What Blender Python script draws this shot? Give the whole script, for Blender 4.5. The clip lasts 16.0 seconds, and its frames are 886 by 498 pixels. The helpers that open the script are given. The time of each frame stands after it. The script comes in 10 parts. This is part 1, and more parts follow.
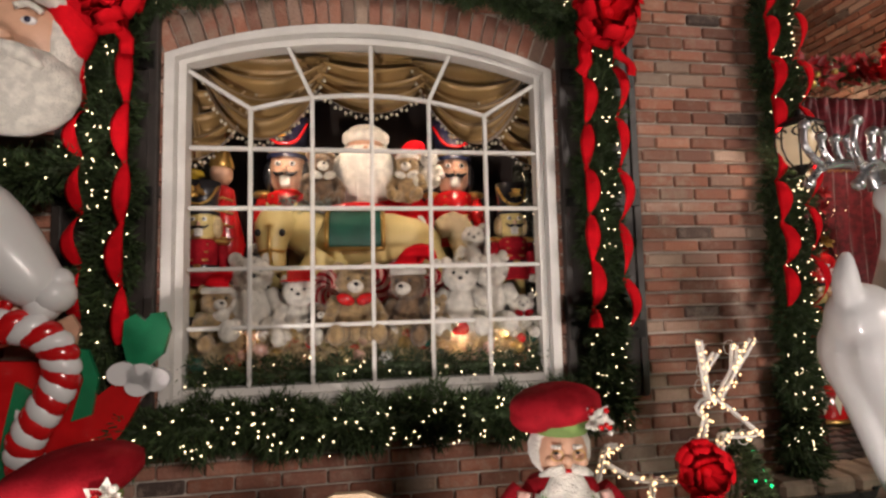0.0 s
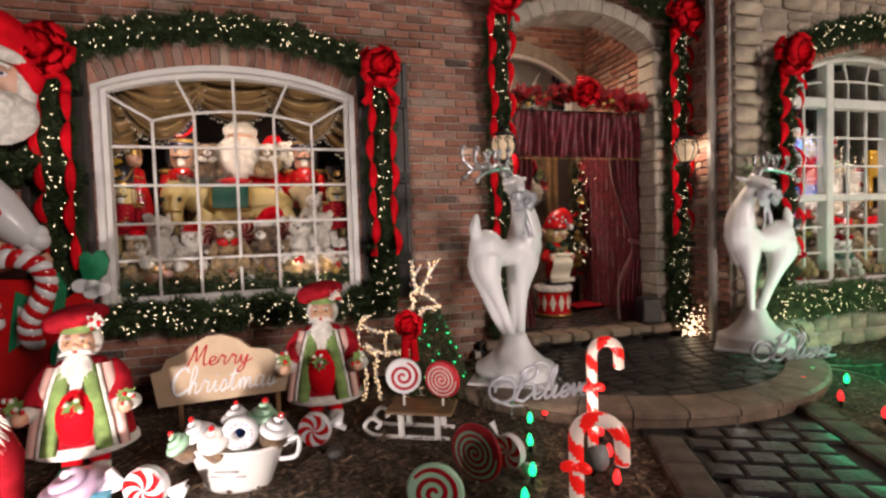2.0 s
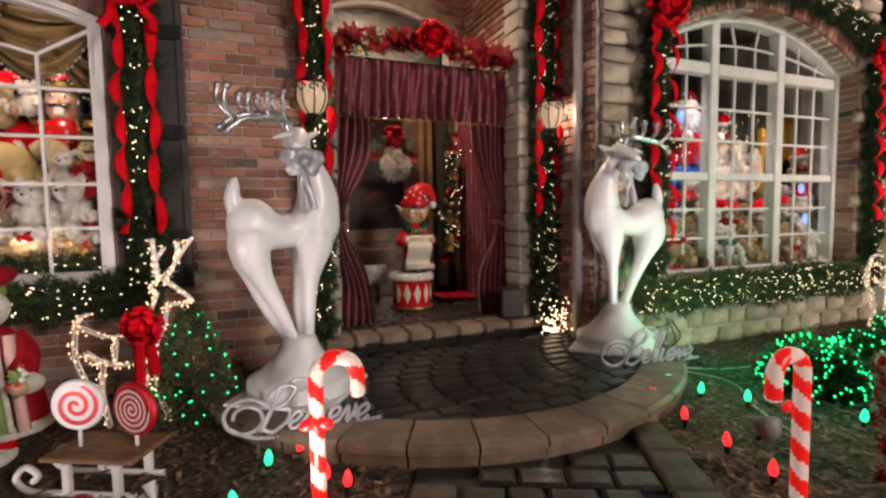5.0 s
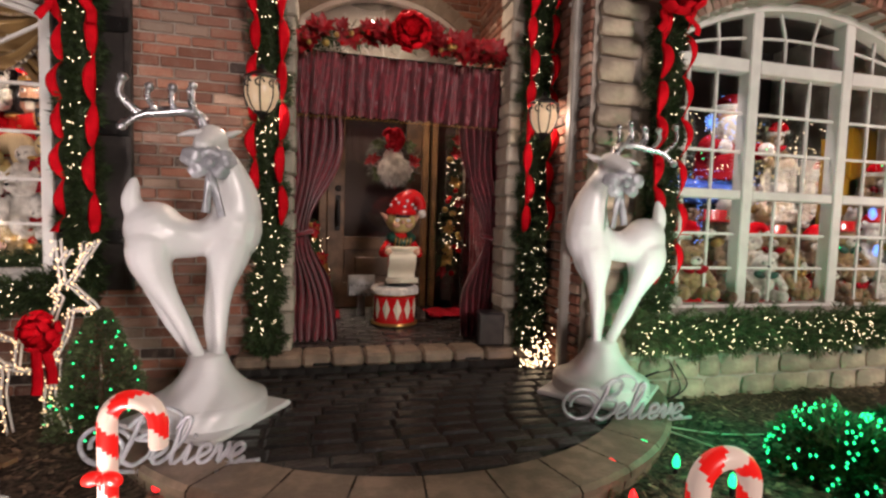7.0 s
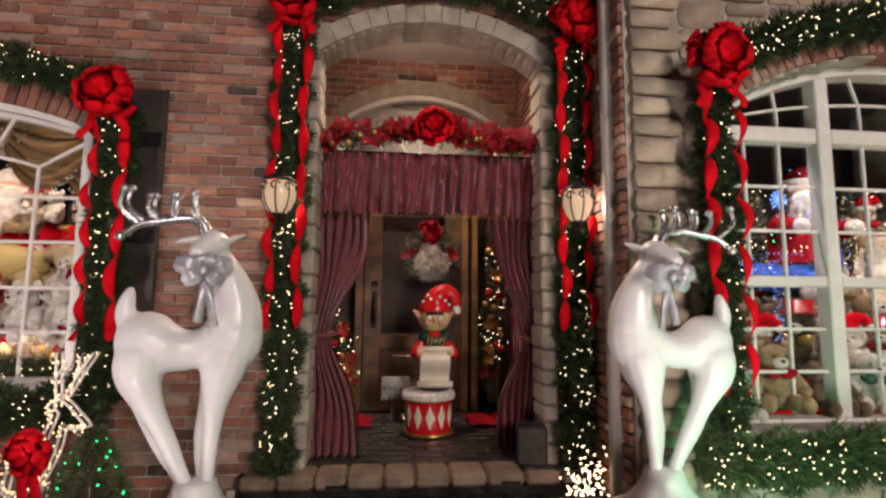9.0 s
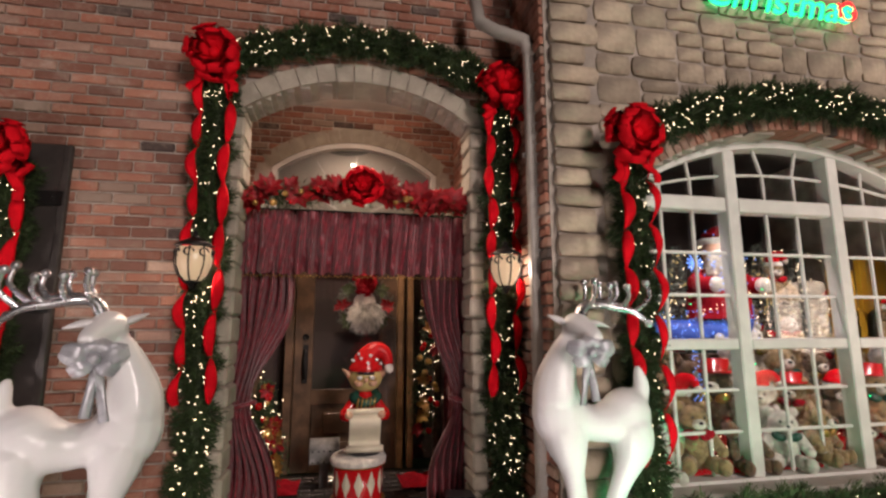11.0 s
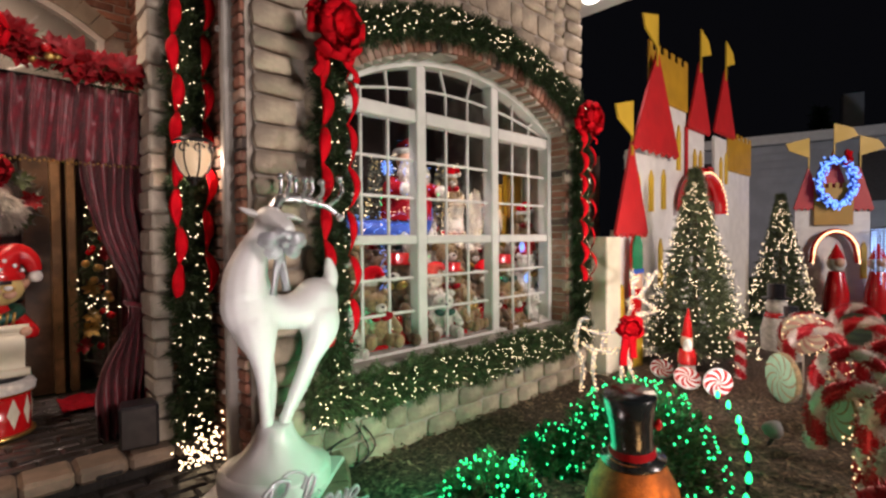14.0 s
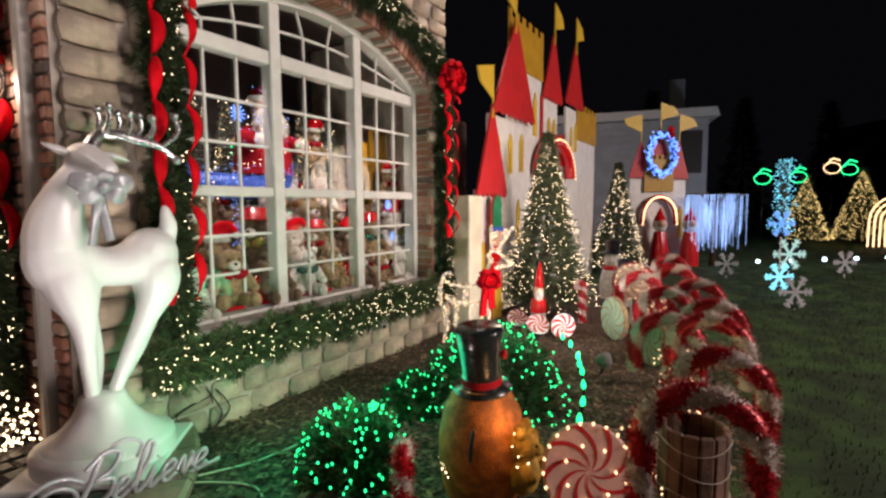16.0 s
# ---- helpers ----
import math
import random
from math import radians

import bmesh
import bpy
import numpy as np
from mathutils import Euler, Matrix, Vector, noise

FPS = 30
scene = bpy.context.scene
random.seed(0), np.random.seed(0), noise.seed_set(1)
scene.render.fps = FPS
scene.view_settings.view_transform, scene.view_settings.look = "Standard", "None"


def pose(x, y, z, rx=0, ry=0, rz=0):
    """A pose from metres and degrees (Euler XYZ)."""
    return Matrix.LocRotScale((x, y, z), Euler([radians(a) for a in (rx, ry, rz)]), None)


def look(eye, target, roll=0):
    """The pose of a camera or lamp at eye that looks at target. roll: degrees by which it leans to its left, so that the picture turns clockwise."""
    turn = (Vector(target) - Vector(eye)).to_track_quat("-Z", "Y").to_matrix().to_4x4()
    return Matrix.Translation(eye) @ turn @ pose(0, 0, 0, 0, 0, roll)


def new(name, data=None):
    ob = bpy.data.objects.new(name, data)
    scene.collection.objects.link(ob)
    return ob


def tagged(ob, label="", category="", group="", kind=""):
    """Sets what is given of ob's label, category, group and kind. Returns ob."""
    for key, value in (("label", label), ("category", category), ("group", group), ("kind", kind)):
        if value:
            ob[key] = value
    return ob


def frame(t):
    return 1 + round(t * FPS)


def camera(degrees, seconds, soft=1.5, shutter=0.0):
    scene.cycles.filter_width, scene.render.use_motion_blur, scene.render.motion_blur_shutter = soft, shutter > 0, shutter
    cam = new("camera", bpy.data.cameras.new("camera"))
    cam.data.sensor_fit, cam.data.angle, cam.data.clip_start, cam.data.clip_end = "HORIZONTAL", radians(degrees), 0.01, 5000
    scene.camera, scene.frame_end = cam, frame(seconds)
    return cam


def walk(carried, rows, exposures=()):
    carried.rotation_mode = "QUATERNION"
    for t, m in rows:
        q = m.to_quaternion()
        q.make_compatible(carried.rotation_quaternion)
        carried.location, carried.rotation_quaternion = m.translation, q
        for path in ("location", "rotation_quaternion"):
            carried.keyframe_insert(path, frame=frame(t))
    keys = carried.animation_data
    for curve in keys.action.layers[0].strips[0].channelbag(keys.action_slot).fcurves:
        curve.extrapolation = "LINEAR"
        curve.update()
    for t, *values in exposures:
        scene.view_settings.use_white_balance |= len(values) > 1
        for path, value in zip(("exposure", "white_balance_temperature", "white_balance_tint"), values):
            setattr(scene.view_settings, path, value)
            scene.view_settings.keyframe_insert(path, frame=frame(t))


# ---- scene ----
# ---- camera and walk ----
cam = camera(84.4, 16.0, 2.5)
PATH = [
    (0, pose(-0.010, -2.376, 1.195, 94.161, 1.287, -8.305)),
    (0.5, pose(0.011, -2.435, 1.212, 90.957, 2.028, -11.922)),
    (1.0, pose(0.353, -3.149, 1.256, 88.469, 2.237, -9.282)),
    (1.5, pose(0.593, -3.587, 1.177, 88.286, 2.381, -9.686)),
    (2.0, pose(0.478, -4.129, 1.177, 87.707, 1.837, -16.024)),
    (2.5, look((0.632, -4.289, 1.094), (1.295, -2.403, 1.012), -1.42)),
    (3, look((0.897, -4.216, 1.077), (1.681, -2.379, 0.969), -1.09)),
    (3.5, look((1.106, -4.107, 1.068), (1.944, -2.295, 0.943), -0.99)),
    (4, look((1.304, -3.93, 1.051), (2.134, -2.115, 0.916), -1.10)),
    (6.5, look((2.361, -3.522, 1.12), (2.882, -1.596, 0.988), 1.10)),
    (7, look((2.556, -3.502, 1.129), (3.026, -1.562, 1.003), 1.77)),
    (7.5, look((2.658, -3.389, 1.107), (3.093, -1.439, 1.005), 2.06)),
    (8, look((2.725, -3.267, 1.135), (3.083, -1.3, 1.101), 1.88)),
    (8.5, look((2.803, -3.229, 1.168), (3.071, -1.248, 1.222), 1.13)),
    (9, look((2.887, -3.265, 1.22), (3.076, -1.286, 1.439), 0.55)),
    (11.5, look((3.029, -3.267, 1.504), (3.6, -1.377, 1.822), -0.43)),
    (12, look((3.041, -3.254, 1.482), (3.854, -1.44, 1.705), -0.17)),
    (12.5, look((3.079, -3.293, 1.474), (4.089, -1.571, 1.607), -0.03)),
    (13, look((3.103, -3.314, 1.441), (4.265, -1.687, 1.505), -0.11)),
    (13.5, look((3.119, -3.316, 1.407), (4.394, -1.776, 1.413), -0.35)),
    (14, look((3.133, -3.313, 1.386), (4.51, -1.863, 1.34), -0.54)),
    (14.5, look((3.153, -3.314, 1.357), (4.619, -1.957, 1.273), -0.51)),
    (15, look((3.169, -3.329, 1.321), (4.721, -2.072, 1.206), -0.41)),
    (15.5, look((3.19, -3.342, 1.293), (4.819, -2.192, 1.144), -0.33)),
    (16, look((3.205, -3.361, 1.265), (4.897, -2.31, 1.091), -0.36)),
]
EXPOSURE = ((0.0, 0.05, 6500, 10), (2.5, 0.03, 6500, 16), (16.0, 0.05, 6500, 17))
walk(cam, PATH, EXPOSURE)

# ---- world and lights ----
world = bpy.data.worlds.new("night")
scene.world = world
world.use_nodes = True
wn = world.node_tree.nodes
wn["Background"].inputs[0].default_value = (0.0022, 0.0023, 0.0030, 1)
wn["Background"].inputs[1].default_value = 1.0


def lamp(name, kind, place, power, colour, size=0.1, target=None, angle=90, blend=0.6):
    d = bpy.data.lights.new(name, kind)
    d.energy, d.color = power, colour
    if kind == "AREA":
        d.size = size
    else:
        d.shadow_soft_size = size
    if kind == "SPOT":
        d.spot_size, d.spot_blend = radians(angle), blend
    ob = new(name, d)
    ob.matrix_world = look(place, target) if target else pose(*place)
    return ob


WARM = (1.0, 0.77, 0.58)
WHITE = (1.0, 0.88, 0.82)
# landscape floodlights on the beds, aimed at the house
# the flood at x 7.0 is added to light the castle
FLOODS = [(-0.75, -2.75, (-0.1, 0.0, 1.3), 240), (1.78, -2.10, (2.0, -0.3, 1.6), 30), (3.93, -2.15, (5.0, -0.5, 2.9), 90), (7.0, -2.45, (8.9, -0.7, 1.9), 110), (9.1, -2.35, (9.9, -0.75, 2.2), 90)]
for fx, fy, aim, power in FLOODS:
    lamp("flood_beam", "SPOT", (fx, fy, 0.10), power, WHITE, 0.06, aim, 125, 0.8)
# added fill from behind the viewer; stands in for street and neighbouring display light
lamp("front_fill", "SPOT", (9.0, -16.0, 6.0), 6500, (1.0, 0.86, 0.78), 2.2, (4.0, 0, 1.6), 130, 0.5)
# wall lanterns
for lx in (2.16, 4.06):
    lamp("lantern_flame", "POINT", (lx, -0.19, 1.87), 8.5, WARM, 0.03)
# display window lamps
for wx, wp in ((-0.5, 24), (-0.1, 18), (0.5, 24)):
    lamp("window_uplight", "SPOT", (wx, 0.20, 0.80), wp, (1.0, 0.82, 0.64), 0.03, (wx * 0.9, 0.6, 1.6), 130, 0.9)
# overhead spots in both windows are added fill for the toys
for wx in (-0.55, 0.55):
    lamp("window_fill", "SPOT", (wx, 0.22, 2.25), 28, WARM, 0.05, (wx * 0.2, 0.7, 1.5), 130, 0.8)
for wx in (5.35, 6.1, 6.9):
    lamp("window_fill", "SPOT", (wx, -0.22, 2.55), 46, WHITE, 0.06, (wx, 0.22, 1.1), 95, 0.8)
for wx in (-0.60, -0.22, 0.42, 0.68):
    lamp("window_bulb", "POINT", (wx, 0.13, 0.95), 5.5, WARM, 0.03)
# added fill lamps under the porch ceiling, then the eave lamp
lamp("porch_fill", "SPOT", (3.1, 0.62, 3.50), 150.0, WARM, 0.04, (3.1, 0.95, 0), 140, 0.8)
lamp("porch_fill_soft", "POINT", (3.1, 0.60, 3.40), 11.0, WARM, 0.05)
lamp("eave_lamp", "SPOT", (8.05, -0.75, 3.85), 40, WHITE, 0.05, (7.8, -0.6, 0), 120, 0.6)
# step lights
for px in (2.55, 3.62):
    lamp("step_light_beam", "SPOT", (px, -0.14, 0.14), 1.2, WHITE, 0.02, (px, -0.6, -0.1), 140, 0.8)
RIM_LIGHTS = [(2.98, -1.80), (2.20, -1.50)]
for px, py in RIM_LIGHTS:
    lamp("step_light_beam", "SPOT", (px, py, 0.015), 0.9, WHITE, 0.02, (px - 0.05, py - 0.25, -0.06), 120, 0.8)

# ---- mesh helpers ----
class Shape:
    """Collects faces with their materials and becomes one mesh."""

    def __init__(self):
        self.v, self.f, self.m, self.s, self.n = [], [], [], [], 0

    def add(self, verts, faces, mat=0, smooth=True):
        verts = np.asarray(verts, float).reshape(-1, 3)
        k = self.n
        self.v.append(verts)
        self.n += len(verts)
        for f in faces:
            self.f.append([i + k for i in f])
        self.m += [mat] * len(faces)
        self.s += [smooth] * len(faces)
        return self

    def grid(self, pts, mat=0, smooth=True, close_u=False, close_v=False):
        pts = np.asarray(pts, float)
        a, b = pts.shape[:2]
        faces = []
        for i in range(a if close_u else a - 1):
            for j in range(b if close_v else b - 1):
                i2, j2 = (i + 1) % a, (j + 1) % b
                faces.append((i * b + j, i2 * b + j, i2 * b + j2, i * b + j2))
        return self.add(pts.reshape(-1, 3), faces, mat, smooth)

    def ell(self, c, r, mat=0, rot=(0, 0, 0), seg=14, rings=9):
        r = (r, r, r) if isinstance(r, (int, float)) else r
        m = pose(*c, *rot)
        pts = []
        for i in range(rings + 1):
            th = math.pi * i / rings
            pts.append([m @ Vector((r[0] * math.sin(th) * math.cos(2 * math.pi * j / seg), r[1] * math.sin(th) * math.sin(2 * math.pi * j / seg), r[2] * math.cos(th))) for j in range(seg)])
        return self.grid(pts, mat, True, False, True)

    def lathe(self, c, prof, mat=0, seg=20, rot=(0, 0, 0), smooth=True, squash=1.0):
        m = pose(*c, *rot)
        pts = [[m @ Vector((r * math.cos(2 * math.pi * j / seg), squash * r * math.sin(2 * math.pi * j / seg), z)) for j in range(seg)] for r, z in prof]
        return self.grid(pts, mat, smooth, False, True)

    def tube(self, path, rad, mat=0, seg=8, cap=True, flat=1.0):
        path = [Vector(p) for p in path]
        n = len(path)
        rads = [float(rad)] * n if isinstance(rad, (int, float)) else [float(r) for r in np.interp(np.linspace(0, 1, n), np.linspace(0, 1, len(rad)), rad)]
        up, rows = None, []
        for i, p in enumerate(path):
            d = (path[min(i + 1, n - 1)] - path[max(i - 1, 0)]).normalized()
            if up is None:
                up = Vector((0, 0, 1)) if abs(d.z) < 0.9 else Vector((0, 1, 0))
            side = d.cross(up).normalized()
            up = side.cross(d).normalized()
            rows.append([p + rads[i] * (math.cos(2 * math.pi * j / seg) * side + flat * math.sin(2 * math.pi * j / seg) * up) for j in range(seg)])
        k = self.n
        self.grid(rows, mat, True, False, True)
        if cap:
            self.f += [[k + j for j in range(seg)][::-1], [k + (n - 1) * seg + j for j in range(seg)]]
            self.m += [mat] * 2
            self.s += [False] * 2
        return self

    def box(self, c, s, mat=0, rot=(0, 0, 0), bev=0.0, m=None):
        m = (m or Matrix()) @ pose(*c, *rot)
        hx, hy, hz = s[0] / 2, s[1] / 2, s[2] / 2
        b = min(bev, hx * 0.9, hy * 0.9, hz * 0.9)
        if b <= 0:
            v = [m @ Vector((x * hx, y * hy, z * hz)) for x in (-1, 1) for y in (-1, 1) for z in (-1, 1)]
            return self.add(v, [(0, 1, 3, 2), (4, 6, 7, 5), (0, 4, 5, 1), (2, 3, 7, 6), (0, 2, 6, 4), (1, 5, 7, 3)], mat, False)
        v, idx = [], {}
        for x in (-1, 1):
            for y in (-1, 1):
                for z in (-1, 1):
                    for ax in range(3):
                        p = [x * (hx - b), y * (hy - b), z * (hz - b)]
                        p[ax] = (x * hx, y * hy, z * hz)[ax]
                        idx[x, y, z, ax] = len(v)
                        v.append(m @ Vector(p))
        I = idx
        f = []
        for sg in (-1, 1):
            f.append([I[sg, a, b2, 0] for a, b2 in ((-1, -1), (1, -1), (1, 1), (-1, 1))][::sg])
            f.append([I[a, sg, b2, 1] for a, b2 in ((-1, -1), (-1, 1), (1, 1), (1, -1))][::sg])
            f.append([I[a, b2, sg, 2] for a, b2 in ((-1, -1), (1, -1), (1, 1), (-1, 1))][::sg])
        for a in (-1, 1):
            for b2 in (-1, 1):
                f.append([I[a, b2, -1, 0], I[a, b2, 1, 0], I[a, b2, 1, 1], I[a, b2, -1, 1]])
                f.append([I[a, -1, b2, 0], I[a, 1, b2, 0], I[a, 1, b2, 2], I[a, -1, b2, 2]])
                f.append([I[-1, a, b2, 1], I[1, a, b2, 1], I[1, a, b2, 2], I[-1, a, b2, 2]])
                for z in (-1, 1):
                    f.append([I[a, b2, z, 0], I[a, b2, z, 1], I[a, b2, z, 2]])
        return self.add(v, f, mat, False)

    def plate(self, poly, thick, m=None, mat=0, side=None):
        """A flat outline (x, z) given depth along y, from 0 to thick."""
        m = m or Matrix()
        n = len(poly)
        v = [m @ Vector((x, 0, z)) for x, z in poly] + [m @ Vector((x, thick, z)) for x, z in poly]
        self.add(v, [list(range(n)), list(range(2 * n - 1, n - 1, -1))], mat, False)
        k = self.n - 2 * n
        for i in range(n):
            j = (i + 1) % n
            self.f.append([k + i, k + n + i, k + n + j, k + j])
            self.m.append(mat if side is None else side)
            self.s.append(False)
        return self

    def build(self, name, mats, parent=None, label="", place=None, fix=True):
        me = bpy.data.meshes.new(name)
        me.from_pydata(np.concatenate(self.v).tolist(), [], self.f)
        for mt in mats if isinstance(mats, (list, tuple)) else [mats]:
            me.materials.append(MATS[mt])
        me.polygons.foreach_set("material_index", self.m)
        me.polygons.foreach_set("use_smooth", self.s)
        if fix and len(self.f) < 60000:
            bm = bmesh.new()
            bm.from_mesh(me)
            bmesh.ops.recalc_face_normals(bm, faces=bm.faces)
            bm.to_mesh(me)
            bm.free()
        me.update()
        ob = new(name, me)
        if parent:
            ob.parent = parent
        if place is not None:
            ob.matrix_basis = place
        if label:
            tagged(ob, label)
        return ob


def thing(name, label, category, place=None, group="", kind=""):
    ob = new(name)
    ob.empty_display_size = 0.1
    if place is not None:
        ob.matrix_basis = place
    return tagged(ob, label, category, group, kind)


def arc_z(x, half, spring, apex):
    """Height of a flat arch at distance x from its middle."""
    sag = apex - spring
    R = (half * half + sag * sag) / (2 * sag)
    return apex - R + math.sqrt(max(R * R - x * x, 0))


def arch_poly(cx, half, z0, spring, apex, n=24):
    xs = [half - 2 * half * i / n for i in range(n + 1)]
    return [(cx - half, z0), (cx + half, z0)] + [(cx + x, arc_z(x, half, spring, apex)) for x in xs]


def curve(pts, n=24):
    """A smooth run of points through the given ones."""
    P = [Vector(p) for p in pts]
    out = []
    for i in range(len(P) - 1):
        a, b, c, d = P[max(i - 1, 0)], P[i], P[i + 1], P[min(i + 2, len(P) - 1)]
        k = max(2, n // (len(P) - 1))
        for j in range(k):
            t = j / k
            out.append(0.5 * ((2 * b) + (c - a) * t + (2 * a - 5 * b + 4 * c - d) * t * t + (3 * b - a - 3 * c + d) * t ** 3))
    return out + [P[-1]]


# ---- materials ----
MATS = {}


def mat(name, col, rough=0.6, metal=0.0, var=0.15, scale=12.0, bump=0.15, bscale=90.0, rand=None, spread=0.25, coat=0.0, sheen=0.0, col2=None, ramp=(0.42, 0.62), trans=0.0, glitter=0.0):
    mt = bpy.data.materials.new(name)
    mt.use_nodes = True
    N, L = mt.node_tree.nodes, mt.node_tree.links
    p = N["Principled BSDF"]
    co = N.new("ShaderNodeTexCoord")
    big = N.new("ShaderNodeTexNoise")
    big.inputs["Scale"].default_value, big.inputs["Detail"].default_value = scale, 5
    fine = N.new("ShaderNodeTexNoise")
    fine.inputs["Scale"].default_value, fine.inputs["Detail"].default_value = bscale, 3
    for nz in (big, fine):
        L.new(co.outputs["Object"], nz.inputs["Vector"])
    rp = N.new("ShaderNodeValToRGB")
    c2 = col2 or tuple(c * (1 - 2.2 * var) for c in col)
    rp.color_ramp.elements[0].color, rp.color_ramp.elements[1].color = (*[max(c, 0) for c in c2], 1), (*col, 1)
    rp.color_ramp.elements[0].position, rp.color_ramp.elements[1].position = ramp
    L.new(big.outputs["Fac"], rp.inputs["Fac"])
    hsv = N.new("ShaderNodeHueSaturation")
    L.new(rp.outputs["Color"], hsv.inputs["Color"])
    grain = N.new("ShaderNodeMapRange")
    L.new(fine.outputs["Fac"], grain.inputs["Value"])
    grain.inputs["To Min"].default_value, grain.inputs["To Max"].default_value = 1 - var, 1 + var
    last = grain.outputs["Result"]
    if rand:
        if rand == "object":
            rn = N.new("ShaderNodeObjectInfo").outputs["Random"]
        else:
            rn = N.new("ShaderNodeNewGeometry").outputs["Random Per Island"]
        mr = N.new("ShaderNodeMapRange")
        L.new(rn, mr.inputs["Value"])
        mr.inputs["To Min"].default_value, mr.inputs["To Max"].default_value = 1 - spread, 1 + spread
        mul = N.new("ShaderNodeMath")
        mul.operation = "MULTIPLY"
        L.new(mr.outputs["Result"], mul.inputs[0])
        L.new(last, mul.inputs[1])
        last = mul.outputs[0]
    L.new(last, hsv.inputs["Value"])
    L.new(hsv.outputs["Color"], p.inputs["Base Color"])
    rr = N.new("ShaderNodeMapRange")
    L.new(big.outputs["Fac"], rr.inputs["Value"])
    rr.inputs["To Min"].default_value, rr.inputs["To Max"].default_value = min(rough * 1.15, 1), rough * 0.8
    L.new(rr.outputs["Result"], p.inputs["Roughness"])
    p.inputs["Metallic"].default_value = metal
    p.inputs["Coat Weight"].default_value = coat
    p.inputs["Coat Roughness"].default_value = 0.12
    p.inputs["Sheen Weight"].default_value = sheen
    if bump:
        bp = N.new("ShaderNodeBump")
        bp.inputs["Strength"].default_value, bp.inputs["Distance"].default_value = bump, 0.01
        L.new(fine.outputs["Fac"], bp.inputs["Height"])
        if glitter:
            vo = N.new("ShaderNodeTexVoronoi")
            vo.inputs["Scale"].default_value = glitter
            L.new(co.outputs["Object"], vo.inputs["Vector"])
            L.new(vo.outputs["Color"], bp.inputs["Height"])
        L.new(bp.outputs["Normal"], p.inputs["Normal"])
    MATS[name] = mt
    return mt


def glow(name, col, strength, sample=False):
    mt = bpy.data.materials.new(name)
    mt.use_nodes = True
    p = mt.node_tree.nodes["Principled BSDF"]
    p.inputs["Base Color"].default_value = (*[0.6 * c for c in col], 1)
    p.inputs["Emission Color"].default_value = (*col, 1)
    p.inputs["Emission Strength"].default_value = strength
    p.inputs["Roughness"].default_value = 0.3
    if not sample:
        mt.cycles.emission_sampling = "NONE"
    MATS[name] = mt
    return mt


def bricky(name, rand):
    """Old mixed brick: each piece takes its own tone, with pale lime and dark burnt ones among the red."""
    mt = mat(name, (0.30, 0.115, 0.062), 0.85, var=0.22, scale=9, bump=0.5, bscale=60, rand=rand, spread=0.3)
    N, L = mt.node_tree.nodes, mt.node_tree.links
    src = next(n for n in N if n.type in ("OBJECT_INFO", "NEW_GEOMETRY"))
    out = src.outputs["Random"] if src.type == "OBJECT_INFO" else src.outputs["Random Per Island"]
    wh = N.new("ShaderNodeTexWhiteNoise")
    wh.noise_dimensions = "1D"
    L.new(out, wh.inputs["W"])
    rp = N.new("ShaderNodeValToRGB")
    el = rp.color_ramp.elements
    el[0].color, el[0].position = (0.060, 0.042, 0.036, 1), 0.0
    el[1].color, el[1].position = (0.34, 0.25, 0.19, 1), 1.0
    for pos_, c in ((0.035, (0.085, 0.055, 0.045)), (0.06, (0.18, 0.078, 0.053)), (0.35, (0.28, 0.108, 0.066)), (0.6, (0.33, 0.150, 0.098)), (0.8, (0.24, 0.108, 0.076)), (0.93, (0.36, 0.235, 0.175))):
        e = el.new(pos_)
        e.color = (*c, 1)
    L.new(wh.outputs["Value"], rp.inputs["Fac"])
    co = next(n for n in N if n.type == "TEX_COORD")
    lime = N.new("ShaderNodeTexNoise")
    lime.inputs["Scale"].default_value, lime.inputs["Detail"].default_value, lime.inputs["Roughness"].default_value = 1.7, 9, 0.72
    L.new(N.new("ShaderNodeNewGeometry").outputs["Position"], lime.inputs["Vector"])
    lr = N.new("ShaderNodeValToRGB")
    lr.color_ramp.elements[0].position, lr.color_ramp.elements[1].position = 0.54, 0.72
    L.new(lime.outputs["Fac"], lr.inputs["Fac"])
    mx = N.new("ShaderNodeMix")
    mx.data_type = "RGBA"
    hsv = next(n for n in N if n.type == "HUE_SAT")
    L.new(lr.outputs["Color"], mx.inputs["Factor"])
    L.new(rp.outputs["Color"], mx.inputs[6])
    mx.inputs[7].default_value = (0.42, 0.35, 0.28, 1)
    # thin lime smears and fired blotches over single bricks
    sm = N.new("ShaderNodeTexNoise")
    sm.inputs["Scale"].default_value, sm.inputs["Detail"].default_value, sm.inputs["Roughness"].default_value = 11, 10, 0.78
    L.new(lime.inputs["Vector"].links[0].from_socket, sm.inputs["Vector"])
    sr = N.new("ShaderNodeValToRGB")
    sr.color_ramp.elements[0].position, sr.color_ramp.elements[1].position = 0.50, 0.74
    sr.color_ramp.elements[1].color = (0.7, 0.7, 0.7, 1)
    L.new(sm.outputs["Fac"], sr.inputs["Fac"])
    m2 = N.new("ShaderNodeMix")
    m2.data_type = "RGBA"
    L.new(sr.outputs["Color"], m2.inputs["Factor"])
    L.new(mx.outputs[2], m2.inputs[6])
    m2.inputs[7].default_value = (0.40, 0.30, 0.23, 1)
    L.new(m2.outputs[2], hsv.inputs["Color"])
    return mt


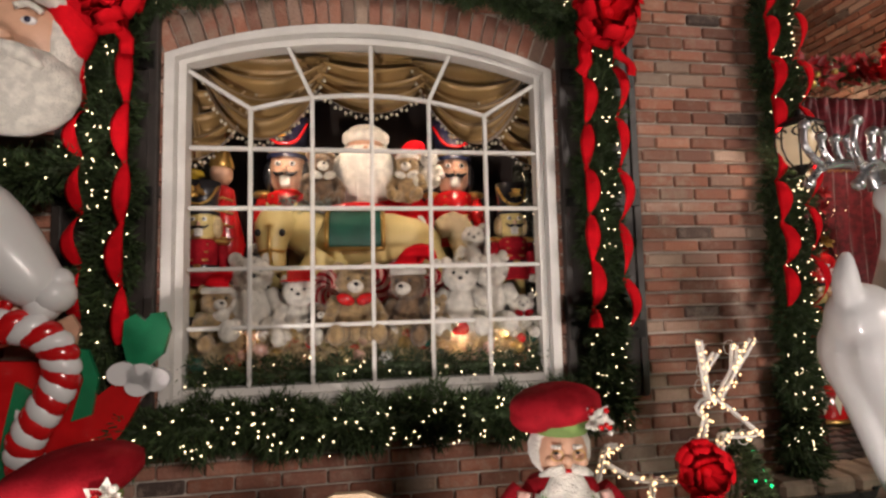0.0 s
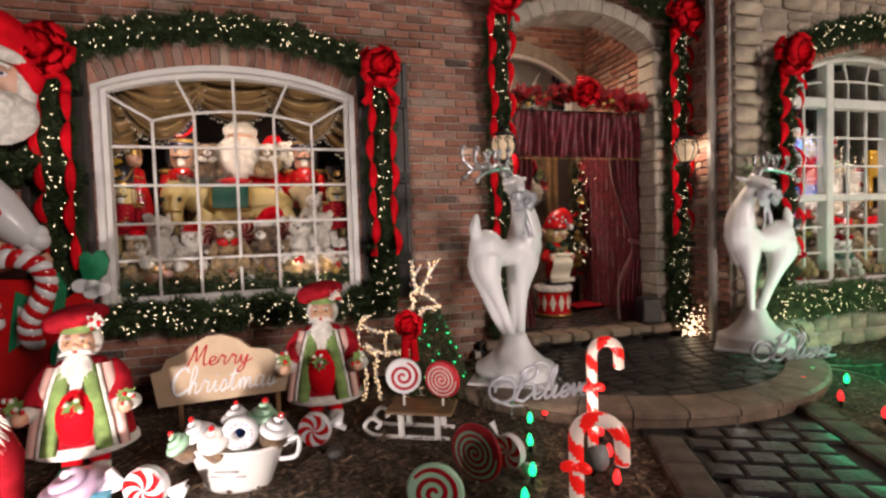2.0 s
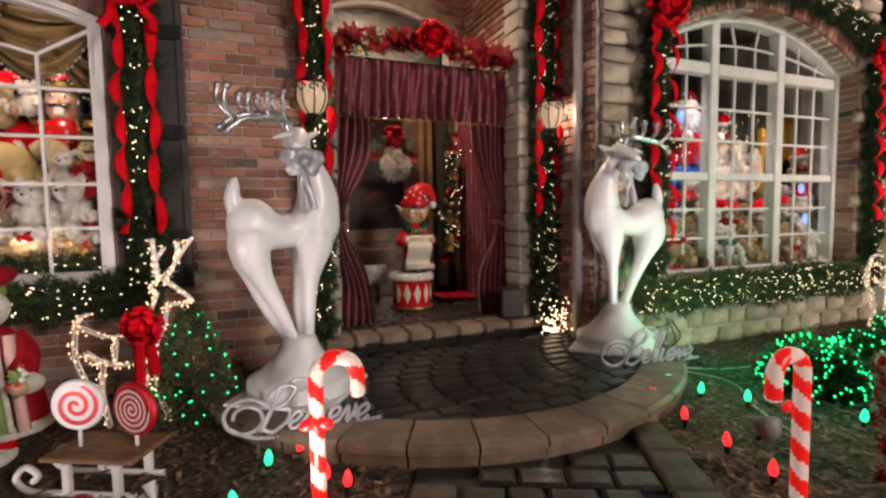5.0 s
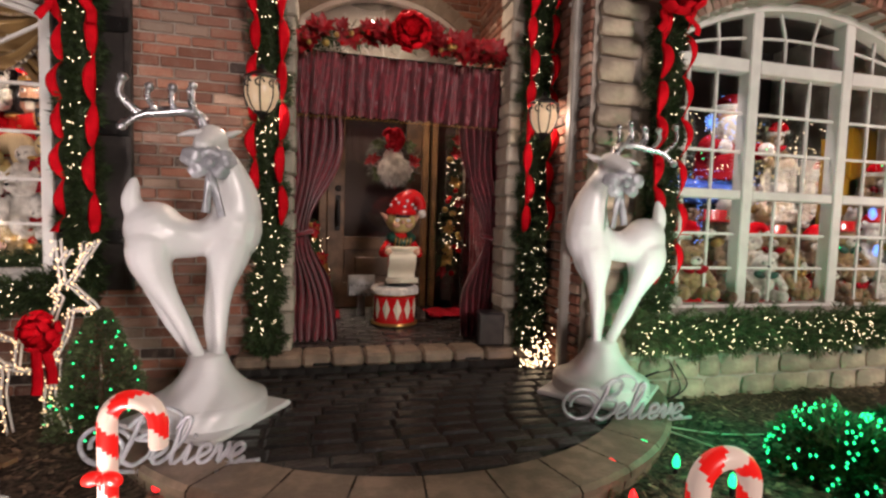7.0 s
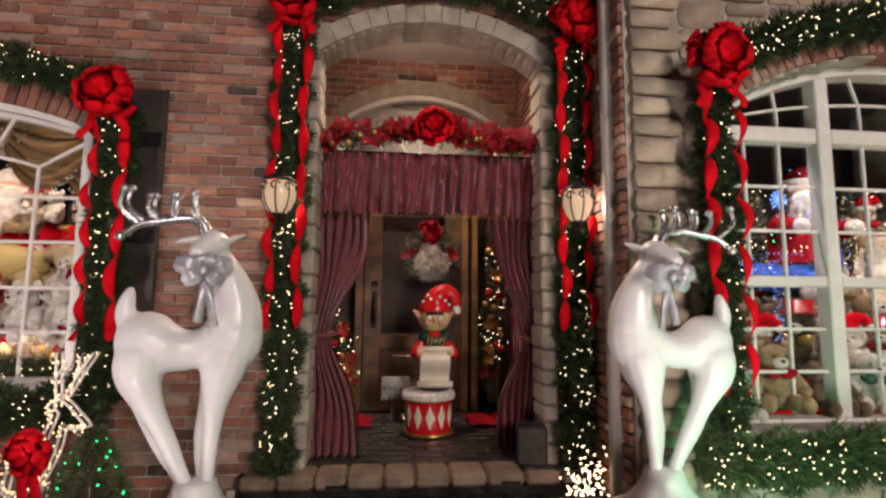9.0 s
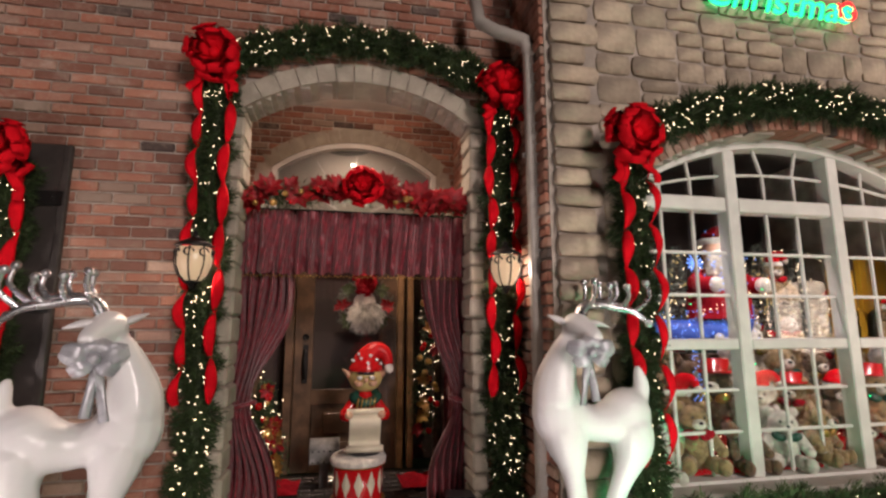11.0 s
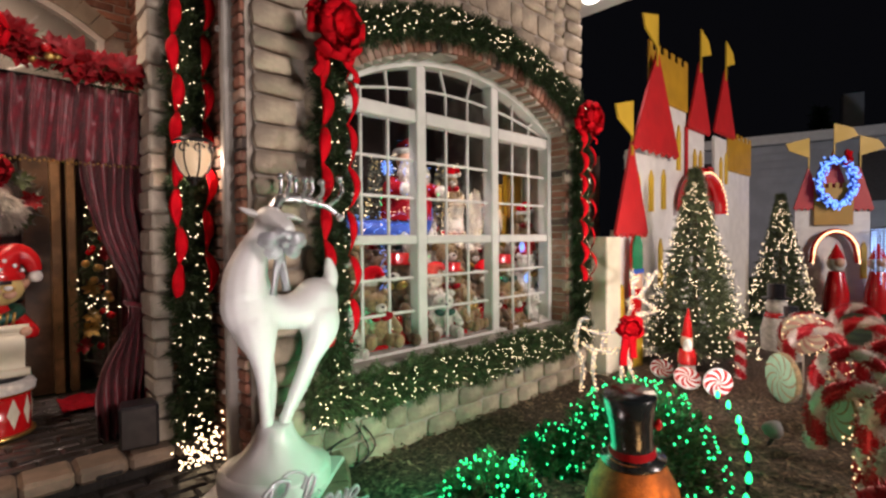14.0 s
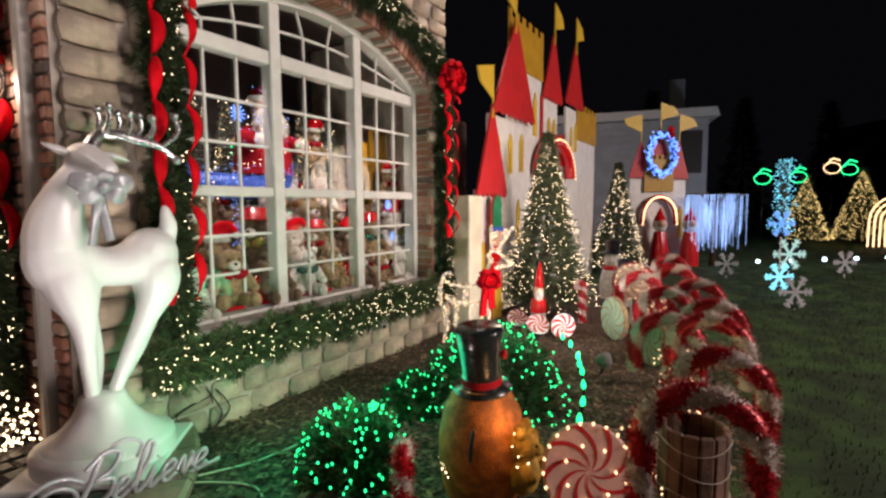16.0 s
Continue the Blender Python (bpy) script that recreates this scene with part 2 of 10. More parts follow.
bricky("brick", "object")
bricky("brick_rest", "island")
mat("edging_slab", (0.090, 0.064, 0.045), 0.65, var=0.2, scale=9, bump=0.4, bscale=50, rand="object", spread=0.2)
mat("joint_dirt", (0.035, 0.030, 0.026), 0.8, var=0.2, scale=8, bump=0.4)
mat("mortar", (0.50, 0.435, 0.37), 0.95, var=0.15, scale=6, bump=0.5, bscale=120)
mat("stone", (0.46, 0.38, 0.28), 0.9, var=0.16, scale=5, bump=0.9, bscale=26, rand="object", spread=0.22, col2=(0.30, 0.245, 0.19))
mat("stone_rest", (0.46, 0.38, 0.28), 0.9, var=0.16, scale=5, bump=0.9, bscale=26, rand="island", spread=0.22, col2=(0.30, 0.245, 0.19))
mat("cast_stone", (0.40, 0.35, 0.28), 0.85, var=0.1, scale=7, bump=0.35, bscale=60, rand="object", spread=0.12)
mat("cobble", (0.024, 0.020, 0.018), 0.40, var=0.25, scale=14, bump=0.5, bscale=45, rand="object", spread=0.35, coat=0.35)
mat("kerb_stone", (0.23, 0.165, 0.115), 0.6, var=0.15, scale=9, bump=0.4, bscale=50, rand="object", spread=0.15, coat=0.15)
mat("white_paint", (0.72, 0.70, 0.66), 0.45, var=0.05, scale=6, bump=0.06, bscale=150)
mat("grey_paint", (0.40, 0.37, 0.33), 0.5, var=0.06, scale=6, bump=0.06)
mat("shutter_paint", (0.042, 0.034, 0.030), 0.5, var=0.15, scale=14, bump=0.2, bscale=120)
mat("black_iron", (0.02, 0.019, 0.018), 0.45, 0.6, var=0.1)
mat("dark_wood", (0.135, 0.080, 0.045), 0.35, var=0.25, scale=6, bump=0.2, bscale=70, coat=0.3)
mat("light_wood", (0.26, 0.15, 0.07), 0.4, var=0.2, scale=6, bump=0.2)
mat("edging_wood", (0.20, 0.105, 0.070), 0.75, var=0.2, scale=7, bump=0.4, bscale=60, rand="object", spread=0.2)
mat("mulch", (0.135, 0.092, 0.060), 0.95, var=0.35, scale=35, bump=1.0, bscale=110)
mat("chip", (0.26, 0.175, 0.110), 0.9, var=0.3, scale=20, bump=0.3, rand="island", spread=0.5)
mat("grass", (0.034, 0.080, 0.014), 0.9, var=0.3, scale=3, bump=0.6, bscale=60, rand="island", spread=0.4)
mat("asphalt", (0.05, 0.05, 0.05), 0.8, var=0.2, scale=8, bump=0.4)
mat("plaster", (0.62, 0.58, 0.52), 0.8, var=0.06, scale=3, bump=0.1)
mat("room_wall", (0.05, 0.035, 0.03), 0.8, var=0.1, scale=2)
mat("white_gloss", (0.72, 0.72, 0.72), 0.42, var=0.02, scale=3, bump=0.02, bscale=30, coat=0.25)
mat("silver", (0.55, 0.56, 0.58), 0.28, 0.9, var=0.05, bump=0.05)
mat("silver_glitter", (0.52, 0.53, 0.57), 0.4, 0.35, var=0.12, bump=0.9, glitter=160)
mat("gold", (0.65, 0.42, 0.13), 0.3, 0.85, var=0.1, bump=0.05)
mat("gold_satin", (0.33, 0.20, 0.066), 0.38, 0.15, var=0.12, scale=5, bump=0.06, sheen=0.4)
mat("burgundy_satin", (0.215, 0.013, 0.025), 0.43, var=0.22, scale=22, bump=0.7, bscale=34, sheen=0.4)
mat("red_velvet", (0.72, 0.006, 0.014), 0.9, var=0.12, scale=9, bump=0.1)
mat("red_gloss", (0.55, 0.010, 0.012), 0.2, var=0.05, bump=0.02, coat=0.5)
mat("red_cloth", (0.40, 0.012, 0.022), 0.8, var=0.15, scale=15, bump=0.3, bscale=200)
mat("green_gloss", (0.015, 0.20, 0.085), 0.25, var=0.08, bump=0.02, coat=0.4)
mat("green_cloth", (0.20, 0.31, 0.085), 0.85, var=0.15, scale=15, bump=0.3, bscale=200)
mat("dark_green", (0.010, 0.085, 0.055), 0.5, var=0.15, bump=0.1)
mat("fur_white", (0.78, 0.74, 0.66), 0.95, var=0.12, scale=22, bump=1.0, bscale=120, sheen=0.4)
mat("fur_brown", (0.22, 0.13, 0.065), 0.95, var=0.25, scale=25, bump=1.0, bscale=130, sheen=0.3)
mat("fur_tan", (0.42, 0.28, 0.13), 0.95, var=0.2, scale=25, bump=1.0, bscale=130, sheen=0.3)
mat("skin_paint", (0.62, 0.36, 0.24), 0.45, var=0.05, bump=0.03)
mat("cream", (0.66, 0.52, 0.21), 0.45, var=0.08, scale=5, bump=0.08)
mat("pale_cream", (0.74, 0.68, 0.52), 0.5, var=0.06, scale=5, bump=0.05)
mat("straw", (0.60, 0.46, 0.26), 0.8, var=0.2, bump=0.2, rand="island", spread=0.4)
mat("black_paint", (0.015, 0.015, 0.018), 0.3, var=0.1, bump=0.03, coat=0.3)
mat("navy", (0.015, 0.018, 0.05), 0.35, var=0.1, bump=0.03, coat=0.3)
mat("yellow_paint", (0.62, 0.40, 0.03), 0.5, var=0.06, scale=4, bump=0.05)
mat("ochre_paint", (0.45, 0.24, 0.012), 0.5, var=0.06, scale=4, bump=0.05)
mat("red_paint", (0.50, 0.014, 0.016), 0.5, var=0.06, scale=4, bump=0.05)
mat("blue_paint", (0.03, 0.09, 0.45), 0.4, var=0.06, bump=0.05)
mat("orange_flock", (0.50, 0.15, 0.015), 0.7, var=0.2, scale=20, bump=0.6, bscale=120)
mat("gold_flock", (0.58, 0.33, 0.03), 0.7, var=0.2, scale=20, bump=0.6, bscale=120)
mat("hat_gloss", (0.022, 0.028, 0.030), 0.22, var=0.2, bump=0.1, coat=0.5)
mat("sign_board", (0.54, 0.40, 0.26), 0.7, var=0.08, scale=4, bump=0.15)
mat("fir", (0.046, 0.078, 0.024), 0.7, var=0.2, bump=0, rand="island", spread=0.5)
mat("fir_light", (0.105, 0.140, 0.055), 0.7, var=0.2, bump=0, rand="island", spread=0.5)
# lighter copy of fir_light: the tree bulbs' glow is put into the green
mat("fir_tree", (0.125, 0.160, 0.080), 0.7, var=0.2, bump=0, rand="island", spread=0.5)
mat("fir_silver", (0.26, 0.29, 0.25), 0.6, var=0.2, bump=0, rand="island", spread=0.4)
mat("leaf_red", (0.40, 0.010, 0.016), 0.55, var=0.2, bump=0, rand="island", spread=0.35)
mat("tinsel_red", (0.46, 0.008, 0.018), 0.35, 0.3, var=0.1, bump=0, rand="island", spread=0.5)
mat("tinsel_white", (0.58, 0.48, 0.43), 0.5, var=0.1, bump=0, rand="island", spread=0.2)
mat("cable", (0.015, 0.015, 0.015), 0.5)
mat("cable_white", (0.55, 0.48, 0.40), 0.5)
mat("grey_plastic", (0.30, 0.30, 0.29), 0.5)
mat("house_siding", (0.42, 0.43, 0.45), 0.7, var=0.06, scale=2)
mat("roofing", (0.06, 0.055, 0.055), 0.9, var=0.2, scale=8)
mat("pink_candy", (0.66, 0.40, 0.34), 0.3, var=0.06, coat=0.3)
mat("blue_icing", (0.12, 0.42, 0.55), 0.4, var=0.1, coat=0.3)
mat("lilac_icing", (0.50, 0.36, 0.48), 0.35, var=0.12, coat=0.3)
mat("mint", (0.36, 0.58, 0.40), 0.4, var=0.06)
glow("bulb_warm", (1.0, 0.76, 0.46), 6.0)
glow("bulb_wire", (1.0, 0.66, 0.34), 2.6)
glow("bulb_green", (0.0, 1.0, 0.28), 2.4)
glow("bulb_red", (1.0, 0.02, 0.02), 2.6)
glow("bulb_blue", (0.16, 0.36, 1.0), 1.8)
glow("bulb_white", (0.58, 0.78, 1.0), 0.7)
glow("bulb_icicle", (0.34, 0.55, 1.0), 2.2)
glow("bulb_gold", (1.0, 0.72, 0.26), 1.5)
glow("bulb_ice", (0.22, 0.80, 1.0), 1.3)
glow("bulb_path", (0.62, 0.88, 1.0), 4.0)
glow("flake_mint", (0.50, 0.85, 0.78), 0.45)
glow("lamp_glass", (1.0, 0.74, 0.46), 0.24)
glow("lamp_core", (1.0, 0.86, 0.66), 9.0)
glow("lamp_face", (1.0, 0.92, 0.8), 8.0)
glow("candy_red", (1.0, 0.018, 0.012), 0.5)
glow("candy_white", (1.0, 0.74, 0.60), 0.34)
# faint emission put into cupcake icing so that it looks brightly lit
glow("snow_lit", (1.0, 0.92, 0.84), 0.30)
glow("ring_blue", (0.16, 0.42, 1.0), 0.75)

# clear glass: a sharp reflection over a see-through pane
gl = bpy.data.materials.new("window_glass")
gl.use_nodes = True
gn, gk = gl.node_tree.nodes, gl.node_tree.links
gn.remove(gn["Principled BSDF"])
g1, g2, g3 = gn.new("ShaderNodeBsdfTransparent"), gn.new("ShaderNodeBsdfGlossy"), gn.new("ShaderNodeMixShader")
g2.inputs["Roughness"].default_value = 0.02
g3.inputs[0].default_value = 0.05
gk.new(g1.outputs[0], g3.inputs[1])
gk.new(g2.outputs[0], g3.inputs[2])
gk.new(g3.outputs[0], gn["Material Output"].inputs["Surface"])
MATS["window_glass"] = gl
rng = np.random.default_rng(7)

# velvet has little surface gloss
for nm in ("red_velvet", "red_cloth"):
    MATS[nm].node_tree.nodes["Principled BSDF"].inputs["Specular IOR Level"].default_value = 0.08

# ---- ground ----
Z0 = -0.06          # bed level
ZP = 0.05           # lower porch
ZU = 0.17           # upper porch
sh = Shape()
xs = [-200, -40, -12, -6, 0, 4, 8, 12, 20, 40, 200]
sh.grid([[(x, y, Z0 - 0.03) for y in (-200, -40, -12, -6, -3, 3, 40, 200)] for x in xs])
tagged(sh.build("ground", "grass"), "dark mown night lawn", "lawn", kind="structure")

# planting bed round the house
def bed_edge(x):
    return -3.25 - 0.25 * math.sin(0.5 * x) if x > 3 else -3.6


sh = Shape()
sh.grid([[(x, y0 + (0.3 - y0) * j / 10, Z0 + 0.012 * noise.noise((x * 3, j, 0))) for j in range(11)] for x in np.linspace(-4, 11.5, 60) for y0 in (bed_edge(x),)])
tagged(sh.build("mulch_bed", "mulch"), "brown bark mulch bed beside the house", "mulch", kind="structure")

# bark chips and dead leaves over the bed
v, f = [], []
n = 16000
cx, cy = rng.uniform(-1.6, 8.5, n), rng.uniform(-3.4, -0.2, n)
keep = ((cx - 3.1) ** 2 + (cy + 0.15) ** 2 > 1.62 ** 2) & ~((cy < -1.5) & (np.abs(cx - (3.55 + 0.42 * (cy + 0.2))) < 0.62)) & ~((cx > 4.2) & (cy > -0.6))
cx, cy = cx[keep], cy[keep]
n = len(cx)
ang, ln, wd = rng.uniform(0, 6.28, n), rng.uniform(0.010, 0.034, n), rng.uniform(0.004, 0.011, n)
tx, ty = rng.normal(0, 0.3, n), rng.uniform(0.002, 0.018, n)
dx, dy = np.cos(ang), np.sin(ang)
base = np.arange(n) * 4
V = np.stack([np.stack([cx + a * ln * dx - b * wd * dy, cy + a * ln * dy + b * wd * dx, Z0 + 0.012 + ty + a * ln * tx * 0.5], -1) for a, b in ((-1, -1), (1, -1), (1, 1), (-1, 1))], 1).reshape(-1, 3)
sh = Shape()
sh.add(V, (base[:, None] + np.arange(4)).tolist(), 0, False)
tagged(sh.build("bark_chips", "chip", fix=False), "scattered bark chips and dry leaves on the bed", "mulch", kind="stuff")

# grass blades on the lawn
n = 26000
gx, gy = rng.uniform(5.5, 16, n), rng.uniform(-9, -3.3, n)
gh, ga = rng.uniform(0.02, 0.05, n), rng.uniform(0, 6.28, n)
V = np.stack([np.stack([gx - 0.004 * np.sin(ga), gy + 0.004 * np.cos(ga), np.full(n, Z0 - 0.03)], -1), np.stack([gx + 0.004 * np.sin(ga), gy - 0.004 * np.cos(ga), np.full(n, Z0 - 0.03)], -1), np.stack([gx + 0.015 * np.cos(ga), gy + 0.015 * np.sin(ga), Z0 - 0.03 + gh], -1)], 1).reshape(-1, 3)
sh = Shape()
sh.add(V, (np.arange(n)[:, None] * 3 + np.arange(3)).tolist(), 0, False)
tagged(sh.build("grass_blades", "grass", fix=False), "short dark green lawn grass", "grass", kind="stuff")

# street beyond the lawn
sh = Shape()
sh.box((40, -24, Z0 - 0.02), (8, 90, 0.04))
tagged(sh.build("road", "asphalt"), "dark asphalt street beyond the lawn", "road", kind="structure")

# ---- porch slabs ----
PC, PR = (3.1, -0.12), 1.72
sh = Shape()
ring = [(PC[0] + (PR - 0.26) * math.cos(a), PC[1] + (PR - 0.26) * math.sin(a)) for a in np.linspace(math.pi, 2 * math.pi, 40)]
sh.add([(x, y, ZP - 0.012) for x, y in ring], [list(range(len(ring)))], 0, False)
porch = tagged(sh.build("porch_lower", "joint_dirt"), "half-round wet dark cobble porch landing", "porch", kind="structure")
sh = Shape()
sh.box((3.1, 0.76, (ZU + Z0) / 2 - 0.006), (2.3, 1.7, ZU - Z0 - 0.012))
porch_up = tagged(sh.build("porch_upper", "joint_dirt"), "raised porch floor of dark cobbles", "porch", kind="structure")
sh = Shape()
sh.box((3.1, -0.03, (0.04 + Z0) / 2), (2.4, 0.12, ZP - Z0 + 0.08))
tagged(sh.build("porch_footing", "mortar"), "concrete footing under the porch step", "porch", kind="structure")

# ---- left brick wall ----
LW = dict(cx=-0.01, half=0.94, z0=0.66, spring=2.30, apex=2.49)     # left window, outside of its frame
DA = dict(cx=3.11, half=0.785, z0=-0.2, spring=2.93, apex=3.19)      # archway, inside
WALL_T = 0.22


def bands(z, ring):
    """Stretches of x that openings and their arch rings take at height z."""
    out = []
    for o, add, extra in ((LW, ring * 0.17, 0.0), (DA, ring * 0.13, ring * 0.085)):
        h = o["half"] + extra
        if o["z0"] < z <= o["spring"]:
            out.append((o["cx"] - h, o["cx"] + h))
        elif o["spring"] < z < o["apex"] + add:
            hs = [x for x in np.linspace(0, h + add, 90) if arc_z(min(x, h), h, o["spring"], o["apex"]) + add > z]
            if hs:
                out.append((o["cx"] - max(hs), o["cx"] + max(hs)))
    return out


def free_runs(x0, x1, z, ring=1):
    runs = [(x0, x1)]
    for a, b in bands(z, ring):
        runs = [r for p, q in runs for r in ((p, min(q, a)), (max(p, b), q)) if r[1] - r[0] > 0.02]
    return runs


X0, X1, ZT = -3.2, 4.24, 5.2
sh = Shape()
dz = 0.035
for i in range(int((ZT + 0.1) / dz)):
    z = -0.1 + i * dz
    for a, b in free_runs(X0, X1, z + dz / 2, 0):
        sh.box(((a + b) / 2, 0.012 + WALL_T / 2, z + dz / 2), (b - a, WALL_T, dz))
wall_l = tagged(sh.build("wall_brick", "mortar", fix=False), "old mixed red brick front wall with pale mortar", "wall", kind="structure")

# window frame and glass of the left window
def arched_ring(sh, cx, half, z0, spring, apex, width, y0, depth, mat_i=0, n=28, bottom=True):
    """A frame that follows an arched opening, its outside given."""
    hi, si, ai = half - width, spring - width * 0.35, apex - width
    xs_o = [half - 2 * half * i / n for i in range(n + 1)]
    xs_i = [hi - 2 * hi * i / n for i in range(n + 1)]
    out = [(half, z0)] + [(x, arc_z(x, half, spring, apex)) for x in xs_o] + [(-half, z0)]
    inn = [(hi, z0)] + [(x, arc_z(x, hi, si, ai)) for x in xs_i] + [(-hi, z0)]
    for k in range(len(out) - 1):
        q = [out[k], out[k + 1], inn[k + 1], inn[k]]
        sh.plate([(cx + a, b) for a, b in q], depth, Matrix.Translation((0, y0, 0)), mat_i)
    if bottom:
        sh.box((cx, y0 + depth / 2, z0 + width / 2), (2 * hi - 0.004, depth * 0.98, width))
    return hi, si, ai


win1 = thing("window_1", "arched white display window with small panes", "window", kind="structure")
sh = Shape()
hi, si, ai = arched_ring(sh, LW["cx"], LW["half"], LW["z0"], LW["spring"], LW["apex"], 0.045, -0.015, 0.12)
sh.build("frame_outer", "white_paint", win1)
sh = Shape()
hi, si, ai = arched_ring(sh, LW["cx"], hi - 0.002, LW["z0"] + 0.045, si, ai - 0.002, 0.035, 0.03, 0.08)
sh.build("frame_inner", "white_paint", win1)
PANE = 0.29
bw = 0.020
inner_half = hi
def bar(p, q, y=0.05, w=bw, name="glazing_bar", win=None, d=0.022):
    s2 = Shape()
    p, q = Vector((p[0], y, p[1])), Vector((q[0], y, q[1]))
    ln = (q - p).length
    an = math.degrees(math.atan2(q.z - p.z, q.x - p.x))
    s2.box((0, 0, 0), (ln, d, w), 0, bev=0.004)
    return s2.build(name, "white_paint", win, place=pose(*((p + q) / 2), 0, -an, 0))


zrow = [1.87, 1.58, 1.29, 1.014]
def arc2(x):
    return arc_z(x, 0.87, 1.95, 2.155)
for i in (-2, -1, 0, 1, 2):
    bar((i * PANE, 0.72), (i * PANE, arc2(i * PANE)), win=win1)
for z in zrow:
    bar((-inner_half, z), (inner_half, z), y=0.053, win=win1)
for i in range(-2, 2):
    for h in (0, 1):
        a, b = (i + h / 2) * PANE, (i + h / 2 + 0.5) * PANE
        bar((a, arc2(a)), (b, arc2(b)), y=0.056, win=win1)
bar((0, arc2(0)), (0, 2.41), win=win1)
for s in (-1, 1):
    bar((s * PANE, arc2(PANE)), (s * 0.405, 2.385), win=win1, y=0.052)
    bar((s * 2 * PANE, arc2(2 * PANE)), (s * 0.865, 2.245), win=win1, y=0.054)
sh = Shape()
sh.plate(arch_poly(LW["cx"], inner_half, LW["z0"] + 0.05, si, ai), 0.004, Matrix.Translation((0, 0.062, 0)))
g = sh.build("pane", "window_glass", win1)
g.visible_shadow = False
sh = Shape()
sh.box((0, -0.03, 0.635), (1.98, 0.13, 0.05), bev=0.006)
sh.build("window_sill", "white_paint", win1)

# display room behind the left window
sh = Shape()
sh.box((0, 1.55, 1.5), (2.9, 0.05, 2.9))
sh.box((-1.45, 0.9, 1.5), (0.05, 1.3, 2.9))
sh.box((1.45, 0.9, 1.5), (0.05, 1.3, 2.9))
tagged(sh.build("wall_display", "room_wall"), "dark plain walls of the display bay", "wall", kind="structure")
sh = Shape()
sh.box((0, 0.9, 2.97), (2.95, 1.4, 0.05))
tagged(sh.build("ceiling_display", "plaster"), "plain ceiling of the display bay", "ceiling", kind="structure")
sh = Shape()
sh.box((0, 0.9, 0.70), (2.85, 1.25, 0.06))
tagged(sh.build("display_deck", "dark_wood"), "low wooden display platform behind the window", "platform", kind="structure")

# ---- archway and entry ----
alc = thing("archway", "cast stone arch surround of the entry", "archway", kind="structure")
def voussoirs(parent, cx, half, spring, apex, t, y0, depth, n, mt, name, gap=0.006):
    for k in range(n):
        a, b = -half + 2 * half * k / n, -half + 2 * half * (k + 1) / n
        sag = apex - spring
        R = (half * half + sag * sag) / (2 * sag)
        zc = apex - R
        pa, pb = (math.asin(a / R), math.asin(b / R))
        g2 = gap / 2 / R
        pts = [(r * math.sin(p), zc + r * math.cos(p)) for r, p in ((R, pa + g2), (R, pb - g2), (R + t, pb - g2), (R + t, pa + g2))]
        s2 = Shape()
        yo = y0 + rng.uniform(-0.004, 0.004)
        s2.plate([(cx + x, z) for x, z in pts], depth, Matrix.Translation((0, yo, 0)))
        s2.build(name, mt, parent)


voussoirs(alc, DA["cx"], DA["half"], DA["spring"], DA["apex"], 0.13, -0.02, 0.28, 13, "cast_stone", "arch_stone")
for s in (-1, 1):
    z = ZU
    k = 0
    while z < DA["spring"] - 0.03:
        h = min(rng.uniform(0.10, 0.17), DA["spring"] - z)
        s2 = Shape()
        w = 0.085
        s2.box((DA["cx"] + s * (DA["half"] + w / 2 - 0.012 + rng.uniform(-0.008, 0.008)), 0.10 + rng.uniform(-0.008, 0.008), z + h / 2), (w + 0.02, 0.26, h - 0.008), bev=0.014)
        s2.build("jamb_stone", "cast_stone", alc)
        z += h
        k += 1
# entry side walls, back wall and ceiling
sh = Shape()
for s in (-1, 1):
    sh.box((DA["cx"] + s * 1.06, 0.93, 1.9), (0.06, 1.5, 4.0))
tagged(sh.build("wall_entry_side", "mortar"), "brick side walls of the entry", "wall", kind="structure")
sh = Shape()
sh.box((3.11, 0.9, 3.78), (2.3, 1.5, 0.06))
tagged(sh.build("ceiling_entry", "plaster"), "white painted entry ceiling", "ceiling", kind="structure")
TW = dict(cx=3.11, half=0.82, spring=3.06, apex=3.36)
sh = Shape()
zz = ZU
while zz < 3.8:
    zm = zz + 0.02
    if zm < 2.45:
        runs = [(2.05, 2.22), (4.0, 4.17)]
    elif zm < TW["apex"]:
        h = TW["half"] if zm < TW["spring"] else max([x for x in np.linspace(0, TW["half"], 60) if arc_z(x, TW["half"], TW["spring"], TW["apex"]) > zm] or [0])
        runs = [(2.05, 3.11 - h), (3.11 + h, 4.17)]
    else:
        runs = [(2.05, 4.17)]
    for a, b in runs:
        sh.box(((a + b) / 2, 1.70, zz + 0.02), (b - a, 0.15, 0.04))
    zz += 0.04
wall_back = tagged(sh.build("wall_entry_back", "mortar", fix=False), "brick back wall of the entry round the door", "wall", kind="structure")
tw = thing("window_transom", "arched white transom window over the door", "window", kind="structure")
sh = Shape()
arched_ring(sh, 3.11, 0.82, 2.45, 3.06, 3.36, 0.05, 1.61, 0.08)
sh.build("frame_outer", "white_paint", tw)
for an in (28, 60, 90, 120, 152):
    c, s_ = math.cos(radians(an)), math.sin(radians(an))
    bar((3.11 + 0.2 * c, 2.62 + 0.1 * s_), (3.11 + 0.80 * c, 2.62 + (0.62 if abs(c) < 0.6 else 0.75) * s_ * (1 if abs(c) < 0.9 else 0.9)), y=1.66, w=0.014, win=tw)
sh = Shape()
sh.plate(arch_poly(3.11, 0.78, 2.48, 3.03, 3.32), 0.006, Matrix.Translation((0, 1.68, 0)))
sh.build("pane", "window_glass", tw)
sh = Shape()
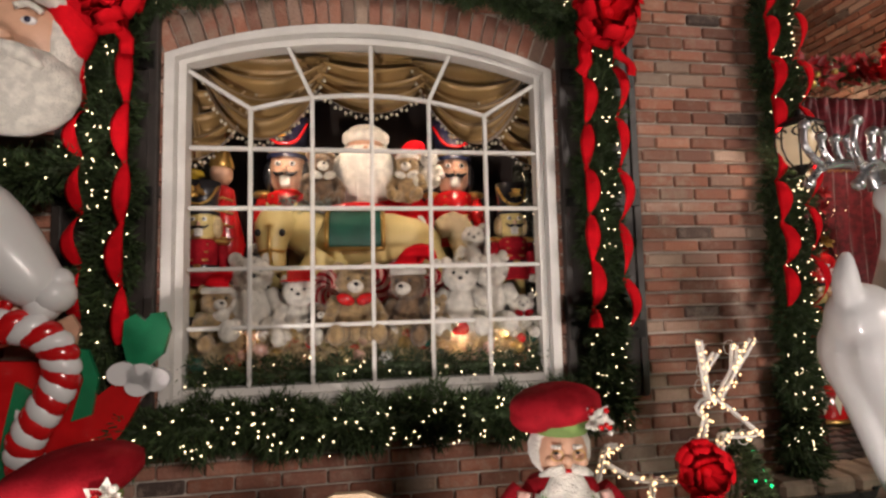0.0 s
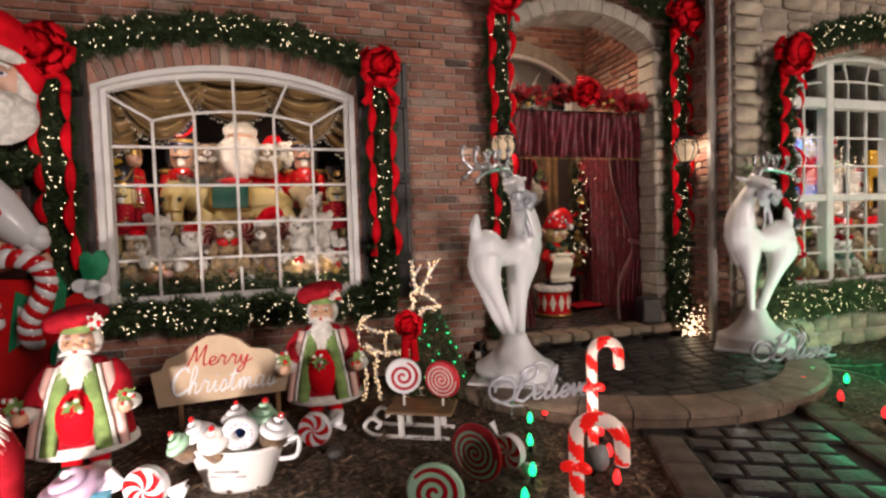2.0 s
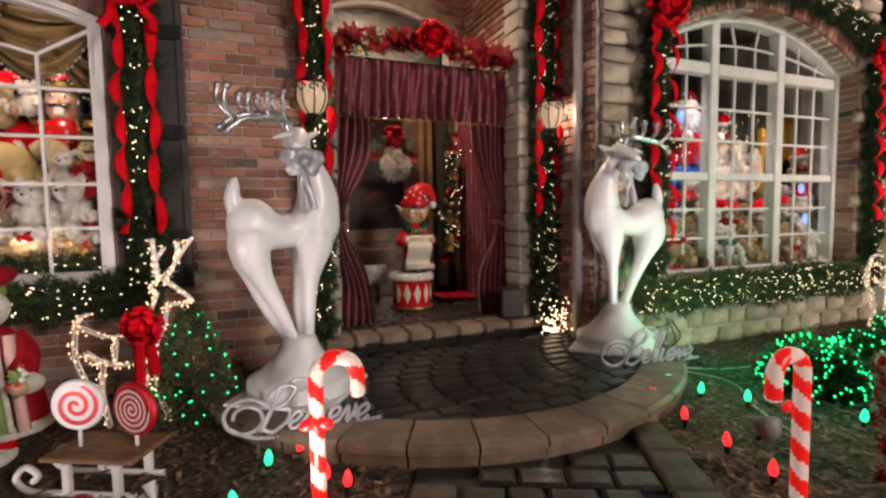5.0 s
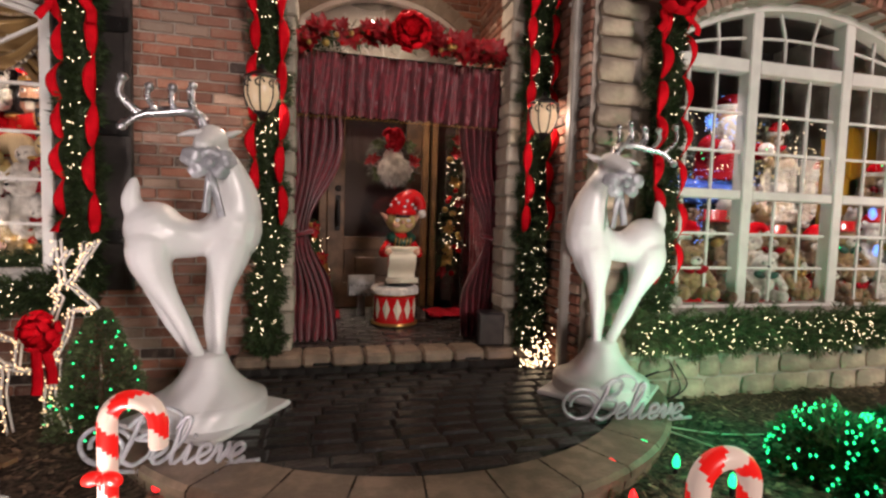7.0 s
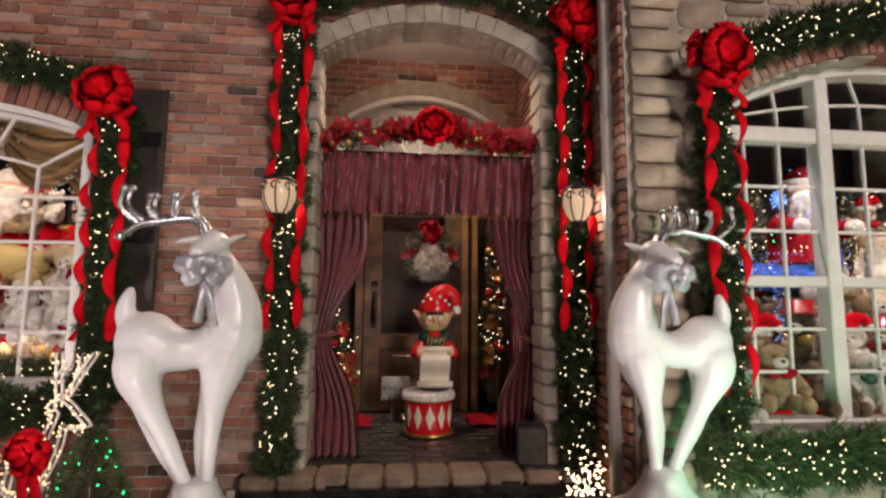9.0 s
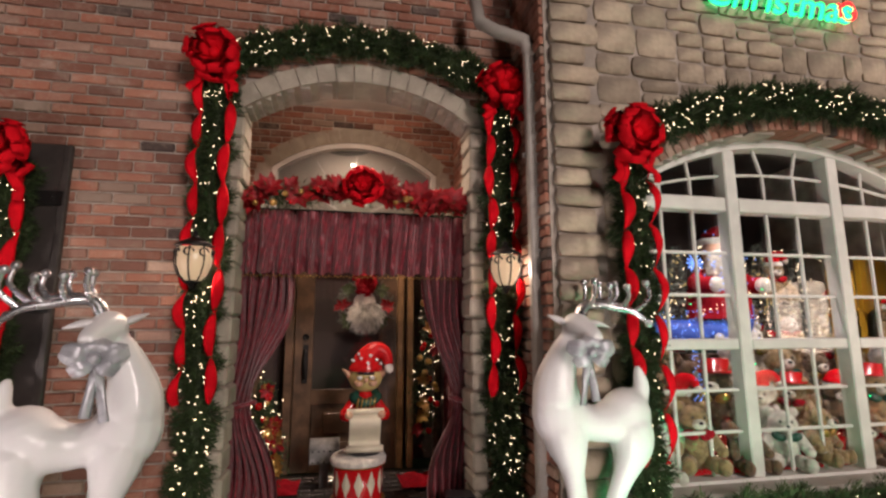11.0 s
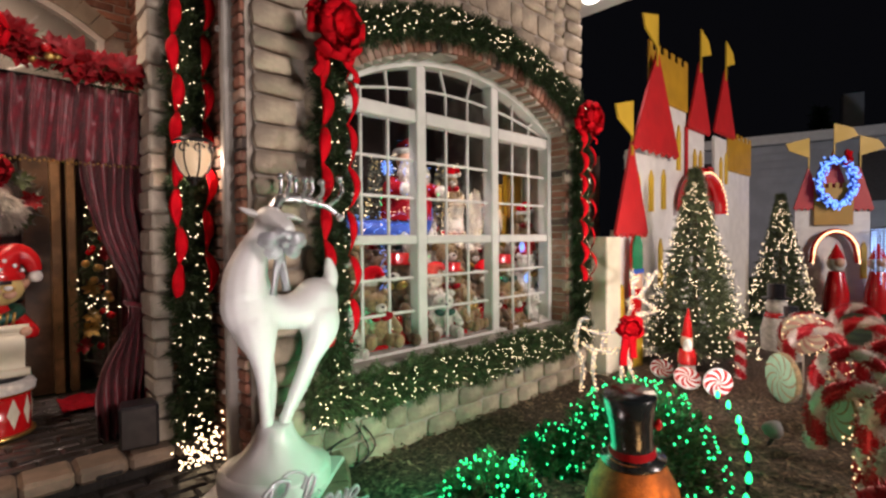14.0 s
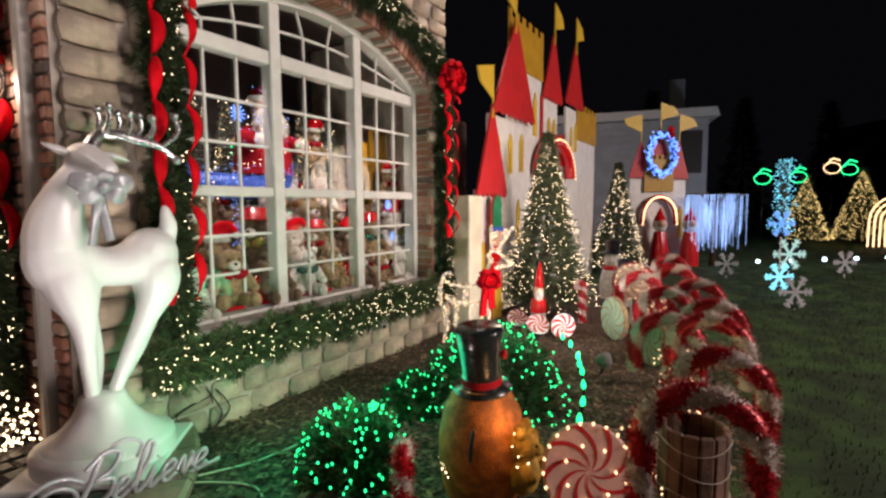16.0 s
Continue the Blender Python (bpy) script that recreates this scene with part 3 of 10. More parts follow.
sh.plate(arch_poly(3.11, 0.79, 2.46, 3.04, 3.33), 0.02, Matrix.Translation((0, 2.6, 0)))
sh.box((3.11, 2.2, 3.75), (2.3, 1.0, 0.05))
sh.box((3.11, 2.75, 2.6), (2.3, 0.05, 2.4))
tagged(sh.build("wall_hall", "plaster"), "pale hall wall behind the transom", "wall", kind="structure")
lamp("hall_lamp", "AREA", (3.11, 2.2, 3.65), 5, WARM, 0.4, (3.11, 2.3, 2))
sh = Shape()
sh.lathe((3.0, 2.0, 3.42), [(0.001, 0), (0.2, 0.01), (0.26, 0.03), (0.27, 0.06), (0.1, 0.1), (0.02, 0.3)], 0, 28)
hl = tagged(sh.build("ceiling_fixture", "black_iron"), "dark round metal hall ceiling fixture", "ceiling light")
voussoirs(tw, 3.11, 0.83, 3.06, 3.365, 0.15, 1.605, 0.06, 15, "cast_stone", "arch_stone")

# front door with its frame and side lights
door = thing("door_1", "dark carved wooden front door with glass panels", "door", kind="structure")
sh = Shape()
for x0, w, mt_i in ((2.26, 0.07, 0), (2.53, 0.08, 0), (3.58, 0.07, 1), (3.68, 0.06, 1), (3.95, 0.07, 0)):
    sh.box((x0, 1.66, (2.45 + ZU) / 2), (w, 0.10, 2.45 - ZU), mt_i, bev=0.008)
sh.box((3.11, 1.655, 2.41), (1.76, 0.09, 0.08), 0, bev=0.008)
sh.build("door_frame", ["dark_wood", "light_wood"], door)
sh = Shape()
for x0, w, z0, z1 in ((2.66, 0.17, ZU, 2.37), (3.46, 0.17, ZU, 2.37)):
    sh.box((x0, 1.67, (z0 + z1) / 2), (w, 0.05, z1 - z0), bev=0.006)
sh.box((3.06, 1.67, 2.28), (0.64, 0.05, 0.18), bev=0.006)
sh.box((3.06, 1.67, 0.30), (0.64, 0.05, 0.26), bev=0.006)
sh.box((3.06, 1.67, 0.84), (0.64, 0.05, 0.14), bev=0.006)
sh.box((3.06, 1.675, 0.60), (0.62, 0.03, 0.35), bev=0.006)
sh.box((3.06, 1.66, 0.60), (0.40, 0.035, 0.20), bev=0.012)
leaf = sh.build("door_leaf", "dark_wood", door)
sh = Shape()
sh.box((3.06, 1.672, 1.55), (0.64, 0.008, 1.3))
sh.box((2.40, 1.672, 1.35), (0.2, 0.008, 2.0))
sh.box((3.82, 1.672, 1.35), (0.2, 0.008, 2.0))
sh.build("door_glass", "window_glass", door)
sh = Shape()
sh.tube([(2.68, 1.60, 1.02), (2.68, 1.575, 1.06), (2.68, 1.575, 1.24), (2.68, 1.60, 1.28)], 0.012)
sh.lathe((2.68, 1.637, 1.40), [(0.001, 0), (0.03, 0.0), (0.032, 0.015)], 0, 16, rot=(90, 0, 0))
sh.box((2.68, 1.638, 1.15), (0.05, 0.012, 0.36), bev=0.006)
sh.build("door_handle", "black_iron", leaf)
# dark sheet close behind the door glass stands in for the unlit hall
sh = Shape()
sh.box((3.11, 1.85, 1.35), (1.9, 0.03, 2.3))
tagged(sh.build("wall_hall_lower", "room_wall"), "dark sheet in place of the dim hall behind the glass", "wall", kind="structure")

# ---- stone wing ----
SX0, SX1, SY = 4.28, 7.70, -0.60
RW = dict(cx=6.12, half=1.30, z0=0.48, spring=2.42, apex=2.83)
sh = Shape()
dz = 0.04
z = -0.12
while z < 5.2:
    zm = z + dz / 2
    runs = [(SX0, SX1)]
    if RW["z0"] < zm < RW["apex"]:
        h = RW["half"] if zm < RW["spring"] else max([x for x in np.linspace(0, RW["half"], 90) if arc_z(x, RW["half"], RW["spring"], RW["apex"]) > zm] or [0])
        runs = [(SX0, RW["cx"] - h), (RW["cx"] + h, SX1)]
    for a, b in runs:
        sh.box(((a + b) / 2, SY + 0.03 + 0.14, zm), (b - a, 0.28, dz))
    z += dz
for x in (SX0 + 0.02, SX1 - 0.02):
    sh.box((x, 0.6, 2.5), (0.04, 2.0, 5.3))
wall_s = tagged(sh.build("wall_stone", "mortar", fix=False), "rough tan limestone wing wall", "wall", kind="structure")
sh = Shape()
sh.box((6.0, SY + 0.0, 0.15), (3.36, 0.10, 0.54))
wall_sb = tagged(sh.build("wall_stone_base", "mortar", fix=False), "low limestone plinth under the big window", "wall", kind="structure")

win2 = thing("window_2", "wide arched white picture window with three lights", "window", kind="structure")
WY = -0.40
sh = Shape()
hi2, si2, ai2 = arched_ring(sh, RW["cx"], RW["half"] - 0.002, RW["z0"], RW["spring"], RW["apex"] - 0.002, 0.06, WY - 0.03, 0.12)
sh.build("frame_outer", "white_paint", win2)
MX = (5.66, 6.54)
for x in MX:
    s2 = Shape()
    top = arc_z(x - RW["cx"], RW["half"] - 0.06, RW["spring"], RW["apex"] - 0.06)
    s2.box((x, WY + 0.03, (0.54 + top) / 2), (0.095, 0.11, top - 0.54), bev=0.008)
    s2.build("mullion", "white_paint", win2)
for z, hgt in ((1.375, 0.07), (2.33, 0.10)):
    for a, b in ((4.88, 5.61), (5.71, 6.49), (6.59, 7.36)):
        s2 = Shape()
        s2.box(((a + b) / 2, WY + 0.032, z), (b - a - 0.002, 0.10, hgt), bev=0.008)
        s2.build("rail", "white_paint", win2)
for a, b in ((4.88, 5.61), (5.71, 6.49), (6.59, 7.36)):
    for z0, z1, nz in ((0.55, 1.34, 3), (1.41, 2.28, 3)):
        for k in (1, 2):
            x = a + (b - a) * k / 3
            bar((x, z0), (x, z1), y=WY + 0.03, w=0.02, win=win2)
        for k in range(1, nz):
            z = z0 + (z1 - z0) * k / nz
            bar((a, z), (b, z), y=WY + 0.033, w=0.02, win=win2)
    # fan lights
    mid = (a + b) / 2
    for k in (1, 2):
        x = a + (b - a) * k / 3
        zt = arc_z(x - RW["cx"], RW["half"] - 0.06, RW["spring"], RW["apex"] - 0.06)
        zi = 2.38 + (zt - 2.38) * 0.5
        bar((x, 2.38), (x, zi), y=WY + 0.03, w=0.018, win=win2)
        bar((x, zi), (x + (x - mid) * 0.35 + (x - RW["cx"]) * 0.08, zt), y=WY + 0.034, w=0.018, win=win2)
    pts = [(x, 2.38 + (arc_z(x - RW["cx"], RW["half"] - 0.06, RW["spring"], RW["apex"] - 0.06) - 2.38) * 0.5) for x in np.linspace(a, b, 6)]
    for p, q in zip(pts, pts[1:]):
        bar(p, q, y=WY + 0.037, w=0.018, win=win2)
sh = Shape()
sh.plate(arch_poly(RW["cx"], RW["half"] - 0.05, RW["z0"] + 0.05, RW["spring"] - 0.03, RW["apex"] - 0.05), 0.004, Matrix.Translation((0, WY + 0.045, 0)))
g = sh.build("pane", "window_glass", win2)
g.visible_shadow = False
sh = Shape()
sh.box((RW["cx"], -0.50, 0.49), (2.62, 0.2, 0.06), bev=0.008)
sh.build("window_sill", "grey_paint", win2)
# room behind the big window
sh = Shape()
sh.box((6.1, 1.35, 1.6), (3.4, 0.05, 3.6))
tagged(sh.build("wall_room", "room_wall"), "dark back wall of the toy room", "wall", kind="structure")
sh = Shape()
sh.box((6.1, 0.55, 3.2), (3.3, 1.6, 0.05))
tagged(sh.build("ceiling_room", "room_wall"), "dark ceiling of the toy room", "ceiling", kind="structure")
sh = Shape()
sh.box((6.1, 0.5, 0.40), (3.3, 1.65, 0.06))
tagged(sh.build("display_deck_room", "dark_wood"), "low display platform in the toy room", "platform", kind="structure")

# eave with lamp at the corner, roof, downspout
eave = thing("eave", "white boxed roof eave with soffit", "eave", kind="structure")
sh = Shape()
sh.box((7.95, -0.30, 3.98), (0.75, 1.3, 0.06), bev=0.006)
sh.box((8.29, -0.30, 4.10), (0.06, 1.3, 0.22), bev=0.01)
sh.box((7.95, -0.93, 4.10), (0.75, 0.05, 0.22), bev=0.01)
sh.build("soffit", "white_paint", eave)
sh = Shape()
sh.lathe((8.0, -0.55, 3.935), [(0.001, 0), (0.07, 0), (0.085, 0.012), (0.085, 0.015)], 0, 20)
sh.build("downlight", "lamp_face", eave)
sh = Shape()
sh.add([(-4, -0.3, 5.2), (9, -0.3, 5.2), (9, 5, 8.2), (-4, 5, 8.2)], [(0, 1, 2, 3)], 0, False)
sh.add([(-4, -0.3, 5.16), (9, -0.3, 5.16), (9, 5, 5.16), (-4, 5, 5.16)], [(0, 1, 2, 3)], 0, False)
tagged(sh.build("roof", "roofing"), "dark shingled roof of the house", "roof", kind="structure")
ds = thing("downspout", "grey painted metal downspout in the wall corner", "downspout", kind="structure")
sh = Shape()
sh.box((4.20, -0.40, 1.62), (0.085, 0.065, 3.36), bev=0.012)
sh.build("pipe", "grey_paint", ds)
sh = Shape()
sh.tube([(4.20, -0.40, 3.28), (4.17, -0.40, 3.40), (4.0, -0.32, 3.50), (3.90, -0.25, 3.60), (3.88, -0.2, 3.8)], [0.045] * 5, seg=10)
sh.build("elbow", "grey_paint", ds)
for z in (0.5, 2.6):
    sh = Shape()
    sh.box((4.20, -0.372, z), (0.115, 0.02, 0.03), bev=0.004)
    sh.build("strap", "grey_paint", ds)
# brick return between archway wall and stone wing
sh = Shape()
sh.box((4.26, -0.27, 2.5), (0.04, 0.56, 5.2))
wall_ret = tagged(sh.build("wall_brick_return", "mortar"), "narrow brick return beside the downspout", "wall", kind="structure")

# shutters by the left window
def shutter(x):
    t = thing("shutter", "dark brown panelled wooden shutter with iron straps", "shutter", pose(x, 0, 0), "window shutters")
    s2 = Shape()
    s2.box((0, -0.02, 1.60), (0.42, 0.03, 1.98), bev=0.005)
    s2.build("board", "shutter_paint", t)
    for zz in (0.95, 1.62, 2.25):
        s2 = Shape()
        s2.box((0, -0.045, zz), (0.40, 0.018, 0.09), bev=0.004)
        for bx in (-0.15, 0.15):
            s2.ell((bx, -0.056, zz), (0.010, 0.006, 0.010), seg=8, rings=5)
        s2.build("iron_strap", "black_iron", t)
    for bx in (-0.19, 0.19):
        s2 = Shape()
        s2.box((bx, -0.042, 1.60), (0.04, 0.014, 1.96), bev=0.004)
        s2.build("stile", "shutter_paint", t)
    return t


shutter(1.165)
shutter(-1.175)

# ---- builders for foliage, lights and ribbon ----
def blades(sh, base, way, length, width, mt=0):
    """One thin triangle for each base point, along its way."""
    n = len(base)
    way = way / np.linalg.norm(way, axis=1, keepdims=True)
    side = np.cross(way, rng.normal(size=(n, 3)))
    side /= np.linalg.norm(side, axis=1, keepdims=True) + 1e-9
    w = (width * rng.uniform(0.7, 1.3, n))[:, None]
    ln = (length * rng.uniform(0.6, 1.25, n))[:, None]
    V = np.stack([base - side * w, base + side * w, base + way * ln * 0.6 + side * w * 0.8, base + way * ln], 1).reshape(-1, 3)
    k = np.arange(n)[:, None] * 4
    sh.add(V, np.concatenate([k + np.array([0, 1, 2]), k + np.array([0, 2, 3])]).tolist(), mt, False)


def along(path, n):
    P = np.array([list(p) for p in path], float)
    d = np.r_[0, np.cumsum(np.linalg.norm(np.diff(P, axis=0), axis=1))]
    s = rng.uniform(0, d[-1], n)
    pos_ = np.stack([np.interp(s, d, P[:, i]) for i in range(3)], -1)
    s2 = np.clip(s + 0.02, 0, d[-1])
    tan = np.stack([np.interp(s2, d, P[:, i]) for i in range(3)], -1) - np.stack([np.interp(np.clip(s2 - 0.04, 0, d[-1]), d, P[:, i]) for i in range(3)], -1)
    tan /= np.linalg.norm(tan, axis=1, keepdims=True) + 1e-9
    return pos_, tan, d[-1]


def bulbs(sh, pts, r, mt=0):
    pts = np.asarray(pts, float).reshape(-1, 3)
    n = len(pts)
    o = np.array([(1, 0, 0), (0, 1, 0), (-1, 0, 0), (0, -1, 0), (0, 0, 1.2), (0, 0, -1.2)]) * r
    V = (pts[:, None] + o).reshape(-1, 3)
    f = np.array([(0, 1, 4), (1, 2, 4), (2, 3, 4), (3, 0, 4), (1, 0, 5), (2, 1, 5), (3, 2, 5), (0, 3, 5)])
    sh.add(V, (np.arange(n)[:, None, None] * 6 + f).reshape(-1, 3).tolist(), mt, True)


def garland(path, radius, label, name="garland", tufts=900, lights=55, mt="fir", squash=0.7, group="fir garlands", bulb="bulb_warm", br=0.0038, droop=0.15):
    t = thing(name, label, "garland", group=group)
    pos_, tan, ln = along(path, int(tufts * 9))
    n = len(pos_)
    out = rng.normal(size=(n, 3))
    out -= (out * tan).sum(1, keepdims=True) * tan
    out /= np.linalg.norm(out, axis=1, keepdims=True)
    r = 1.12 * radius * np.sqrt(rng.uniform(0, 1, n))[:, None] * (0.85 + 0.20 * np.sin(pos_.sum(1) * 19) + 0.15 * np.sin(pos_.sum(1) * 43))[:, None]
    off = out * r
    off[:, 1] *= squash
    sh = Shape()
    blades(sh, pos_ + off, out + 0.5 * tan * rng.choice([-1, 1], (n, 1)) + rng.normal(0, 0.35, (n, 3)) + np.array([0, -0.35, -droop]), 0.055, 0.0038)
    sh.build("foliage", mt, t, fix=False)
    core = Shape()
    core.tube([Vector(p) for p in path], radius * 0.45, seg=7, flat=0.8)
    core.build("core", "fir", t)
    if lights:
        lights = int(lights * 0.72)
        lp, lt, _ = along(path, lights)
        o = rng.normal(size=(lights, 3))
        o[:, 1] = -np.abs(o[:, 1]) - 0.5
        o -= (o * lt).sum(1, keepdims=True) * lt
        o /= np.linalg.norm(o, axis=1, keepdims=True)
        o[:, 1] *= squash + 0.15
        sh = Shape()
        bulbs(sh, lp + o * radius * rng.uniform(0.85, 1.15, (lights, 1)), br)
        tagged(sh.build("light_string", bulb, t, fix=False), "warm white mini lights", kind="stuff")
    return t


def strip(sh, pts, nrm, width, mt=0, thick=0.0025):
    """A ribbon along pts that faces nrm, with real thickness."""
    P = [Vector(p) for p in pts]
    rows = []
    for i, p in enumerate(P):
        d = (P[min(i + 1, len(P) - 1)] - P[max(i - 1, 0)]).normalized()
        nv = Vector(nrm[i] if isinstance(nrm, list) else nrm)
        s = d.cross(nv).normalized() * (width[i] if isinstance(width, list) else width) / 2
        k = nv.normalized() * thick
        rows.append([p - s, p - s * 0.5 + k * 2, p + s * 0.5 + k * 2, p + s, p + s * 0.5, p - s * 0.5])
    sh.grid(rows, mt, True, False, True)


def bow(x, y, z, size, label, mt="red_velvet", tails=0.0, parent=None):
    t = parent or thing("bow", label, "bow", group="red velvet bows")
    for k in range(21):
        a = 2 * math.pi * k * 0.381966 + rng.uniform(-0.15, 0.15)
        lift = rng.uniform(0.0, 1.1)
        L = size * rng.uniform(0.8, 1.05)
        d = Vector((math.cos(a), -lift, math.sin(a))).normalized()
        up = Vector((0, -1, 0)) - d * d.dot(Vector((0, -1, 0)))
        up.normalize()
        c = Vector((x, y, z))
        pts, nr = [], []
        for j in range(11):
            u = j / 10 * math.pi
            pts.append(c + d * L * math.sin(u) ** 0.8 + up * size * 0.24 * math.sin(2 * u) * -1)
            nr.append(up * math.cos(u) + d * math.sin(u) * 0.9 + Vector((0, -0.05, 0)))
        s2 = Shape()
        strip(s2, pts, nr, [size * (0.22 + 0.36 * math.sin(j / 10 * math.pi)) for j in range(11)])
        s2.build("loop", mt, t)
    s2 = Shape()
    s2.ell((x, y - size * 0.35, z), (size * 0.18, size * 0.15, size * 0.18), seg=10, rings=6)
    s2.build("knot", mt, t)
    if tails:
        for s in (-1, 1):
            s2 = Shape()
            pts = [(x + s * size * (0.2 + 0.5 * j / 8) + 0.012 * math.sin(j * 1.3), y - 0.03 - 0.02 * math.sin(j * 1.1), z - size * 0.2 - tails * j / 8) for j in range(9)]
            strip(s2, pts, (0.2 * s, -1, 0), 0.055)
            s2.build("tail", mt, t)
    return t


def wave_ribbon(x, y, z0, z1, off, label):
    """Two long ribbons that billow out from a hanging garland between ties."""
    t = thing("ribbon", label, "ribbon", group="red garland ribbons")
    for s in (-1, 1):
        sh = Shape()
        n = int((z1 - z0) / 0.018)
        pts, nr, wd = [], [], []
        for j in range(n + 1):
            z = z1 + (z0 - z1) * j / n
            seg = (z1 - z) / (0.245 + 0.02 * s) + (0.45 if s > 0 else 0)
            b = abs(math.sin(seg * math.pi))
            way = 1 if int(seg) % 2 else -1
            pts.append((x + s * (off + 0.012 * b) + 0.010 * way * b + 0.006 * math.sin(z * 7 + s), y - 0.035 - 0.075 * b ** 0.7, z))
            nr.append(Vector((s * 0.35 + 0.45 * way * math.cos(seg * math.pi), -1, 0.1)))
            wd.append(0.008 + 0.060 * b ** 0.55)
        strip(sh, pts, nr, wd)
        sh.build("ribbon_strand", "red_velvet", t)
    return t


# ---- garlands on the house ----
def vert(x, y, z0, z1, wob=0.012):
    return [(x + wob * math.sin(z * 6 + x), y, z) for z in np.linspace(z1, z0, 24)]


def over(cx, half, spring, apex, y, n=40, ends=0.0):
    return [(cx + x, y, arc_z(x, half, spring, apex)) for x in np.linspace(-half, half, n)]


for s, x in ((-1, -1.13), (1, 1.125)):
    garland(vert(x, -0.10, 0.62, 2.45), 0.105, "green fir garland with warm mini lights on a shutter", tufts=1500, lights=95)
    wave_ribbon(x, -0.10, 0.98, 2.42, 0.080, "long red velvet ribbon looped down a fir garland")
bow(1.12, -0.20, 2.47, 0.19, "large red velvet bow at the window corner", tails=0.25)
bow(-1.13, -0.20, 2.47, 0.19, "large red velvet bow at the window corner", tails=0.25)
garland(over(-0.01, 1.10, 2.50, 2.74, -0.09), 0.10, "green fir garland with lights arched over the display window", tufts=1700, lights=130)
garland([(x, -0.13 + 0.01 * math.sin(x * 9), 0.60 + 0.012 * math.sin(x * 7)) for x in np.linspace(-1.15, 1.20, 40)], 0.115, "thick green fir garland with lights along the window sill", tufts=2100, lights=170)
for x in (2.19, 4.07):
    garland(vert(x, -0.08, 0.14, 3.10), 0.105, "green fir garland with lights hung beside the archway", tufts=2100, lights=190)
    wave_ribbon(x, -0.08, 1.05, 3.05, 0.080, "long red velvet ribbon looped down a fir garland")
bow(2.19, -0.19, 3.17, 0.19, "large red velvet bow at the archway corner", tails=0.2)
bow(4.07, -0.19, 3.14, 0.19, "large red velvet bow at the archway corner", tails=0.2)
garland(over(3.12, 0.93, 3.20, 3.45, -0.09), 0.10, "green fir garland with lights arched over the entry", tufts=1500, lights=120)
garland(over(6.12, 1.42, 2.62, 3.00, SY - 0.09), 0.105, "green fir garland with lights arched over the picture window", tufts=2300, lights=230)
garland(vert(4.70, SY - 0.09, 0.55, 2.55), 0.10, "green fir garland with lights beside the picture window", tufts=1500, lights=90)
wave_ribbon(4.70, SY - 0.09, 0.75, 2.5, 0.085, "long red velvet ribbon looped down a fir garland")
garland(vert(7.55, SY - 0.09, 0.30, 2.50), 0.095, "green fir garland with lights at the stone corner", tufts=1400, lights=110)
wave_ribbon(7.55, SY - 0.09, 0.95, 2.45, 0.075, "long red velvet ribbon looped down a fir garland")
bow(4.66, SY - 0.19, 2.60, 0.19, "large red velvet bow at the picture window corner", tails=0.25)
bow(7.53, SY - 0.16, 2.55, 0.19, "large red velvet bow at the stone corner", tails=0.2)
garland([(x, SY - 0.10 + 0.015 * math.sin(x * 8), 0.40 + 0.015 * math.sin(x * 6)) for x in np.linspace(4.5, 7.6, 50)], 0.135, "thick green fir garland with lights along the window ledge", tufts=3000, lights=330, mt="fir_light")


# ---- wall lanterns, speaker, step lights ----
def lantern(x, y, z):
    t = thing("wall_lantern", "black iron scroll wall lantern with glowing glass", "lantern", pose(x, y, z) @ Matrix.Diagonal((0.95, 0.95, 0.74, 1)), "wall lanterns")
    s2 = Shape()
    s2.lathe((0, 0, 0), [(0.040, -0.15), (0.080, -0.10), (0.105, -0.02), (0.108, 0.05), (0.095, 0.12), (0.001, 0.125)], 0, 12)
    glass = s2.build("glass", "lamp_glass", t)
    glass.visible_shadow = False
    s2 = Shape()
    s2.lathe((0, 0, 0), [(0.001, -0.085), (0.018, -0.08), (0.032, -0.03), (0.026, 0.03), (0.001, 0.085)], 0, 10)
    s2.build("flame_bulb", "lamp_core", glass).visible_shadow = False
    for a in range(0, 360, 45):
        s2 = Shape()
        c, s_ = math.cos(radians(a)), math.sin(radians(a))
        s2.tube([(r * c, r * s_, zz) for r, zz in ((0.04, -0.16), (0.084, -0.10), (0.109, -0.02), (0.112, 0.05), (0.099, 0.125))], 0.005, seg=6)
        s2.tube([(0.108 * c - 0.028 * s_ * math.cos(u), 0.108 * s_ + 0.028 * c * math.cos(u), 0.075 + 0.030 * math.sin(u)) for u in np.linspace(0, 5, 10)], 0.006, seg=5)
        s2.build("rib", "black_iron", t)
    s2 = Shape()
    s2.lathe((0, 0, 0.125), [(0.112, 0), (0.115, 0.012), (0.07, 0.05), (0.03, 0.075), (0.012, 0.10), (0.018, 0.12), (0.001, 0.135)], 0, 14)
    s2.build("cap", "black_iron", t)
    s2 = Shape()
    s2.lathe((0, 0, -0.15), [(0.001, -0.06), (0.016, -0.05), (0.02, -0.03), (0.045, 0), (0.048, 0.012)], 0, 12)
    s2.tube(curve([(0, 0, -0.18), (0, 0.07, -0.20), (0, 0.13, -0.12), (0, 0.17, -0.05)], 10), 0.010, seg=7)
    s2.build("bracket", "black_iron", t)
    return t


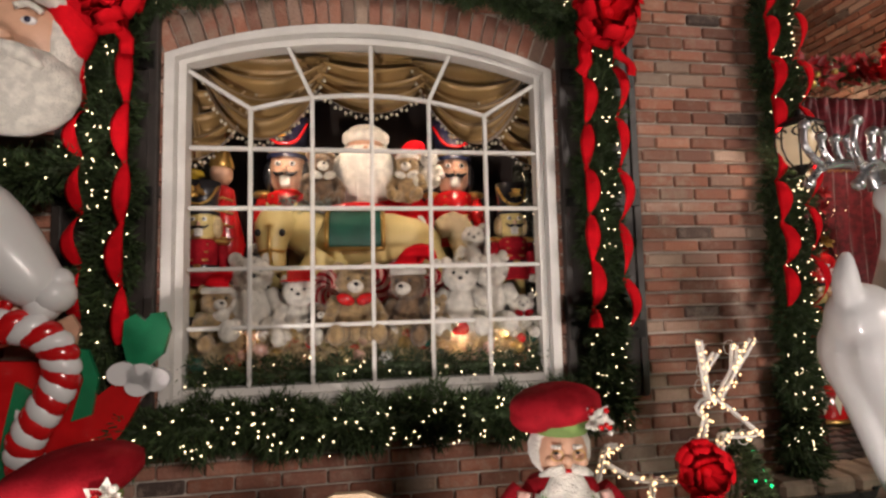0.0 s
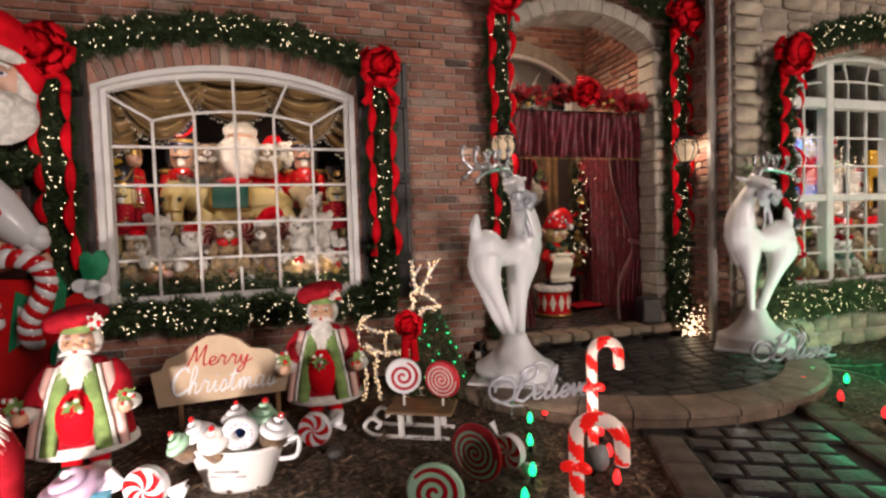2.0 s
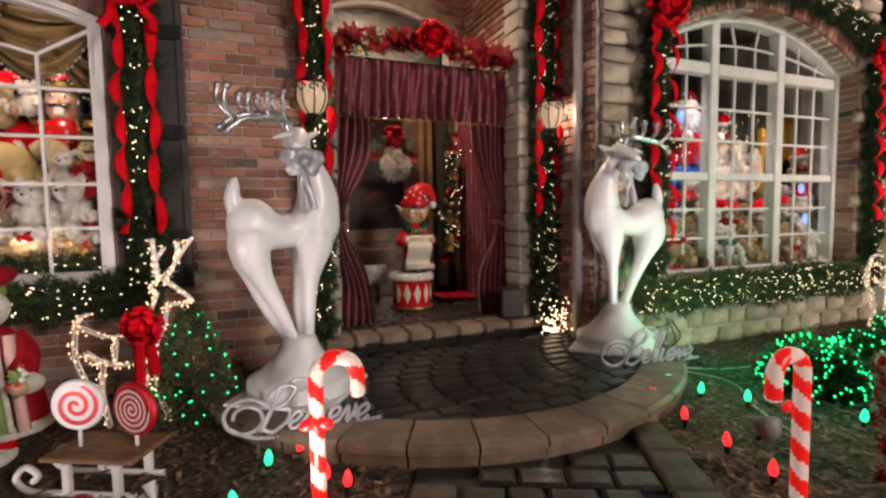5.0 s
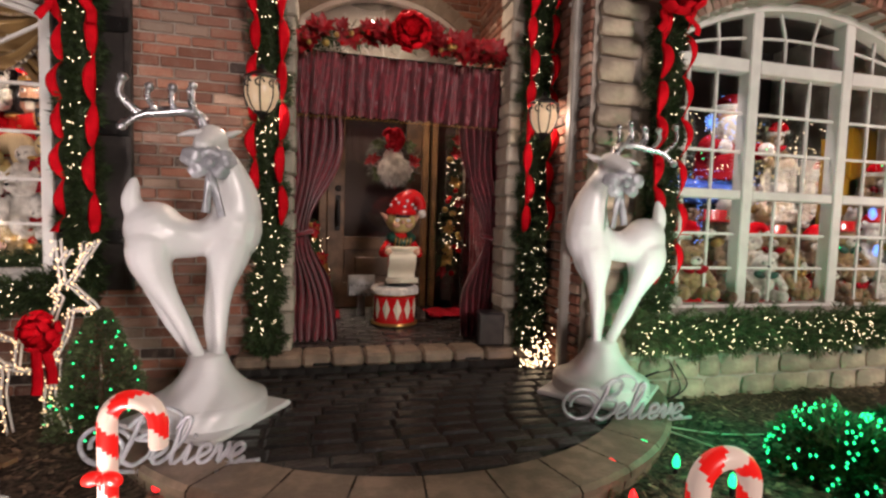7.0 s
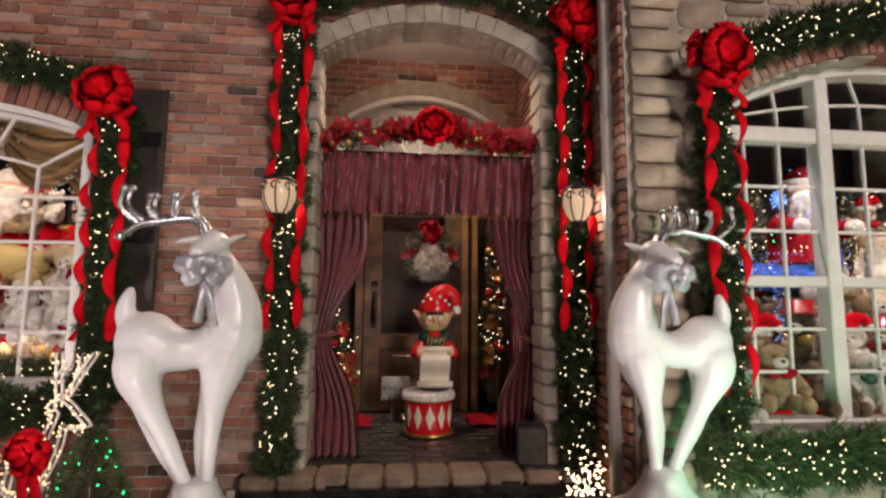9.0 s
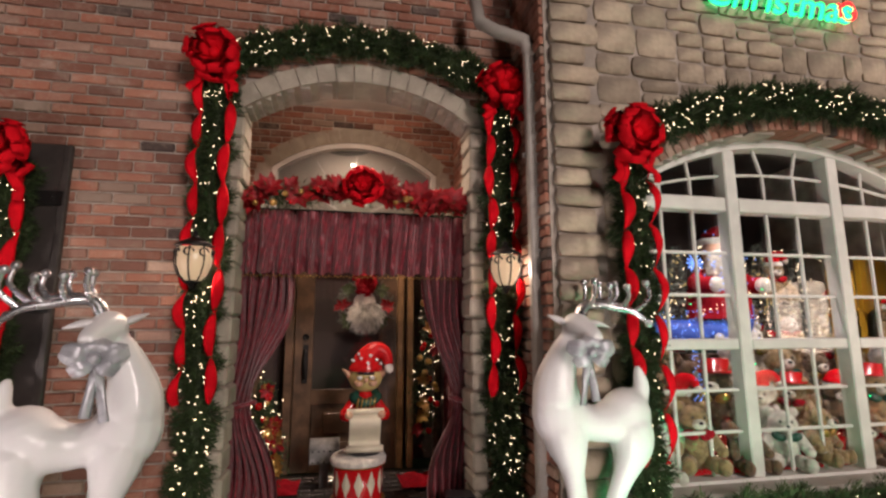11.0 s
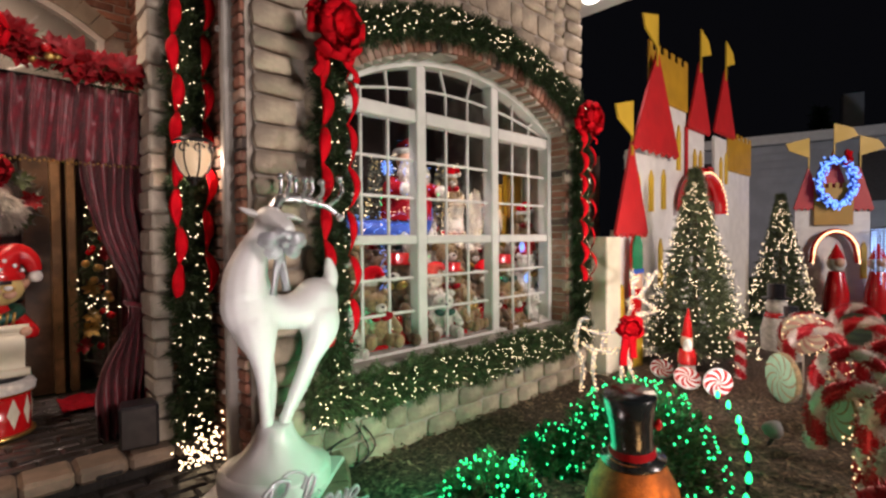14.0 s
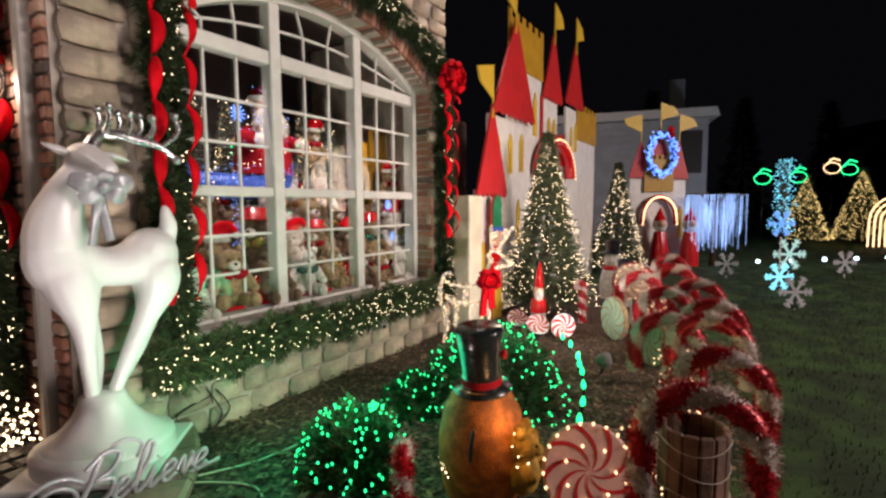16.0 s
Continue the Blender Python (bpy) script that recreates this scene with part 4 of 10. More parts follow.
lantern(2.16, -0.22, 1.86)
lantern(4.06, -0.22, 1.86)
t = thing("loudspeaker", "small black box loudspeaker on the porch step", "loudspeaker", pose(3.80, 0.02, ZU + 0.008, 0, 0, -12))
sh = Shape()
sh.box((0, 0, 0.125), (0.20, 0.17, 0.25), bev=0.012)
sh.build("cabinet", "black_paint", t)
sh = Shape()
sh.box((0, -0.088, 0.125), (0.175, 0.008, 0.225), bev=0.004)
sh.build("grille", "shutter_paint", t)
for px in (2.55, 3.62):
    t = thing("step_light", "small metal step light under the porch nosing", "step light", pose(px, -0.135, 0.115), "step lights")
    sh = Shape()
    sh.box((0, 0, 0), (0.12, 0.05, 0.022), bev=0.004)
    hood = sh.build("hood", "black_iron", t)
    sh = Shape()
    sh.box((0, 0.006, -0.012), (0.05, 0.014, 0.004), bev=0.001)
    sh.build("lens", "lamp_face", hood)
for px, py in RIM_LIGHTS:
    t = thing("step_light", "small metal step light under the rim stone", "step light", pose(px, py + 0.01, 0.028, 0, 0, -15), "step lights")
    sh = Shape()
    sh.box((0, 0, 0), (0.11, 0.05, 0.018), bev=0.004)
    hood = sh.build("hood", "black_iron", t)
    sh = Shape()
    sh.box((0, 0.006, -0.010), (0.05, 0.014, 0.004), bev=0.001)
    sh.build("lens", "lamp_face", hood)
# tangle of lights at the foot of a garland
t = thing("light_tangle", "loose pile of warm mini lights at the garland foot", "string lights")
sh = Shape()
bulbs(sh, np.stack([rng.normal(4.05, 0.07, 90), rng.normal(-0.30, 0.05, 90), np.abs(rng.normal(0, 0.14, 90)) + 0.07], -1), 0.0065)
tagged(sh.build("light_string", "bulb_warm", t, fix=False), kind="stuff")
sh = Shape()
for k in range(4):
    sh.tube(curve([(4.05 + rng.normal(0, 0.07), -0.28 + rng.normal(0, 0.04), abs(rng.normal(0, 0.13)) + 0.06) for _ in range(6)], 40), 0.002, seg=4)
sh.build("wire", "cable", t)


# ---- entry drapery ----
def drape(x_in, x_out, name_label, s):
    """A gathered side curtain tied back toward its outer edge; s: -1 for the one at smaller x."""
    t = thing("curtain", name_label, "curtain", group="entry curtains")
    rows = []
    nz, nu = 46, 60
    for i in range(nz + 1):
        z = 2.28 + (ZU + 0.01 - 2.28) * i / nz
        tie = math.exp(-((z - 0.98) / (0.42 if z > 0.98 else 0.30)) ** 2)
        low = max(0, (0.98 - z) / 0.8)
        a = x_out
        b = x_in + (x_out - x_in) * (0.66 * tie) if z > 0.98 else x_in + (x_out - x_in) * (0.66 * tie + 0.12 * (1 - tie)) 
        rows.append([])
        for j in range(nu + 1):
            u = j / nu
            fold = math.sin(u * 2 * math.pi * 6.5 + 0.6 * math.sin(z * 3))
            amp = 0.042 * (1 - 0.5 * tie)
            x = a + (b - a) * u + 0.01 * math.sin(z * 9 + u * 7)
            y = 0.27 + amp * fold + 0.008 * math.sin(u * 40 + z * 11) - 0.02 * low
            rows[-1].append((x, y, z))
    sh = Shape()
    sh.grid(rows, 0, True)
    sh.grid([[(x, y + 0.004, z) for x, y, z in r][::-1] for r in rows], 0, True)
    cloth = sh.build("cloth", "burgundy_satin", t, fix=False)
    sh = Shape()
    sh.tube([(x_out + (x_in - x_out) * 0.40 * (0.5 + 0.5 * math.cos(a)) , 0.27 + 0.05 * math.sin(a), 0.98 + 0.02 * math.cos(a)) for a in np.linspace(0, 2 * math.pi, 16)], 0.018, seg=7, cap=False)
    sh.build("tieback", "burgundy_satin", cloth)


drape(2.70, 2.30, "burgundy satin curtain tied back beside the archway", -1)
drape(3.58, 3.93, "burgundy crushed satin curtain tied back by the door", 1)
for xw, run in ((4.02, 1.15), (2.20, 1.15)):
    t = thing("curtain", "long burgundy satin curtain along the entry side wall", "curtain", group="entry curtains")
    rows = []
    for i in range(25):
        z = 2.30 + (ZU + 0.01 - 2.30) * i / 24
        rows.append([(xw + 0.028 * math.sin(j * 0.62 + 0.8 * math.sin(j * 0.11) + 0.3 * math.sin(z * 3)) + 0.006 * math.sin(j * 1.7 + z * 9), 0.36 + run * j / 110, z) for j in range(111)])
    sh = Shape()
    sh.grid(rows, 0, True)
    sh.grid([[(x + 0.004, y, z) for x, y, z in r][::-1] for r in rows], 0, True)
    sh.build("cloth", "burgundy_satin", t, fix=False)
    sh = Shape()
    sh.tube([(xw, 0.34, 2.31), (xw, 0.39 + run, 2.31)], 0.012, seg=8)
    sh.build("rod", "black_iron", t)
t = thing("valance", "gathered burgundy satin valance with beaded fringe", "valance")
rows = []
for i in range(19):
    z = 2.30 + (1.86 - 2.30) * i / 18
    rows.append([(2.32 + 1.58 * j / 300, 0.22 + (0.020 + 0.022 * i / 18) * math.sin(j * 0.335 + 1.5 * math.sin(j * 0.071) + 0.25 * math.sin(i * 0.3 + j * 0.05)) + 0.010 * math.sin(j * 0.78 + i * 0.35) + 0.012 * math.sin(j * 0.115 + i * 0.1), z + 0.014 * math.sin(j * 0.335 + 1.5 * math.sin(j * 0.071)) * (i / 18)) for j in range(301)])
sh = Shape()
sh.grid(rows, 0, True)
sh.grid([[(x, y + 0.005, z) for x, y, z in r][::-1] for r in rows], 0, True)
cloth = sh.build("cloth", "burgundy_satin", t, fix=False)
sh = Shape()
bulbs(sh, [(2.34 + 1.54 * k / 75, 0.20, 1.842 - 0.008 * (k % 2)) for k in range(76)], 0.008)
tagged(sh.build("beads", "gold", cloth, fix=False), "gold bead fringe", kind="stuff")
sh = Shape()
sh.tube([(2.28, 0.26, 2.31), (3.94, 0.26, 2.31)], 0.014, seg=8)
sh.build("rod", "black_iron", t)


def petals(sh, c, r, n, mt, out=(0, -1, 0)):
    """A flower of pointed, creased petals."""
    o = Vector(out).normalized()
    e1 = o.cross(Vector((0.1, 0.2, 1))).normalized()
    e2 = o.cross(e1)
    c = Vector(c)
    for k in range(n):
        a = 2 * math.pi * k / n + rng.uniform(-0.25, 0.25)
        d = (e1 * math.cos(a) + e2 * math.sin(a) + o * rng.uniform(0.05, 0.7)).normalized()
        s = d.cross(o).normalized()
        L = r * rng.uniform(0.75, 1.1)
        v = [c, c + d * L * 0.5 + s * L * 0.26 + o * 0.01, c + d * L + o * 0.005, c + d * L * 0.5 - s * L * 0.26 + o * 0.01, c + d * L * 0.5 + o * -0.012]
        sh.add(v, [(0, 1, 4), (1, 2, 4), (2, 3, 4), (3, 0, 4)], mt, True)


t = thing("flower_swag", "red poinsettia swag with gold baubles over the valance", "swag")
pth = [(x, 0.16, 2.36 + 0.10 * math.exp(-((x - 3.1) / 0.35) ** 2)) for x in np.linspace(2.30, 3.92, 30)]
pos_, tan, _ = along(pth, 2600)
sh = Shape()
blades(sh, pos_ + rng.normal(0, 0.035, pos_.shape), rng.normal(size=pos_.shape) + np.array([0, -0.5, 0.25]), 0.06, 0.004)
sh.build("greenery", "fir", t, fix=False)
for k in range(62):
    x = rng.uniform(2.33, 3.88)
    sh = Shape()
    petals(sh, (x, 0.10 + rng.uniform(-0.03, 0.04), 2.36 + 0.09 * math.exp(-((x - 3.1) / 0.35) ** 2) + rng.uniform(-0.05, 0.07)), rng.uniform(0.07, 0.12), 9, 0, (rng.uniform(-0.3, 0.3), -1, rng.uniform(0, 0.7)))
    sh.build("poinsettia", "leaf_red", t, fix=False)
for k in range(14):
    sh = Shape()
    x = rng.uniform(2.36, 3.86)
    sh.ell((x, 0.07 + rng.uniform(-0.02, 0.02), 2.36 + 0.07 * math.exp(-((x - 3.1) / 0.35) ** 2) + rng.uniform(-0.06, 0.05)), rng.uniform(0.018, 0.030), seg=10, rings=7)
    sh.build("bauble", ("gold", "red_gloss", "gold")[k % 3], t)
b_ = bow(3.13, 0.06, 2.45, 0.15, "", parent=t)
# side sprays by the door
def spray(x, y, z0, z1, label):
    t = thing("christmas_spray", label, "spray", group="door sprays")
    pth = [(x + 0.03 * math.sin(z * 5), y, z) for z in np.linspace(z0, z1, 12)]
    pos_, tan, _ = along(pth, 2600)
    wd = 0.10 * (1 - 0.6 * (pos_[:, 2] - z0) / (z1 - z0))
    sh = Shape()
    blades(sh, pos_ + rng.normal(0, 1, pos_.shape) * wd[:, None] * 0.7, rng.normal(size=pos_.shape) + np.array([0, -0.5, 0]), 0.06, 0.004)
    sh.build("greenery", "fir", t, fix=False)
    for k in range(26):
        z = rng.uniform(z0, z1)
        w = 0.12 * (1 - 0.6 * (z - z0) / (z1 - z0))
        sh = Shape()
        if k % 3:
            sh.ell((x + rng.uniform(-w, w), y - 0.08, z), rng.uniform(0.02, 0.035), seg=10, rings=7)
            sh.build("bauble", ("gold", "red_gloss")[k % 2], t)
        else:
            petals(sh, (x + rng.uniform(-w, w), y - 0.09, z), 0.08, 8, 0)
            sh.build("flower", ("gold", "leaf_red")[k % 2], t, fix=False)
    sh = Shape()
    lp, _, _ = along(pth, 45)
    bulbs(sh, lp + rng.normal(0, 0.07, lp.shape) + np.array([0, -0.08, 0]), 0.005)
    tagged(sh.build("light_string", "bulb_warm", t, fix=False), kind="stuff")


spray(3.80, 1.35, 0.55, 1.95, "gold and red baubled fir spray beside the door")
spray(2.46, 0.95, 0.35, 1.05, "gold and red baubled fir spray behind the curtain")
for x, w in ((2.45, 0.5), (3.75, 0.45)):
    sh = Shape()
    sh.grid([[(x + w * (i / 14 - 0.5), 0.95 + 0.4 * (j / 10), ZU + 0.03 + 0.03 * math.sin(i * 1.1 + j) * math.sin(j * 0.9)) for j in range(11)] for i in range(15)], 0, True)
    tagged(sh.build("tree_skirt", "red_cloth"), "crumpled red velvet cloth on the porch floor", "cloth")

# ---- white reindeer statues ----
def reindeer(x, y, flip, label, rz=0):
    """flip: 1 looks back over its left, -1 mirrored."""
    t = thing("reindeer_statue", label, "reindeer statue", pose(x, y, 0, 0, 0, rz), "white reindeer pair")
    def M(pts):
        return [(flip * a, b, c) for a, b, c in pts]
    s2 = Shape()
    s2.tube(curve(M([(-0.29, 0, 1.02), (-0.18, 0, 1.00), (-0.07, 0, 0.985), (0.05, 0, 1.01), (0.14, 0, 1.05)]), 20), [0.05, 0.115, 0.118, 0.100, 0.092, 0.104, 0.128, 0.06], seg=16)
    s2.ell((flip * -0.235, 0, 1.025), (0.138, 0.118, 0.145), rot=(0, -20 * flip, 0))
    s2.ell((flip * 0.12, 0, 1.03), (0.148, 0.128, 0.175), rot=(0, 12 * flip, 0))
    s2.tube(curve(M([(0.13, 0, 1.06), (0.135, -0.005, 1.19), (0.10, -0.015, 1.32), (0.035, -0.02, 1.45)]), 18), [0.06, 0.132, 0.124, 0.112, 0.100, 0.088, 0.076, 0.064, 0.05], seg=14)
    # head turned to face outward, muzzle low behind the bow
    s2.tube(curve(M([(0.03, 0.03, 1.49), (0.01, -0.04, 1.485), (-0.025, -0.11, 1.455), (-0.05, -0.17, 1.42)]), 12), [0.045, 0.078, 0.078, 0.066, 0.054, 0.046, 0.030], seg=12)
    for ox, dx in ((0.034, -0.022), (-0.034, 0.022)):
        s2.tube(curve(M([(-0.245, ox * 0.6, 1.03), (-0.258, ox, 0.89), (-0.225 + dx * 0.5, ox * 0.95, 0.76), (-0.145 + dx, ox * 0.8, 0.57), (-0.045 + dx * 0.3, ox * 0.7, 0.37)]), 26), [0.06, 0.108, 0.106, 0.092, 0.074, 0.056, 0.046, 0.040, 0.034, 0.033], seg=12)
        s2.tube(curve(M([(0.12, ox * 0.6, 1.03), (0.088, ox, 0.87), (0.058 + dx * 0.5, ox * 0.9, 0.74), (0.036 + dx, ox * 0.8, 0.57), (0.040 + dx * 0.4, ox * 0.7, 0.37)]), 26), [0.06, 0.112, 0.106, 0.086, 0.068, 0.052, 0.042, 0.037, 0.033, 0.033], seg=12)
    s2.tube(curve(M([(-0.32, 0, 1.10), (-0.335, 0, 1.18), (-0.315, 0, 1.285)]), 8), [0.045, 0.046, 0.046, 0.043, 0.036, 0.026, 0.010], seg=10)
    body = s2.build("body", "white_gloss", t)
    md = body.modifiers.new("remesh", "REMESH")
    md.mode, md.voxel_size, md.use_smooth_shade = "VOXEL", 0.011, True
    sm = body.modifiers.new("smooth", "SMOOTH")
    sm.factor, sm.iterations = 0.5, 7
    for e in (M([(0.06, -0.01, 1.505), (0.11, 0.0, 1.53), (0.165, 0.01, 1.555)]), M([(-0.02, -0.06, 1.51), (-0.08, -0.08, 1.505), (-0.145, -0.09, 1.485)])):
        s2 = Shape()
        s2.tube(curve(e, 8), [0.018, 0.035, 0.045, 0.048, 0.045, 0.038, 0.028, 0.015, 0.004], seg=10, flat=0.4)
        s2.build("ear", "white_gloss", t)
    # antlers
    for oy in (-0.05, 0.05):
        s2 = Shape()
        dz = -0.035 if oy < 0 else 0.0
        beam = M([(-0.01, oy * 0.4, 1.53), (-0.045, oy * 0.6, 1.60), (-0.11, oy, 1.625 + dz * 0.5), (-0.20, oy * 1.2, 1.622 + dz), (-0.29, oy * 1.4, 1.60 + dz), (-0.36, oy * 1.5, 1.545 + dz)])
        s2.tube(curve(beam, 25), list(np.interp(np.linspace(0, 1, 26), [0, 0.5, 1], [0.030, 0.021, 0.013])), seg=10)
        s2.ell((flip * -0.365, oy * 1.5, 1.54 + dz), 0.022, seg=10, rings=7)
        for bx, lean, hh in ((-0.06, -0.015, 0.125), (-0.14, -0.02, 0.115), (-0.22, -0.035, 0.115), (-0.29, -0.07, 0.165)):
            z = 1.615 + dz * min(1, -bx * 4) - (0.02 if bx < -0.25 else 0)
            tip = (flip * (bx + lean), oy * 1.6, z + hh)
            s2.tube(curve([(flip * bx, oy * 1.2, z), (flip * (bx + lean * 1.2), oy * 1.5, z + hh * 0.5), tip], 8), [0.016, 0.014, 0.013, 0.012, 0.012, 0.012, 0.012, 0.012, 0.013], seg=8)
            s2.ell(tip, 0.021, seg=10, rings=7)
        s2.build("antler", "silver", t)
    # wide glitter ribbon bow under the muzzle
    for an, ln, wd in ((165, 0.075, 0.048), (15, 0.075, 0.048), (215, 0.060, 0.040), (-35, 0.060, 0.040), (110, 0.050, 0.036), (65, 0.050, 0.036)):
        s2 = Shape()
        c_, s_ = math.cos(radians(an)), math.sin(radians(an))
        rows = []
        for i in range(9):
            u = i / 8
            r = wd * (0.35 + 0.65 * math.sin(math.pi * (0.10 + 0.80 * u)))
            rows.append([(flip * (-0.01 + c_ * (0.012 + 1.5 * ln * u) - s_ * r * math.cos(a)), -0.155 - 0.022 * math.sin(math.pi * u) + 0.42 * r * math.sin(a) + 0.004 * math.sin(a * 6), 1.36 + s_ * (0.012 + 1.5 * ln * u) + c_ * r * math.cos(a)) for a in np.linspace(0, 2 * math.pi, 18, endpoint=False)])
        s2.grid(rows, 0, True, False, True)
        s2.build("bow_loop", "silver_glitter", t, "silver glitter ribbon loop")
    s2 = Shape()
    s2.ell((flip * -0.01, -0.185, 1.36), (0.026, 0.022, 0.026), seg=10, rings=7)
    s2.build("bow_knot", "silver_glitter", t)
    for dx in (-0.025, 0.045):
        s2 = Shape()
        strip(s2, [(flip * (0.0 + dx * q), -0.155 + 0.01 * math.sin(q * 5), 1.34 - 0.22 * q - 0.02 * (dx > 0)) for q in np.linspace(0, 1, 9)], [Vector((flip * 0.5 * math.sin(q * 4 + dx * 40), -1, 0)) for q in np.linspace(0, 1, 9)], 0.042, 0, 0.003)
        s2.build("bow_tail", "silver_glitter", t)
    # flared pedestal and plate
    s2 = Shape()
    s2.lathe((0, 0, 0), [(0.001, 0.395), (0.08, 0.39), (0.095, 0.375), (0.105, 0.34), (0.13, 0.29), (0.175, 0.235), (0.225, 0.19), (0.262, 0.165), (0.275, 0.15)], 0, 32)
    s2.lathe((0, 0, 0), [(0.25, 0.172), (0.292, 0.155), (0.295, 0.14), (0.295, 0.06), (0.30, 0.05), (0.001, 0.05)], 0, 32)
    ped = s2.build("pedestal", "white_gloss", t)
    s2 = Shape()
    s2.box((0, 0, 0.065), (0.60, 0.60, 0.03), rot=(0, 0, 40 * flip), bev=0.008)
    s2.build("base_plate", "white_gloss", t)
    return t


reindeer(1.97, -0.77, 1, "white glossy reindeer statue with silver antlers on a flared base", 17)
reindeer(4.28, -0.76, -1, "white glossy reindeer statue turned back, beside the downspout", -8)

# ---- dolls and figures: each one plain mesh ----
DOLL = ["red_cloth", "fur_white", "skin_paint", "green_cloth", "black_paint", "gold", "white_gloss", "fur_brown", "cream", "navy", "red_gloss", "green_gloss", "straw", "pink_candy", "blue_paint", "fur_tan", "red_velvet", "dark_green", "pale_cream", "silver_glitter", "yellow_paint", "shutter_paint"]
K = {n: i for i, n in enumerate(DOLL)}


def finish(sh, name, label, category, place, group=""):
    ob = sh.build(name, DOLL, place=place, fix=True)
    return tagged(ob, label, category, group)


def tuft(sh, c, r, n, length, mt, down=0.6):
    """Hair or beard: strands that leave an ellipsoid and fall."""
    d = rng.normal(size=(n, 3))
    d /= np.linalg.norm(d, axis=1, keepdims=True)
    d[:, 1] = -np.abs(d[:, 1]) * 0.9 + 0.1
    base = np.array(c) + d * np.array(r)
    blades(sh, base, d * 0.5 + np.array([0, -0.1, -down]), length, 0.004, mt)


def santa_doll(x, y, z, h, rz, label, bag=True):
    """A standing cloth Santa in a long red coat with a green sash and a soft beret."""
    s = Shape()
    k = h / 0.95
    # coat
    s.lathe((0, 0, 0), [(0.001, 0.14), (0.235, 0.15), (0.245, 0.19), (0.21, 0.40), (0.165, 0.56), (0.11, 0.64), (0.001, 0.66)], K["red_cloth"], 24, squash=0.72)
    s.lathe((0, 0, 0), [(0.236, 0.135), (0.262, 0.15), (0.258, 0.185), (0.236, 0.20)], K["fur_white"], 24, squash=0.74)
    for sd in (-1, 1):
        pts = [(sd * 0.045, -0.085, 0.62), (sd * 0.075, -0.135, 0.50), (sd * 0.11, -0.165, 0.32), (sd * 0.13, -0.178, 0.18)]
        strip(s, curve(pts, 12), Vector((sd * 0.2, -1, 0.15)), 0.085, K["green_cloth"], 0.01)
        pts2 = [(p[0] + sd * 0.045, p[1] + 0.012, p[2]) for p in pts]
        s.tube(curve(pts2, 12), 0.013, K["fur_white"], 7)
        pts3 = [(p[0] + sd * 0.085, p[1] + 0.035, p[2]) for p in pts]
        strip(s, curve(pts3, 12), Vector((sd * 0.5, -1, 0.1)), 0.055, K["pink_candy"], 0.008)
    s.ell((0, -0.12, 0.35), (0.118, 0.10, 0.16), K["red_velvet"])
    # legs and boots
    for sd in (-1, 1):
        s.tube([(sd * 0.06, -0.02, 0.20), (sd * 0.065, -0.03, 0.06)], [0.06, 0.052], K["red_velvet"], 10)
        s.ell((sd * 0.07, -0.07, 0.035), (0.055, 0.10, 0.04), K["fur_white"] if sd > 0 else K["dark_green"])
    # arms and gloves
    for sd in (-1, 1):
        s.tube(curve([(sd * 0.12, 0, 0.60), (sd * 0.18, -0.03, 0.52), (sd * 0.20, -0.12, 0.42)], 10), [0.052, 0.058, 0.06, 0.06], K["red_cloth"], 12)
        s.ell((sd * 0.235, -0.14, 0.405), (0.07, 0.06, 0.05), K["fur_white"])
        s.ell((sd * 0.23, -0.19, 0.40), (0.04, 0.045, 0.04), K["skin_paint"])
    # spray on the belly and in one hand
    for c in ((0.0, -0.20, 0.44), (-0.23, -0.22, 0.48), (0.24, -0.2, 0.46)):
        petals(s, c, 0.06, 8, K["green_cloth"])
        for _ in range(6):
            s.ell((c[0] + rng.uniform(-0.04, 0.04), c[1] - 0.02, c[2] + rng.uniform(-0.05, 0.05)), 0.013, K[("red_gloss", "fur_white")[_ % 2]], seg=7, rings=5)
    # head, beard, beret
    s.ell((0, -0.02, 0.735), (0.085, 0.085, 0.095), K["skin_paint"])
    s.ell((0, -0.104, 0.735), (0.018, 0.018, 0.016), K["skin_paint"], seg=8, rings=6)
    for sd in (-1, 1):
        s.ell((sd * 0.045, -0.085, 0.725), (0.026, 0.02, 0.022), K["skin_paint"], seg=8, rings=6)
        s.ell((sd * 0.034, -0.098, 0.755), (0.008, 0.005, 0.005), K["black_paint"], seg=6, rings=4)
        s.tube([(sd * 0.012, -0.107, 0.712), (sd * 0.05, -0.10, 0.70), (sd * 0.085, -0.075, 0.68)], [0.013, 0.016, 0.006], K["fur_white"], 7)
        s.tube([(sd * 0.02, -0.104, 0.775), (sd * 0.05, -0.095, 0.775)], [0.008, 0.005], K["fur_white"], 6)
    s.ell((0, -0.085, 0.575), (0.082, 0.055, 0.135), K["fur_white"])
    s.ell((0, 0.01, 0.74), (0.108, 0.085, 0.10), K["fur_white"])
    tuft(s, (0, -0.082, 0.555), (0.088, 0.055, 0.12), 260, 0.05, K["fur_white"])
    for sd in (-1, 1):
        s.tube([(sd * 0.035 + 0.020 * math.cos(a), -0.112, 0.752 + 0.016 * math.sin(a)) for a in np.linspace(0, 2 * math.pi, 12)], 0.0022, K["gold"], 5, cap=False)
    s.ell((0, -0.104, 0.702), (0.020, 0.010, 0.006), K["red_gloss"], seg=8, rings=5)
    s.lathe((0.0, 0, 0.80), [(0.092, 0.0), (0.098, 0.025), (0.092, 0.05)], K["green_cloth"], 18)
    s.ell((-0.01, 0.005, 0.885), (0.158, 0.138, 0.060), K["red_cloth"], rot=(8, -7, 0))
